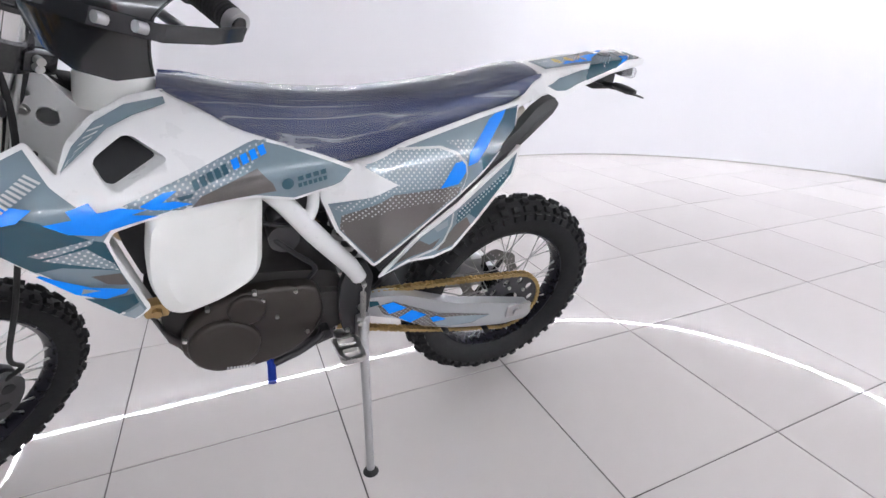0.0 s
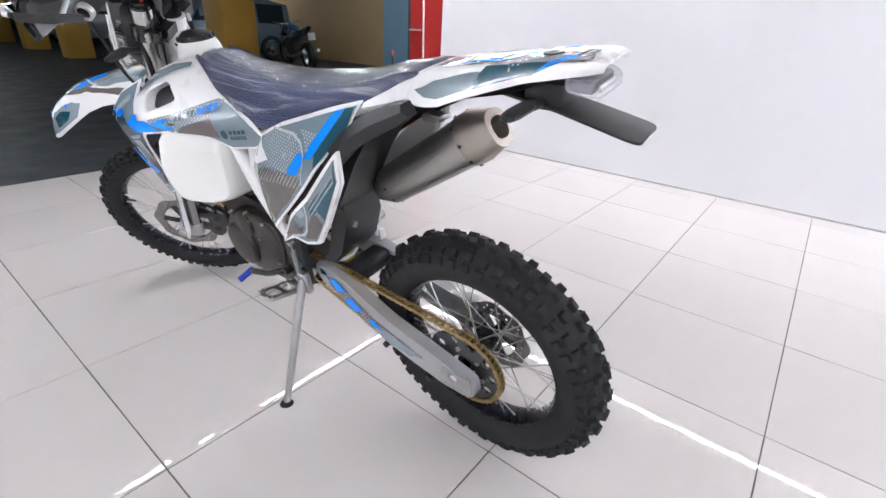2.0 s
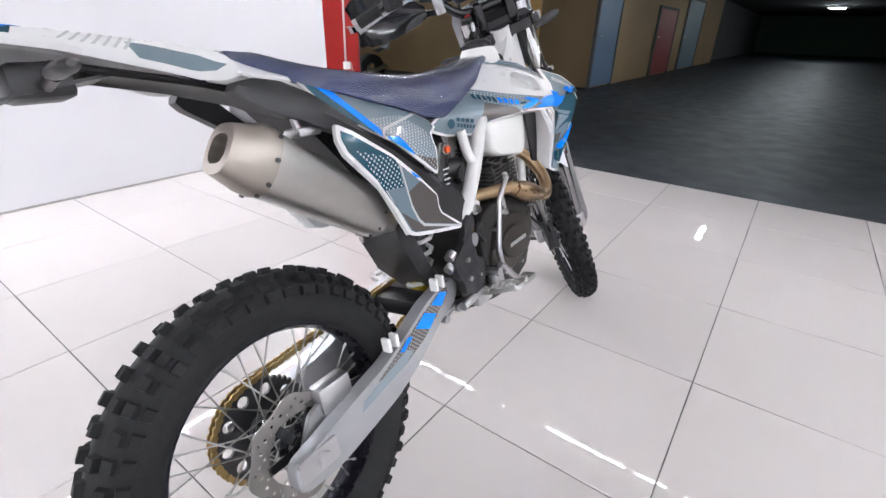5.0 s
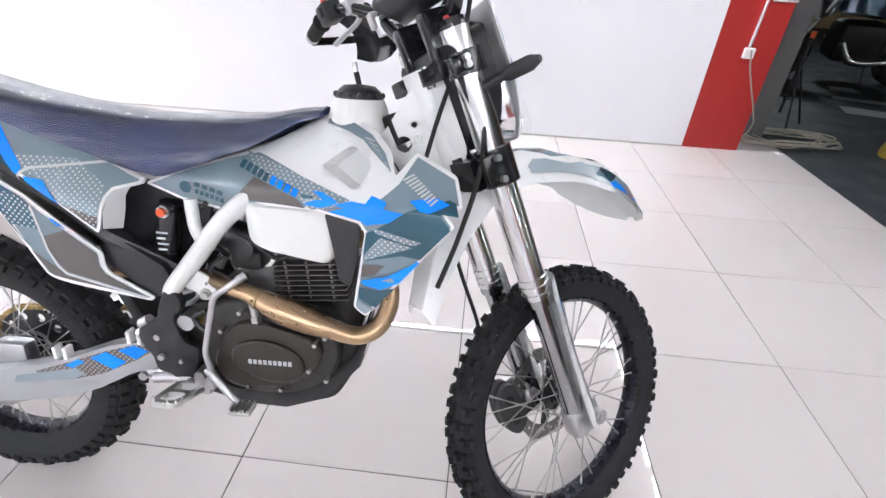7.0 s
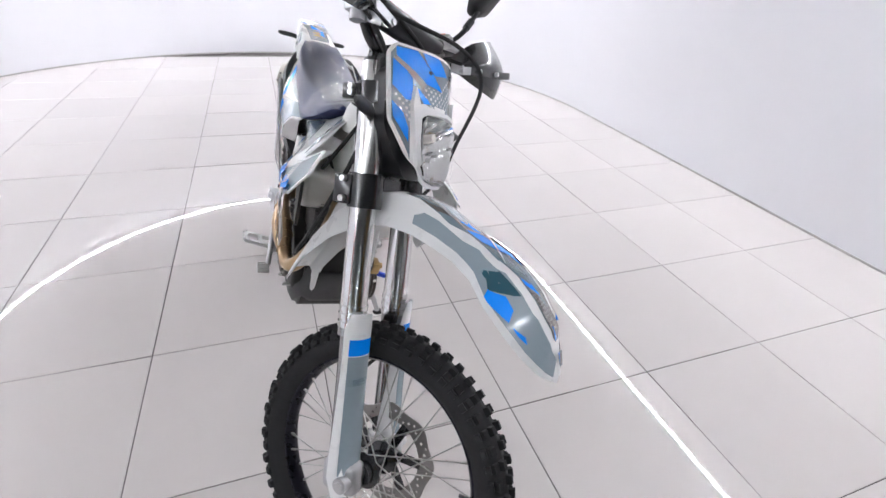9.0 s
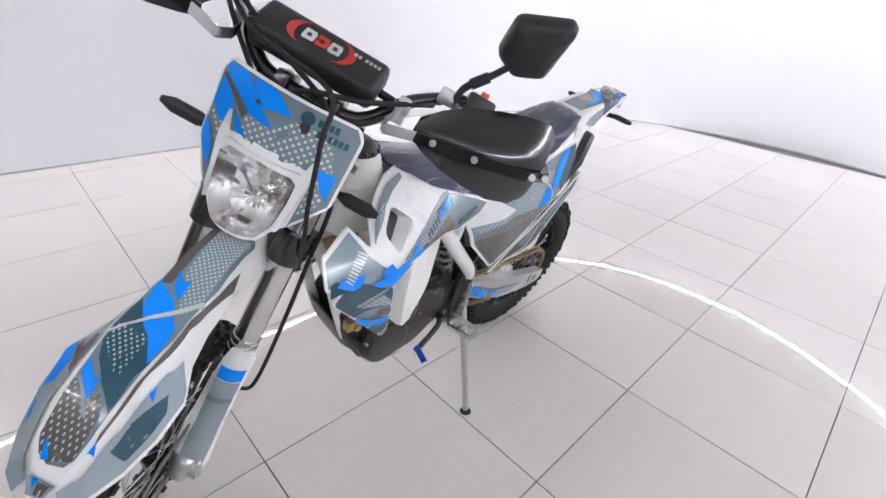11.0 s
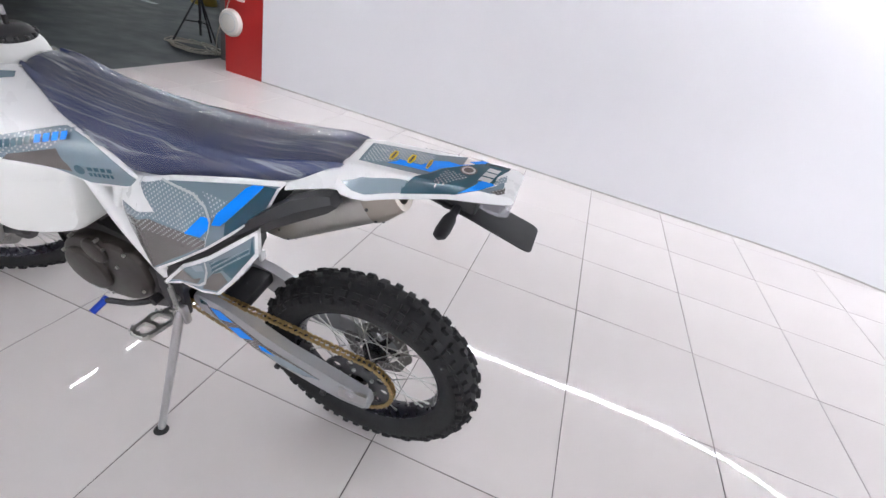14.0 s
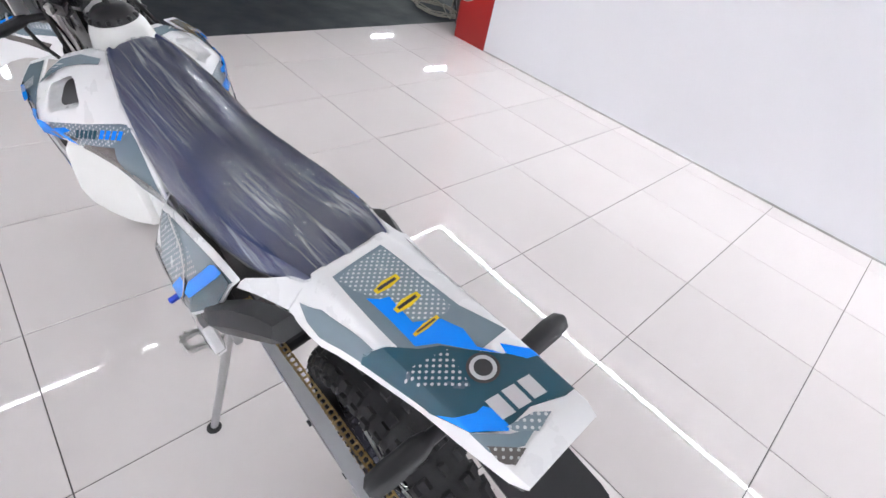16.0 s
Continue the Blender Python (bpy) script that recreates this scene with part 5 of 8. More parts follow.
    if left:
        rows = [(li, M_SLATE), ([(0.178, 0.898), (0.180, 0.850), (0.250, 0.745), (0.270, 0.760), (0.235, 0.803), (0.190, 0.845)], M_TEAL), ([(0.190, 0.862), (0.240, 0.815), (0.300, 0.770), (0.300, 0.735), (0.268, 0.762), (0.234, 0.800), (0.192, 0.845)], M_DOTK), ([(0.262, 0.730), (0.300, 0.680), (0.340, 0.668), (0.322, 0.705), (0.300, 0.735), (0.275, 0.752)], M_TAUPE), ([(0.335, 0.705), (0.352, 0.678), (0.40, 0.662), (0.44, 0.642), (0.386, 0.705), (0.36, 0.690)], M_TAUPE), ([(0.322, 0.752), (0.320, 0.735), (0.345, 0.722), (0.355, 0.735)], M_SLATE_L)]
        line = [(0.313, 0.770), (0.314, 0.740), (0.328, 0.698), (0.346, 0.680), (0.405, 0.656)]
    else:
        rows = [(li, M_SLATE), ([(0.178, 0.886), (0.201, 0.876), (0.290, 0.821), (0.220, 0.823), (0.254, 0.761), (0.283, 0.722), (0.277, 0.726), (0.250, 0.776), (0.184, 0.850), (0.175, 0.873)], M_TEAL), ([(0.202, 0.849), (0.296, 0.818), (0.304, 0.797), (0.308, 0.759), (0.255, 0.765), (0.222, 0.819)], M_DOTK), ([(0.336, 0.786), (0.364, 0.764), (0.347, 0.770), (0.338, 0.778)], M_BLUE),
                ([(0.360, 0.760), (0.412, 0.716), (0.412, 0.690), (0.419, 0.673), (0.488, 0.626), (0.345, 0.674), (0.321, 0.709), (0.317, 0.746)], M_TAUPE), ([(0.285, 0.714), (0.316, 0.690), (0.337, 0.675), (0.488, 0.624), (0.480, 0.626), (0.320, 0.662), (0.309, 0.669)], M_TAUPE)]
        line = [(0.306, 0.809), (0.313, 0.768), (0.321, 0.718), (0.335, 0.686), (0.349, 0.671), (0.496, 0.624)]
    rows.append((line + [(x - 0.004, z - 0.0045) for x, z in reversed(line)], M_LGREY))
    stickers(lo, low_y, s, rows)

# small black mesh guards inside the shrouds
for s in (1, -1):
    bm = bmesh.new()
    add_plate(bm, [rounded([(0.872, 0.835), (0.940, 0.832), (0.934, 0.760), (0.920, 0.690), (0.898, 0.700), (0.886, 0.770)], 0.008)], s * 0.135, s * 0.143)
    part("inner_guard", bm, M_BLACK, BIKE, "black inner shroud guard")

# fuel tank: low on the left, where it swells outwards to the front; short on the right
bm = bmesh.new()
r = rounded([(0.676, 0.84), (0.862, 0.85), (0.880, 0.775), (0.884, 0.725), (0.872, 0.660), (0.845, 0.636), (0.77, 0.630), (0.712, 0.646), (0.694, 0.672)], 0.022, 4)
cx = sum(p[0] for p in r) / len(r)
cz = sum(p[1] for p in r) / len(r)
secs = []
for f_, k in ((0.10, 0.92), (0.35, 1.0), (0.82, 1.0), (0.93, 0.965), (0.985, 0.89), (1.0, 0.6)):
    secs.append([Vector((cx + (x - cx) * k, f_ * (0.152 + 0.44 * max(-0.01, x - 0.70) - 0.10 * max(0, z - 0.74)), cz + (z - cz) * k)) for x, z in r])
add_loft(bm, secs, closed=True)
r = rounded([(0.685, 0.84), (0.885, 0.84), (0.872, 0.75), (0.853, 0.724), (0.726, 0.741), (0.692, 0.758)], 0.025, 4)
cx = sum(p[0] for p in r) / len(r)
cz = sum(p[1] for p in r) / len(r)
secs = []
for y, k in ((0.02, 0.90), (0.06, 1.0), (0.105, 1.0), (0.120, 0.965), (0.127, 0.88), (0.130, 0.6)):
    secs.append([Vector((cx + (x - cx) * k, -(y + 0.008 * max(0, (x - 0.7) / 0.2)), cz + (z - cz) * k)) for x, z in r])
add_loft(bm, secs, closed=True)
secs = []
for x, z0, z1, hw in ((0.66, 0.85, 0.905, 0.045), (0.72, 0.84, 0.935, 0.05), (0.80, 0.83, 0.968, 0.052), (0.88, 0.83, 0.975, 0.056), (0.945, 0.84, 0.945, 0.056), (0.97, 0.86, 0.92, 0.045)):
    secs.append([Vector((x, hw * c, (z0 + z1) / 2 + (z1 - z0) / 2 * q)) for c, q in ((-1, -0.8), (-1, 0.5), (-0.6, 1), (0.6, 1), (1, 0.5), (1, -0.8), (0.6, -1), (-0.6, -1))])
add_loft(bm, secs, closed=True)
add_lathe(bm, [(0.001, 0), (0.066, 0), (0.062, 0.02), (0.055, 0.048), (0.048, 0.062), (0.001, 0.062)], 36, Matrix.Translation((0.885, 0, 0.972)) @ pose(0, 0, 0, 90, 0, 0))
TANK = part("fuel_tank", bm, M_TANK, BIKE, "milky white translucent plastic fuel tank", m=Matrix.Translation((0.018, 0.004, -0.002)))
bm = bmesh.new()
add_lathe(bm, [(0.001, 0), (0.047, 0), (0.047, 0.006), (0.040, 0.016), (0.030, 0.024), (0.001, 0.027)], 28, Matrix.Translation((0.885, 0, 1.034)) @ pose(0, 0, 0, 90, 0, 0))
for k in range(14):
    a = 2 * math.pi * k / 14
    add_box(bm, (0.041, -0.004, 0.0), (0.051, 0.004, 0.010), 0.002, 1, Matrix.Translation((0.885, 0, 1.036)) @ Matrix.Rotation(a, 4, "Z"))
part("fuel_cap", bm, M_BLACK, TANK, "black ribbed fuel cap")
bm = bmesh.new()
add_tube(bm, [(0.885, 0, 1.055), (0.882, 0.001, 1.068), (0.878, 0.002, 1.082)], 0.0055, 10)
part("vent_hose", bm, M_GRIP, TANK)
bm = bmesh.new()
add_cyl(bm, (0.878, 0.002, 1.082), (0.875, 0.003, 1.100), 0.005, segs=10)
part("vent_valve", bm, M_ALU, TANK)
# seat and its film
SEAT = [(0.84, 1.01, 1.0, 0.046, 0.054), (0.798, 1.006, 0.988, 0.056, 0.066), (0.72, 0.9912, 0.942, 0.064, 0.088), (0.624, 0.981, 0.905, 0.07, 0.1), (0.54, 0.976, 0.872, 0.076, 0.104), (0.47, 0.977, 0.885, 0.08, 0.104), (0.4, 0.983, 0.908, 0.082, 0.103), (0.32, 0.992, 0.93, 0.083, 0.102), (0.245, 1.0012, 0.953, 0.082, 0.098), (0.16, 1.0194, 0.978, 0.074, 0.088), (0.1, 1.0338, 1.0, 0.064, 0.074), (0.06, 1.037, 1.012, 0.056, 0.062), (0.045, 1.028, 1.018, 0.05, 0.054)]


def seat_sections(grow, fold=0.0, ripple=None):
    out = []
    n = 44
    for i in range(n + 1):
        x = 0.045 + (0.84 - 0.045) * i / n
        zt, zb, wt, wb = lerp_rows(SEAT, x)
        sec = []
        half = [(wb + grow, zb - 0.004), (wb * 0.985 + grow, zb + (zt - zb) * 0.25), (wt * 0.6 + wb * 0.4 + grow, zb + (zt - zb) * 0.58), (wt + grow * 0.8, zb + (zt - zb) * 0.80), (wt * 0.86, zt - 0.009 + grow), (wt * 0.55, zt - 0.003 + grow), (0, zt - 0.001 + grow)]
        for y, z in half:
            sec.append(Vector((x, y, z)))
        for y, z in reversed(half[:-1]):
            sec.append(Vector((x, -y, z)))
        if fold:
            for k, v in enumerate(sec):
                d = fold * noise.noise(Vector((x * 4, v.y * 40, v.z * 40))) + fold * 0.6 * noise.noise(Vector((x * 14, v.y * 90, v.z * 70)))
                v.z += max(-grow * 0.7, d)
        out.append(sec)
    return out


bm = bmesh.new()
add_loft(bm, seat_sections(0.0), closed=True)
part("seat", bm, M_SEAT, BIKE, "dark navy vinyl seat", sharp=70)
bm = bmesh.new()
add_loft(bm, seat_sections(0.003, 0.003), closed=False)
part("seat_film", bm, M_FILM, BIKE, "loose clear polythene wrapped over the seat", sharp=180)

# tail
TAIL = [(0.062, 1.032, 0.050, 0.998, 0.090), (0.03, 1.039, 0.052, 0.990, 0.090), (-0.005, 1.044, 0.053, 0.994, 0.087), (-0.035, 1.048, 0.053, 1.005, 0.080), (-0.07, 1.052, 0.053, 1.016, 0.074), (-0.11, 1.057, 0.052, 1.028, 0.068), (-0.15, 1.063, 0.050, 1.040, 0.062), (-0.20, 1.067, 0.048, 1.049, 0.057), (-0.250, 1.071, 0.046, 1.058, 0.050), (-0.262, 1.067, 0.043, 1.060, 0.044)]


def tail_point(x, q):
    """q from 0 at the ridge to 1 at the shoulder and 2 at the lower edge."""
    zt, wt, zb, wb = lerp_rows(TAIL, x)
    if q <= 1:
        return wt * q, zt - 0.002 * q * q
    t = q - 1
    return wt + (wb - wt) * t ** 0.8, zt - 0.002 - (zt - zb - 0.002) * t


bm = bmesh.new()
secs = []
for i in range(25):
    x = 0.062 - 0.324 * i / 24
    row = [Vector((x, *tail_point(x, q))) for q in (2, 1.75, 1.5, 1.25, 1.08, 1.0, 0.9, 0.6, 0.3, 0)]
    secs.append(row + [Vector((p.x, -p.y, p.z)) for p in reversed(row[:-1])])
add_loft(bm, secs)
add_loft(bm, [[p + Vector((0.002, 0, -0.005)) for p in s] for s in secs])
a, b = secs[-1], [p + Vector((0.002, 0, -0.005)) for p in secs[-1]]
add_loft(bm, [a, b])
bmesh.ops.remove_doubles(bm, verts=bm.verts[:], dist=0.0002)
TAILOB = part("tail_fender", bm, M_WHITE, BIKE, "white tail fender with slate, teal and blue stickers", sharp=50)

for s in (1, -1):      # white wings that run forward beside the seat
    bm = bmesh.new()
    w_ = [(0.058, 0.050, 1.030, 0.090, 0.998), (0.085, 0.062, 1.016, 0.093, 0.990), (0.115, 0.078, 1.000, 0.098, 0.984), (0.145, 0.092, 0.986, 0.106, 0.978)]
    add_loft(bm, [[Vector((x, s * y0 + MID * (x - 0.05) * 8, z0)), Vector((x, s * (y0 + y1) / 2 + MID * (x - 0.05) * 8, (z0 + z1) / 2 + 0.003)), Vector((x, s * y1 + MID * (x - 0.05) * 8, z1)), Vector((x, s * (y1 - 0.004) + MID * (x - 0.05) * 8, z1 - 0.004)), Vector((x, s * (y0 - 0.002) + MID * (x - 0.05) * 8, z0 - 0.006))] for x, y0, z0, y1, z1 in w_], closed=True)
    part("tail_wing", bm, M_WHITE, TAILOB)


def tail_fn(k):
    def fn(x, q):
        s = 1 if q >= 0 else -1
        y, z = tail_point(x, abs(q))
        off = Vector((0, 0.4 * s, 1)) if abs(q) > 1 else Vector((0, 0, 1))
        return Vector((x, s * y, z)) + off * k
    return fn


def tail_sticker(pts, mm, k):
    fn = tail_fn(0.0006 + 0.00025 * k)
    part("sticker", sheet([[(x * 8, q) for x, q in pts]], lambda x, q: fn(x / 8, q), 0.1), mm, TAILOB)


tail_sticker([(0.040, -0.66), (0.036, 0.72), (-0.04, 0.78), (-0.100, 0.80), (-0.15, 0.99), (-0.15, -0.99), (-0.095, -0.70), (-0.04, -0.66)], M_SLATE, 0)
tail_sticker([(-0.066, 1.84), (-0.064, 1.51), (-0.083, 0.93), (-0.107, 0.55), (-0.120, 0.20), (-0.143, -0.12), (-0.167, -0.52), (-0.180, -0.95), (-0.186, -1.55), (-0.236, -1.40), (-0.233, -0.75), (-0.219, -0.09), (-0.219, 0.57), (-0.198, 1.08), (-0.160, 1.78)], M_TEAL, 1)
tail_sticker([(0.029, 0.70), (0.034, -0.59), (0.022, -0.65), (-0.089, -0.57), (-0.094, -0.41), (-0.088, -0.09), (-0.074, 0.33), (-0.025, 0.39), (-0.004, 0.58)], M_DOTS_TOP, 1)
tail_sticker([(-0.118, 0.88), (-0.127, 0.18), (-0.174, 0.42), (-0.122, 1.39)], M_DOTK_TOP, 2)
tail_sticker([(-0.019, 0.54), (-0.031, 0.35), (-0.035, 0.18), (-0.079, 0.24), (-0.096, -0.21), (-0.121, -0.36), (-0.145, -0.26), (-0.167, -0.52), (-0.143, -0.12), (-0.116, 0.22), (-0.103, 0.56), (-0.061, 0.52)], M_BLUE, 3)
tail_sticker([(-0.157, -0.64), (-0.175, -0.92), (-0.196, -1.30), (-0.186, -0.80), (-0.169, -0.57)], M_BLUE, 3)
tail_sticker([(-0.165, 1.64), (-0.191, 0.69), (-0.191, 0.52), (-0.198, 0.43), (-0.218, 0.45), (-0.221, 0.53), (-0.198, 1.05)], M_BLUE, 3)
tail_sticker([(-0.198, 1.08), (-0.223, 0.56), (-0.234, 0.12), (-0.238, 0.53), (-0.222, 1.10)], M_SLATE, 4)
tail_sticker([(-0.217, 0.51), (-0.224, -0.05), (-0.234, -0.30), (-0.238, 0.14), (-0.225, 0.45)], M_DOTS_TOP, 5)
tail_sticker([(-0.217, 1.00), (-0.240, 0.54), (-0.243, 0.89), (-0.232, 1.10)], M_DOTT_TOP, 5)
for x, q, mm, r in ((-0.019, 0.02, M_YELLOW, 0.009), (-0.055, 0.02, M_YELLOW, 0.009), (-0.092, 0.12, M_YELLOW, 0.005)):
    tail_sticker([(x + r * 0.55, q - 0.32), (x + r * 0.8, q + 0.02), (x + r * 0.3, q + 0.30), (x - r * 0.5, q + 0.30), (x - r * 0.8, q), (x - r * 0.4, q - 0.32)], mm, 5)
    tail_sticker([(x + r * 0.25, q - 0.24), (x + r * 0.25, q + 0.22), (x - r * 0.25, q + 0.22), (x - r * 0.25, q - 0.24)], M_BLACK, 6)
tail_sticker([(x, q * 1.0) for x, q in [(-0.165 + 0.016 * math.cos(k * 0.3142), -0.02 + 0.32 * math.sin(k * 0.3142)) for k in range(20)]], M_BLACK, 5)
tail_sticker([(x, q * 1.0) for x, q in [(-0.165 + 0.013 * math.cos(k * 0.3142), -0.02 + 0.26 * math.sin(k * 0.3142)) for k in range(20)]], M_LGREY, 6)
tail_sticker([(x, q * 1.0) for x, q in [(-0.165 + 0.009 * math.cos(k * 0.3142), -0.02 + 0.18 * math.sin(k * 0.3142)) for k in range(20)]], M_BLACK, 7)
for k in range(3):      # printed bars near the rear edge
    q0 = 0.28 - k * 0.36
    x0 = -0.192 - k * 0.003
    tail_sticker([(x0, q0 - 0.12), (x0 + 0.003, q0 + 0.16), (x0 - 0.019, q0 + 0.18), (x0 - 0.022, q0 - 0.10)], M_LGREY, 5)
for s in (1, -1):
    tail_sticker([(0.050, s * 1.63), (0.014, s * 1.32), (-0.054, s * 1.19), (-0.073, s * 1.20), (-0.066, s * 1.80), (0.002, s * 1.86), (0.027, s * 1.80)], M_SLATE, 1)
for k in range(7):      # pale slanted lines on the right shoulder
    x0 = -0.060 - 0.011 * k
    tail_sticker([(x0, -1.02), (x0 - 0.016, -1.55), (x0 - 0.020, -1.55), (x0 - 0.004, -1.02)], M_LGREY, 3)

# tail lamp, plate holder, rear indicators
bm = bmesh.new()
add_loft(bm, [[Vector((x, y * hw, z + dz)) for y, dz in ((-1, -h), (1, -h), (1, h), (-1, h))] for x, z, hw, h in ((-0.204, 1.034, 0.042, 0.011), (-0.240, 1.031, 0.042, 0.015), (-0.260, 1.028, 0.036, 0.010))], closed=True)
bmesh.ops.bevel(bm, geom=bm.edges[:], offset=0.003, segments=2, affect="EDGES")
LAMP = part("tail_lamp", bm, M_TAILLENS, BIKE, "clear tail lamp")
bm = bmesh.new()
for k in range(6):
    add_box(bm, (-0.254, -0.028 + k * 0.0095, 1.023), (-0.247, -0.0195 + k * 0.0095, 1.033), 0.002, 1)
part("lamp_cells", bm, M_REFL, LAMP)
bm = bmesh.new()
add_box(bm, (-0.246, -0.037, 1.021), (-0.208, 0.037, 1.040), 0.003, 1)
part("lamp_housing", bm, M_DARKSTEEL, LAMP, "grey housing behind the lens")
bm = bmesh.new()
secs = []
for x, z, hw in ((-0.09, 1.010, 0.036), (-0.13, 1.004, 0.038), (-0.190, 0.994, 0.039), (-0.245, 0.981, 0.040), (-0.300, 0.968, 0.041), (-0.311, 0.9653, 0.0395), (-0.317, 0.9638, 0.036), (-0.320, 0.963, 0.030)):
    secs.append([Vector((x, y * hw, z + dz)) for y, dz in ((-1, -0.003), (-1, 0.001), (0, 0.003), (1, 0.001), (1, -0.003), (0, -0.001))])
add_loft(bm, secs, closed=True)
part("plate_holder", bm, M_BLACK, BIKE, "black plastic number-plate holder")
bm = bmesh.new()
add_box(bm, (-0.20, -0.03, 0.985), (-0.13, 0.03, 1.03), 0.01)
part("holder_bracket", bm, M_BLACK, BIKE)
for s in (1, -1):
    bm = bmesh.new()
    add_cyl(bm, (-0.165, s * 0.03, 1.000), (-0.165, s * 0.075, 1.006), 0.008, segs=10)
    secs = []
    for y, r, h in ((0.066, 0.009, 0.007), (0.080, 0.013, 0.009), (0.115, 0.014, 0.009), (0.132, 0.012, 0.007), (0.138, 0.005, 0.004)):
        secs.append([Vector((-0.165 + r * math.cos(k * math.pi / 5), s * y, 1.008 + 0.02 * (y - 0.07) + h * math.sin(k * math.pi / 5))) for k in range(10)])
    add_loft(bm, secs, closed=True)
    part("rear_indicator", bm, M_BLACK, BIKE, "slim black indicator on a stalk")

# muffler on the right
ax0, ax1 = Vector((0.286, -0.068, 0.709)), Vector((0.044, -0.089, 0.866))
u = (ax1 - ax0).normalized()
side = Vector((0, 1, 0))
nrm = u.cross(side).normalized()


def muff_ring(c, a, b, n=28, p=2.6):
    out = []
    for k in range(n):
        t = 2 * math.pi * k / n
        cs, sn = math.cos(t), math.sin(t)
        out.append(c + side * (a * math.copysign(abs(cs) ** (2 / p), cs)) + nrm * (b * math.copysign(abs(sn) ** (2 / p), sn)))
    return out


bm = bmesh.new()
add_loft(bm, [muff_ring(ax0 - u * 0.06, 0.024, 0.024), muff_ring(ax0 - u * 0.01, 0.044, 0.046), muff_ring(ax0, 0.048, 0.050), muff_ring(ax1, 0.051, 0.055)], closed=True)
MUF = part("muffler", bm, M_MUFF, BIKE, "satin steel oval muffler", sharp=40)
bm = bmesh.new()
add_loft(bm, [muff_ring(ax1 - u * 0.012, 0.0530, 0.0570), muff_ring(ax1 + u * 0.012, 0.0525, 0.0562), muff_ring(ax1 + u * 0.045 + nrm * 0.004, 0.043, 0.045), muff_ring(ax1 + u * 0.061 + nrm * 0.006, 0.036, 0.040), muff_ring(ax1 + u * 0.062 + nrm * 0.006, 0.024, 0.024), muff_ring(ax1 + u * 0.02 + nrm * 0.006, 0.022, 0.022)], closed=True, caps=False)
part("end_cap", bm, M_CAP, MUF, "bronze-grey cast end cap with a round outlet")
bm = bmesh.new()
add_loft(bm, [muff_ring(ax1 + u * 0.021 + nrm * 0.006, 0.022, 0.022), muff_ring(ax1 + u * 0.018 + nrm * 0.006, 0.001, 0.001)], closed=True, caps=False)
part("outlet", bm, M_BLACK, MUF)
for k in range(10):
    bm = bmesh.new()
    p = muff_ring(ax1 - u * 0.006, 0.0530, 0.0570, 10)[k]
    c = ax1 - u * 0.006
    add_cyl(bm, p, p + (p - c).normalized() * 0.003, 0.004, segs=10)
    part("rivet", bm, M_DARKSTEEL, MUF)
    bm = bmesh.new()
    p = muff_ring(ax0 + u * 0.012, 0.0485, 0.0505, 10)[k]
    c = ax0 + u * 0.012
    add_cyl(bm, p, p + (p - c).normalized() * 0.002, 0.003, segs=8)
    part("rivet", bm, M_DARKSTEEL, MUF)
bm = bmesh.new()
add_box(bm, (0.122, -0.112, 0.887), (0.172, -0.065, 0.903), 0.006)
add_tube(bm, [(0.13, -0.10, 0.895), (0.12, -0.10, 0.94), (0.11, -0.08, 0.965)], 0.007, 8)
part("muffler_bracket", bm, M_ALU, MUF)

# side stand, foot pegs, pedals
bm = bmesh.new()
foot = Vector((0.518, 0.315, 0.070))
top = Vector((0.498, 0.142, 0.455))
add_cyl(bm, top, foot, 0.0125, 0.0105, segs=14)
add_box(bm, (0.480, 0.128, 0.405), (0.515, 0.150, 0.475), 0.006)
STAND = part("side_stand", bm, M_ALU, BIKE, "grey steel side stand with a rubber foot")
bm = bmesh.new()
R_ = Matrix.Translation(foot) @ pose(0, 0, 0, 12.5, 0, 0)
add_lathe(bm, [(0.001, -0.008), (0.020, -0.008), (0.022, -0.002), (0.014, 0.010), (0.001, 0.012)], 24, R_ @ pose(0, 0, 0, 90, 0, 0))
part("stand_foot", bm, M_GRIP, STAND, "black rubber foot")
bm = bmesh.new()
n = 160
add_tube(bm, [(0.499 + 0.0065 * math.cos(k * 0.785), 0.146 + 0.0065 * math.sin(k * 0.785), 0.465 + 0.085 * k / n) for k in range(n + 1)], 0.0014, 5, steps=1)
add_tube(bm, [(0.499, 0.146, 0.548), (0.498, 0.146, 0.572)], 0.002, 6)
add_cyl(bm, (0.498, 0.135, 0.575), (0.498, 0.152, 0.575), 0.006, segs=10)
add_cyl(bm, (0.497, 0.13, 0.425), (0.497, 0.158, 0.425), 0.009, segs=6)
add_cyl(bm, (0.507, 0.13, 0.46), (0.507, 0.158, 0.46), 0.007, segs=6)
part("stand_spring", bm, M_STEEL, STAND, "coiled return spring")


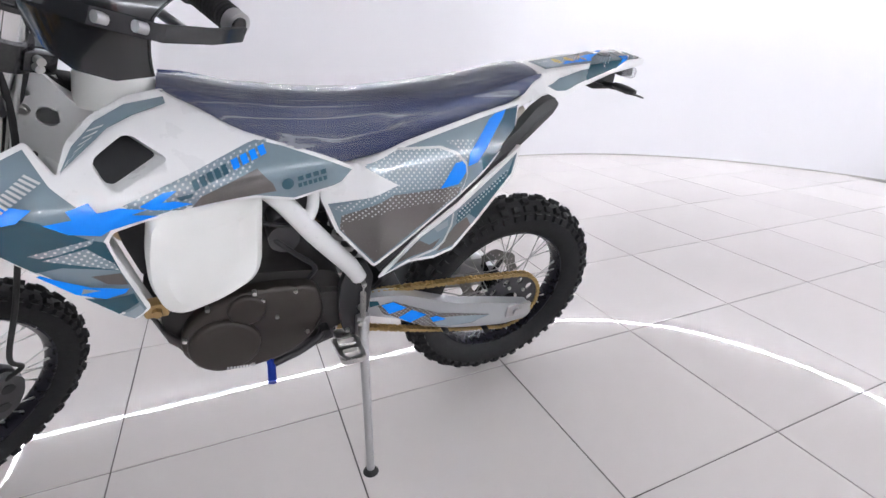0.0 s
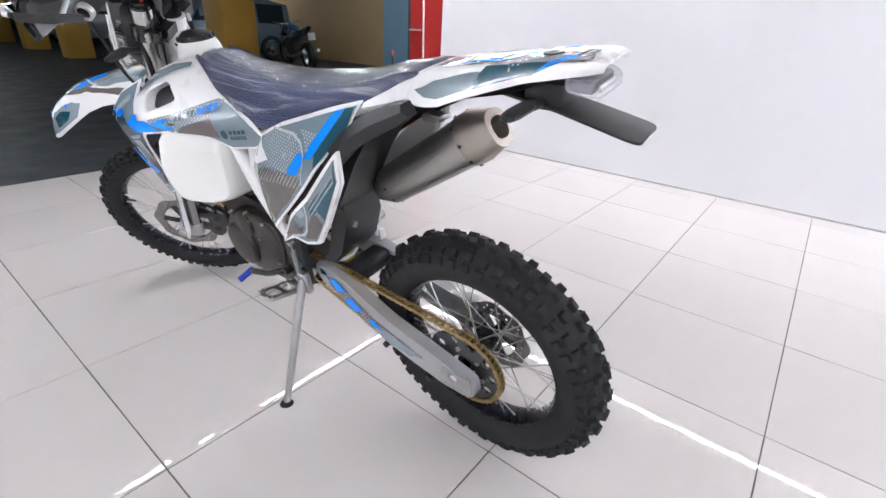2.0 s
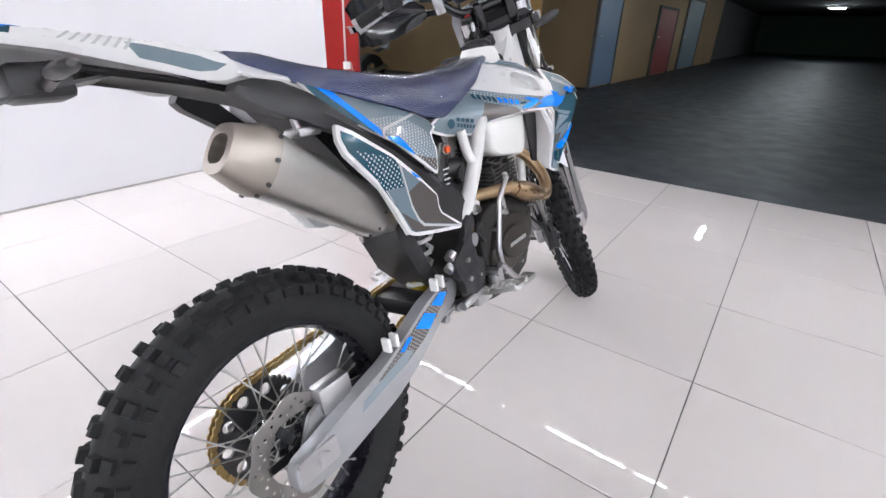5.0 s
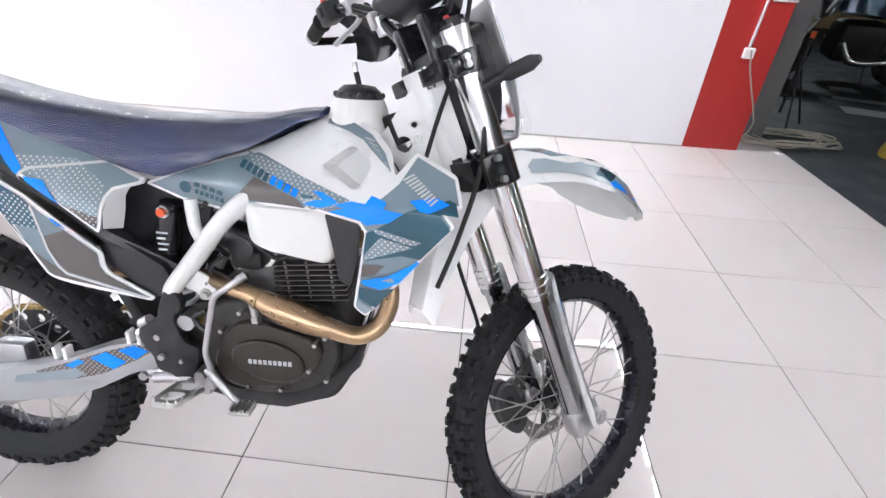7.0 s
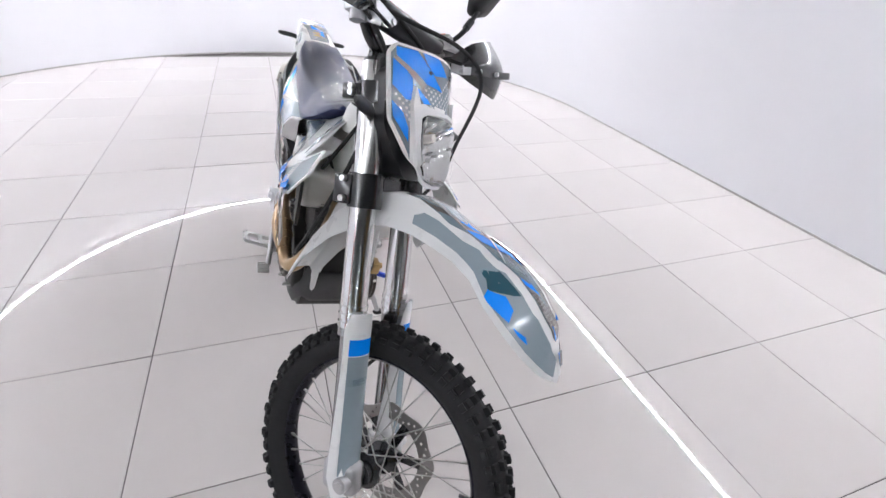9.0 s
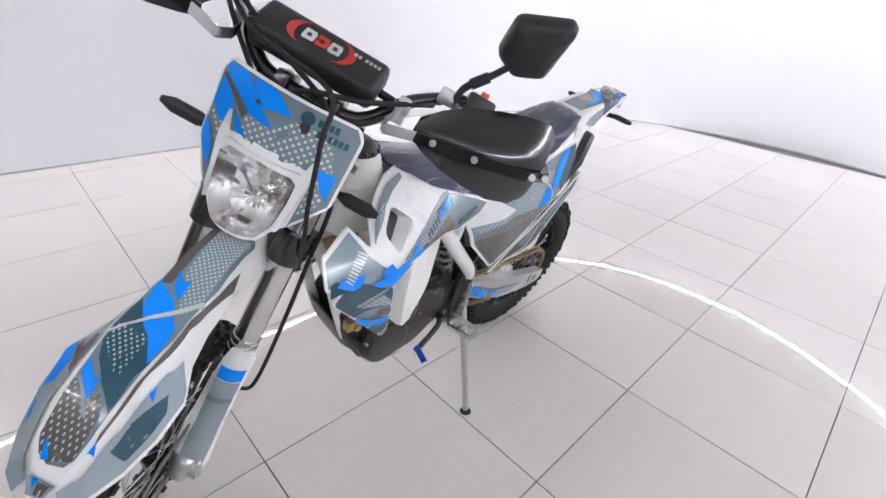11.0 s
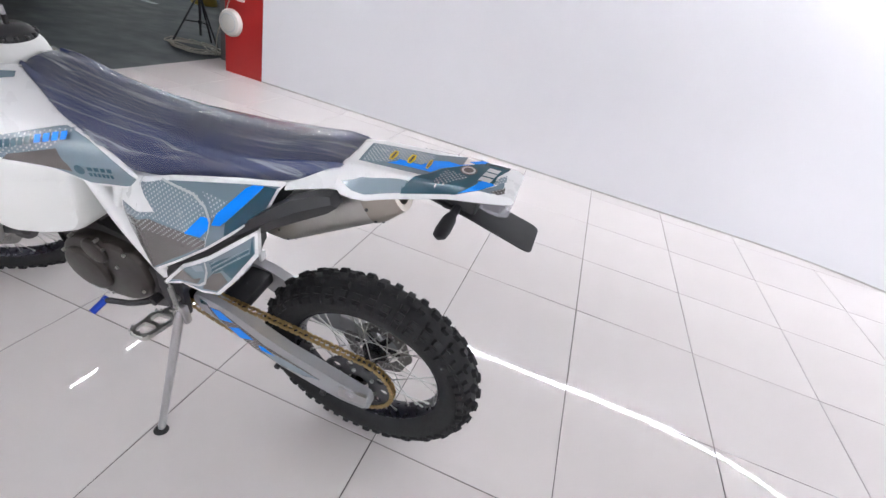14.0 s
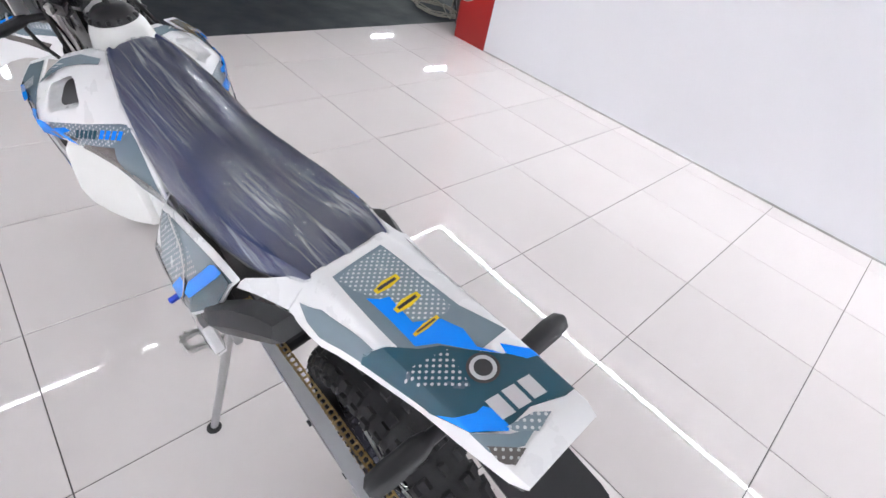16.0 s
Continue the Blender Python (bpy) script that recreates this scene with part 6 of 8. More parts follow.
def foot_peg(s):
    bm = bmesh.new()
    loop = rounded([(-0.026, 0), (0.026, 0), (0.022, 0.085), (-0.022, 0.085)], 0.014, 4)
    hole1 = rounded([(-0.017, 0.010), (0.017, 0.010), (0.016, 0.036), (-0.016, 0.036)], 0.006, 2)
    hole2 = rounded([(-0.016, 0.046), (0.016, 0.046), (0.013, 0.075), (-0.013, 0.075)], 0.008, 2)
    add_plate(bm, [loop, hole1, hole2], -0.006, 0.006)
    for x, y in loop[::2]:
        add_cyl(bm, (x, 0.004, y), (x, 0.013, y), 0.003, 0.001, segs=5)
    add_box(bm, (-0.016, -0.012, -0.03), (0.016, 0.008, 0.008), 0.004)
    base = Matrix.Translation((0.545 if s > 0 else 0.572, s * 0.145, 0.412 if s > 0 else 0.424)) @ pose(0, 0, 0, 0, 0, 0) @ Matrix(((1, 0, 0, 0), (0, 0, s, 0), (0, 1, 0, 0), (0, 0, 0, 1)))
    return part("foot_peg", bm, M_STEEL, BIKE, "serrated steel foot peg", m=base @ pose(0, 0, 0, -14, 0, 0) @ Matrix.Diagonal((1.3, 1.0, 1.25, 1.0)))


foot_peg(1)
foot_peg(-1)
bm = bmesh.new()
add_tube(bm, [(0.590, 0.125, 0.440), (0.612, 0.150, 0.436), (0.655, 0.162, 0.420), (0.685, 0.170, 0.418), (0.722, 0.180, 0.416)], [0.011, 0.009, 0.0085, 0.0085, 0.009], 10)
add_cyl(bm, (0.590, 0.10, 0.440), (0.590, 0.145, 0.440), 0.013, segs=16)
SHIFT = part("shift_lever", bm, M_BLACK, BIKE, "black gear lever with a blue tip")
bm = bmesh.new()
add_cyl(bm, (0.722, 0.180, 0.416), (0.727, 0.222, 0.404), 0.0095, segs=14)
add_cyl(bm, (0.722, 0.172, 0.418), (0.722, 0.182, 0.416), 0.011, segs=6)
part("lever_tip", bm, M_ANOD, SHIFT, "blue anodised toe piece")
bm = bmesh.new()
add_tube(bm, [(0.709, -0.152, 0.694), (0.700, -0.156, 0.688), (0.662, -0.160, 0.659), (0.652, -0.160, 0.650), (0.646, -0.160, 0.636), (0.642, -0.160, 0.618), (0.622, -0.160, 0.538), (0.619, -0.160, 0.522), (0.619, -0.160, 0.508), (0.624, -0.160, 0.480), (0.628, -0.160, 0.464)], 0.0066, 12, steps=3)
add_cyl(bm, (0.700, -0.156, 0.688), (0.712, -0.146, 0.696), 0.0085, segs=12)
part("brake_guard_bar", bm, M_ALU, BIKE, "silver bent guard bar beside the engine")
bm = bmesh.new()
add_tube(bm, [(0.615, -0.158, 0.476), (0.628, -0.162, 0.464), (0.652, -0.166, 0.438), (0.682, -0.172, 0.408)], [0.010, 0.0095, 0.0085, 0.0085], 12)
add_box(bm, (0.582, -0.162, 0.422), (0.628, -0.132, 0.456), 0.008)
add_cyl(bm, (0.600, -0.166, 0.460), (0.600, -0.120, 0.460), 0.012, segs=18)
add_cyl(bm, (0.622, -0.170, 0.452), (0.622, -0.150, 0.452), 0.006, segs=6)
PEDAL = part("brake_pedal", bm, M_ALU, BIKE, "silver cast rear brake pedal")
bm = bmesh.new()
add_box(bm, (0.674, -0.205, 0.400), (0.722, -0.168, 0.411), 0.005)
for k in range(5):
    add_box(bm, (0.677 + k * 0.0095, -0.203, 0.410), (0.682 + k * 0.0095, -0.170, 0.416))
part("pedal_pad", bm, M_STEEL, PEDAL, "ridged steel toe pad")
bm = bmesh.new()
add_box(bm, (0.53, -0.135, 0.385), (0.60, -0.10, 0.42), 0.008)
add_cyl(bm, (0.47, -0.125, 0.415), (0.56, -0.125, 0.425), 0.012, segs=12)
part("brake_cylinder", bm, M_ALU, BIKE, "silver rear brake cylinder")

# ---- front end, in the steering frame ----
FV = 0.081      # half the distance between the fork legs
FORK = STEER @ Matrix.Translation((0.032, 0, -0.42)) @ pose(0, 0, 0, 0, 1.8, 0) @ Matrix.Translation((-0.032, 0, 0.42))
for s in (1, -1):
    bm = bmesh.new()
    add_cyl(bm, (0.032, s * FV, -0.30), (0.032, s * FV, 0.245), 0.0285, segs=32)
    for w in (-0.255, -0.272, -0.29):
        add_cyl(bm, (0.032, s * FV, w - 0.005), (0.032, s * FV, w + 0.005), 0.0310, segs=32)
    part("fork_tube", bm, M_CHROME, BIKE, "polished aluminium upper fork tube", m=FORK)
    bm = bmesh.new()
    add_cyl(bm, (0.032, s * FV, -0.63), (0.032, s * FV, -0.29), 0.0225, segs=28)
    add_cyl(bm, (0.032, s * FV, -0.315), (0.032, s * FV, -0.298), 0.029, segs=28)
    part("fork_slider", bm, M_SLIDER, BIKE, "dark chromed lower fork tube", m=FORK)
for s in (1, -1):
    bm = bmesh.new()
    add_box(bm, (0.004, s * FV - 0.026, -0.668), (0.092, s * FV + 0.026, -0.592), 0.018, 3)
    add_cyl(bm, (0.070, s * 0.05, -0.630), (0.070, s * 0.124, -0.630), 0.017, segs=20)
    add_cyl(bm, (0.070, s * 0.122, -0.630), (0.070, s * 0.128, -0.630), 0.011, segs=6)
    part("axle_clamp", bm, M_ALU, BIKE, "cast aluminium axle clamp", m=FORK)
    # fork guard
    bm = bmesh.new()
    secs = []
    for w, r, a0, a1 in ((-0.665, 0.044, -0.9, 1.2), (-0.62, 0.046, -1.3, 1.5), (-0.56, 0.043, -1.3, 1.5), (-0.45, 0.040, -1.0, 1.4), (-0.36, 0.040, -0.7, 1.3), (-0.29, 0.042, -0.4, 1.3), (-0.262, 0.043, -0.2, 1.0)):
        ring = []
        for k in range(9):
            a = a0 + (a1 - a0) * k / 8
            ring.append(Vector((0.034 + r * math.cos(a), s * (FV + r * math.sin(a)), w)))
        secs.append(ring)
    add_loft(bm, secs)
    add_loft(bm, [[p + (Vector((0.034, s * FV, p.z)) - p).normalized() * 0.004 for p in q] for q in secs])
    fg = part("fork_guard", bm, M_WHITE, BIKE, "white fork guard with slate and blue stickers", m=FORK)
    for w0, w1, mm in ((-0.615, -0.352, M_SLATE_L), (-0.415, -0.40, M_SLATE), (-0.350, -0.315, M_BLUE)):
        bm = bmesh.new()
        q = []
        for k in range(5):
            w = w0 + (w1 - w0) * k / 4
            r = 0.0455 if w < -0.5 else 0.0425
            q.append([Vector((0.034 + r * math.cos(a), s * (FV + r * math.sin(a)), w)) for a in (-0.35, -0.05, 0.3, 0.65, 1.0)])
        add_loft(bm, q)
        part("sticker", bm, mm, fg)
# front caliper and hose, on the left leg
bm = bmesh.new()
body = rounded([(-0.088, -0.640), (-0.062, -0.668), (-0.030, -0.650), (-0.024, -0.590), (-0.030, -0.535), (-0.055, -0.520), (-0.086, -0.545), (-0.094, -0.590)], 0.014, 3)
add_plate(bm, [body], 0.036, 0.052, 0.004)
add_plate(bm, [body], 0.078, 0.062, 0.004)
add_box(bm, (-0.090, 0.048, -0.632), (-0.060, 0.066, -0.550), 0.005)
add_box(bm, (-0.050, 0.064, -0.640), (0.022, 0.080, -0.605), 0.005)
add_box(bm, (-0.050, 0.064, -0.572), (0.022, 0.080, -0.545), 0.005)
CAL = part("front_caliper", bm, M_DARKSTEEL, BIKE, "dark grey cast front brake caliper with two pistons", m=STEER)
for w in (-0.565, -0.622):
    for v0, v1 in ((0.0355, 0.034), (0.078, 0.080)):
        bm = bmesh.new()
        add_cyl(bm, (-0.058, v0, w), (-0.058, v1, w), 0.0135, segs=18)
        part("piston", bm, M_BLACK, CAL)
bm = bmesh.new()
add_tube(bm, [(-0.05, 0.07, -0.545), (-0.06, 0.10, -0.48), (-0.01, 0.135, -0.40), (0.0, 0.135, -0.25), (0.02, 0.125, -0.05), (0.05, 0.115, 0.12), (0.10, 0.06, 0.26), (0.10, -0.08, 0.325), (0.05, -0.22, 0.385)], 0.0048, 10)
part("brake_hose", bm, M_GRIP, BIKE, "black brake hose", m=STEER)
# triple clamps
for w0, w1, nm in ((-0.044, 0.026, "lower_clamp"), (0.164, 0.205, "upper_clamp")):
    bm = bmesh.new()
    for s in (1, -1):
        add_cyl(bm, (0.034, s * FV, w0), (0.034, s * FV, w1), 0.036, segs=28)
    add_loft(bm, [[Vector((x, y, w)) for x, w in ((-0.03, w0 + 0.006), (0.045, w0 + 0.006), (0.045, w1 - 0.006), (-0.03, w1 - 0.006))] for y in (-0.09, 0.09)], closed=True)
    add_cyl(bm, (0, 0, w0), (0, 0, w1), 0.034, segs=20)
    for s in (1, -1):
        add_box(bm, (-0.020, s * (FV + 0.026) - 0.012, w0 + 0.005), (0.024, s * (FV + 0.026) + 0.012, w1 - 0.005), 0.004)
    c = part(nm, bm, M_GLOSSBLACK, BIKE, "black triple clamp", m=FORK)
    for s in (1, -1):
        for w in (w0 + 0.016, w1 - 0.014):
            bm = bmesh.new()
            add_cyl(bm, (0.008, s * (FV + 0.036), w), (0.008, s * (FV + 0.048), w), 0.0065, segs=12)
            part("bolt", bm, M_STEEL, c)
for s in (1, -1):
    bm = bmesh.new()
    add_cyl(bm, (0.034, s * FV, 0.205), (0.034, s * FV, 0.252), 0.0275, segs=28)
    add_cyl(bm, (0.034, s * FV, 0.252), (0.034, s * FV, 0.262), 0.022, segs=6)
    cap = part("fork_cap", bm, M_GLOSSBLACK, BIKE, m=FORK)
    bm = bmesh.new()
    add_cyl(bm, (0.034, s * FV, 0.262), (0.034, s * FV, 0.268), 0.013, segs=16)
    part("fork_adjuster", bm, M_RED, cap, "red fork adjuster")
# handlebar; its ends sweep back less than the clamps stand ahead of the stem
def ahead(v):
    t = min(1.0, max(0.0, (abs(v) - 0.15) / 0.25))
    return Vector((0.06 + 0.036 * t, 0, 0.014 + 0.024 * t))


BAR = [(-0.10, 0.405, 0.345), (-0.085, 0.33, 0.362), (-0.055, 0.245, 0.372), (-0.012, 0.165, 0.335), (-0.004, 0.11, 0.272), (0, 0.06, 0.252), (0, -0.06, 0.252), (-0.004, -0.11, 0.272), (-0.012, -0.165, 0.335), (-0.055, -0.245, 0.372), (-0.085, -0.33, 0.362), (-0.10, -0.405, 0.345)]
bm = bmesh.new()
BAR = [Vector(p) + ahead(p[1]) for p in BAR]
add_tube(bm, BAR, [0.011, 0.011, 0.011, 0.012, 0.014, 0.0145, 0.0145, 0.014, 0.012, 0.011, 0.011, 0.011], 16)
add_tube(bm, [(0.050, 0.150, 0.332), (0.056, 0, 0.338), (0.050, -0.150, 0.332)], 0.008, 12)
HB = part("handlebar", bm, M_GLOSSBLACK, BIKE, "black braced handlebar", m=STEER)
for s in (1, -1):
    bm = bmesh.new()
    add_box(bm, (0.012, s * 0.048 - 0.014, 0.20), (0.084, s * 0.048 + 0.014, 0.290), 0.008)
    part("bar_clamp", bm, M_GLOSSBLACK, HB)
    bm = bmesh.new()
    add_box(bm, (0.030, s * 0.155 - 0.012, 0.318), (0.066, s * 0.155 + 0.012, 0.352), 0.005)
    part("brace_clamp", bm, M_ALU, HB, "silver crossbar clamp")
bm = bmesh.new()
add_box(bm, (-0.043, -0.117, -0.025), (0.043, 0.117, 0.025), 0.013, 3)
PAD = part("bar_pad", bm, M_BLACK, HB, "black foam bar pad with a red and grey badge", m=Matrix.Translation((0.060, -0.010, 0.340)) @ pose(0, 0, 0, 0, 38, 0))


def pad_shape(pts, mm, k):
    part("badge_shape", sheet([pts], lambda a, b: Vector((b, a, 0.0254 + 0.0004 * k)), 0.2), mm, PAD)


def crescent(c, turn, r, w, n=10):
    """A sickle on the pad's face, round c, thick in its middle."""
    outer = [(c + turn * r * math.sin(math.pi * (k / n)), -0.030 * math.cos(math.pi * k / n)) for k in range(n + 1)]
    inner = [(a - turn * w * math.sin(math.pi * k / n), b * 0.96) for k, (a, b) in enumerate(outer)]
    return outer + inner[-2:0:-1]


pad_shape(crescent(-0.030, -1, 0.034, 0.015), M_RED, 0)
pad_shape(crescent(0.026, 1, 0.034, 0.015), M_RED, 0)
for a0, mm in ((-0.036, M_LGREY), (-0.012, M_RED), (0.012, M_LGREY)):
    pad_shape([(a0, -0.014), (a0 + 0.019, -0.014), (a0 + 0.022, -0.004), (a0 + 0.022, 0.012), (a0 + 0.003, 0.014), (a0, 0.008)], mm, 1)
    pad_shape([(a0 + 0.006, -0.005), (a0 + 0.014, -0.005), (a0 + 0.015, 0.004), (a0 + 0.007, 0.005)], M_BLACK, 2)
for k in range(6):
    a0 = 0.052 + k * 0.008 + (0.005 if k > 1 else 0)
    part("printed_bar", sheet([[(a0, -0.020), (a0 + 0.0055, -0.020), (a0 + 0.0055, -0.012), (a0, -0.012)]], lambda a, b: Vector((b, a, 0.0256)), 0.2), M_LGREY, PAD)
for s in (1, -1):
    bm = bmesh.new()
    a, b = Vector((-0.085, s * 0.318, 0.3625)) + ahead(0.318), Vector((-0.100, s * 0.392, 0.3465)) + ahead(0.40)
    prof = [(0, 0.021), (0.05, 0.021), (0.055, 0.0155)]
    for k in range(1, 13):
        prof += [(k / 13, 0.0155), (k / 13 + 0.008, 0.0170), ((k + 0.62) / 13, 0.0170), ((k + 0.62) / 13 + 0.008, 0.0155)]
    d_ = (b - a).normalized()
    e1 = d_.cross(Vector((0, 0, 1))).normalized()
    e2 = d_.cross(e1)
    add_loft(bm, [[a.lerp(b, t) + (e1 * math.cos(j * math.pi / 9) + e2 * math.sin(j * math.pi / 9)) * r for j in range(18)] for t, r in prof], closed=True)
    part("grip", bm, M_GRIP, HB, "ribbed black rubber grip")
    bm = bmesh.new()
    add_cyl(bm, b, b.lerp(a, -0.17), 0.0165, segs=18)
    part("bar_end", bm, M_ALU, HB, "silver bar end")
    bm = bmesh.new()
    c = Vector((-0.068, s * 0.275, 0.372)) + ahead(0.275)
    add_box(bm, (c.x - 0.024, c.y - 0.028, c.z - 0.022), (c.x + 0.020, c.y + 0.028, c.z + 0.022), 0.007)
    add_box(bm, (c.x - 0.030, c.y - 0.012, c.z - 0.006), (c.x - 0.02, c.y + 0.012, c.z + 0.014), 0.003)
    sw = part("switch_block", bm, M_BLACK, HB, "black switch block")
    bm = bmesh.new()
    add_box(bm, (c.x - 0.012, c.y - 0.008, c.z + 0.020), (c.x + 0.004, c.y + 0.008, c.z + 0.031), 0.003)
    part("switch_button", bm, M_ORANGE, sw, "orange button")
    # lever
    bm = bmesh.new()
    add_tube(bm, [Vector((x, s * y, z)) + ahead(y) for x, y, z in ((-0.045, 0.225, 0.362), (-0.012, 0.25, 0.350), (-0.008, 0.30, 0.338), (-0.030, 0.36, 0.325), (-0.048, 0.405, 0.315))], [0.008, 0.008, 0.006, 0.006, 0.007], 10)
    add_box(bm, (0.018, s * 0.215 - 0.015, 0.372), (0.060, s * 0.215 + 0.015, 0.402), 0.005)
    part("hand_lever", bm, M_ALU, HB, "silver lever")
    # guard shell
    bm = bmesh.new()
    secs = []
    for v, u0, wlo, whi in ((0.192, 0.118, 0.300, 0.336), (0.222, 0.133, 0.288, 0.366), (0.262, 0.146, 0.279, 0.394), (0.31, 0.152, 0.274, 0.414), (0.355, 0.150, 0.274, 0.429), (0.395, 0.138, 0.285, 0.436), (0.418, 0.116, 0.306, 0.424)):
        n = 10      # upright below the crease, leaning back above it
        secs.append([Vector((u0 - 0.018 * max(0, 1 - k / 5) ** 2 - 0.044 * max(0, k / 5 - 1) ** 1.25, s * v, wlo + (whi - wlo) * k / n)) for k in range(n + 1)])
    add_loft(bm, secs)
    add_loft(bm, [[p + Vector((-0.004, 0, 0)) for p in q] for q in secs])
    hg = part("hand_guard", bm, M_GLOSSBLACK, HB, "black plastic hand guard shell", sharp=60)
    bm = bmesh.new()
    pth = [(0.052, s * 0.150, 0.318), (0.100, s * 0.140, 0.300), (0.126, s * 0.150, 0.293), (0.124, s * 0.20, 0.306), (0.138, s * 0.24, 0.313), (0.150, s * 0.31, 0.325), (0.154, s * 0.395, 0.345), (0.112, s * 0.432, 0.356), (0.050, s * 0.430, 0.368), (-0.004, s * 0.414, 0.377)]
    pv = [Vector(p) for p in pth]
    sec = [[p + Vector((-0.004, 0, -0.009)), p + Vector((0.004, 0, -0.009)), p + Vector((0.004, 0, 0.009)), p + Vector((-0.004, 0, 0.009))] for p in pv]
    add_loft(bm, sec, closed=True)
    part("guard_bar", bm, M_GLOSSBLACK, hg, "flat guard bar")
    bm = bmesh.new()
    add_loft(bm, [[q + Vector((0.002, 0, 0)) for q in r] for r in sec[:4]], closed=True)
    add_cyl(bm, (0.052, s * 0.15, 0.302), (0.052, s * 0.15, 0.338), 0.016, segs=16)
    part("guard_mount", bm, M_ALU, hg, "silver guard mount")
    for v, u_, w in ((0.150, 0.130, 0.293), (0.232, 0.139, 0.313), (0.304, 0.156, 0.325), (0.402, 0.152, 0.347), (0.427, 0.131, 0.355)):
        bm = bmesh.new()
        add_cyl(bm, (u_ - 0.006, s * v, w), (u_ + 0.005, s * v, w), 0.006, segs=10)
        part("bolt", bm, M_ALU, hg)
# mirror, left only
bm = bmesh.new()
add_tube(bm, [(0.040, 0.230, 0.385), (0.064, 0.230, 0.398), (0.082, 0.234, 0.414), (0.086, 0.246, 0.432), (0.090, 0.266, 0.456), (0.096, 0.286, 0.486)], [0.006, 0.006, 0.0065, 0.0065, 0.006, 0.006], 10)
add_cyl(bm, (0.085, 0.241, 0.425), (0.089, 0.262, 0.450), 0.0095, segs=12)
MIR = part("mirror", bm, M_BLACK, HB, "black mirror on a bent stem")
bm = bmesh.new()
mo = rounded([(0.058, -0.012), (0.036, 0.050), (-0.050, 0.056), (-0.060, 0.044), (-0.028, -0.046), (0.026, -0.052)], 0.012, 4)
add_loft(bm, [[Vector((x * k, d, z * k)) for x, z in mo] for k, d in ((1.0, -0.012), (1.03, -0.004), (0.98, 0.010), (0.80, 0.020), (0.4, 0.024))], closed=True)
mx = Vector((-0.10, -0.94, -0.32)).normalized()
my = mx.cross(Vector((-0.66, 0.0, -0.74))).normalized()
mz = mx.cross(my)
MTX = Matrix.Translation((0.104, 0.302, 0.520)) @ Matrix((mx, my, mz)).transposed().to_4x4()
part("mirror_shell", bm, M_BLACK, MIR, "angular black mirror shell", m=MTX)
bm = bmesh.new()
add_plate(bm, [[(x * 0.93, z * 0.93) for x, z in mo]], -0.0135, -0.0125)
part("mirror_glass", bm, mat("mirror_silver", (0.9, 0.9, 0.9), 0.02, 1.0, var=0, rvar=0), MIR, m=MTX)

# headlight mask
MASK = [(-0.116, 0.272), (0.116, 0.272), (0.130, 0.252), (0.128, 0.118), (0.086, 0.066), (0.061, 0.045), (0.043, 0.014), (0.019, 0.006), (-0.019, 0.006), (-0.043, 0.014), (-0.061, 0.045), (-0.086, 0.066), (-0.124, 0.128), (-0.130, 0.252)]
GLASS = [(-0.066, 0.136), (-0.058, 0.148), (0.0, 0.152), (0.058, 0.148), (0.066, 0.136), (0.063, 0.092), (0.056, 0.050), (0.040, 0.020), (0.018, 0.013), (-0.018, 0.013), (-0.040, 0.020), (-0.056, 0.050), (-0.063, 0.092)]


def mask_u(v, w):
    return 0.158 - 2.6 * v * v - 0.03 * max(0, w - 0.12) + 0.012 * math.cos(min(1.5, abs(v) / 0.05)) * (1 if w < 0.16 else 0.4) - 0.25 * max(0, 0.04 - w)


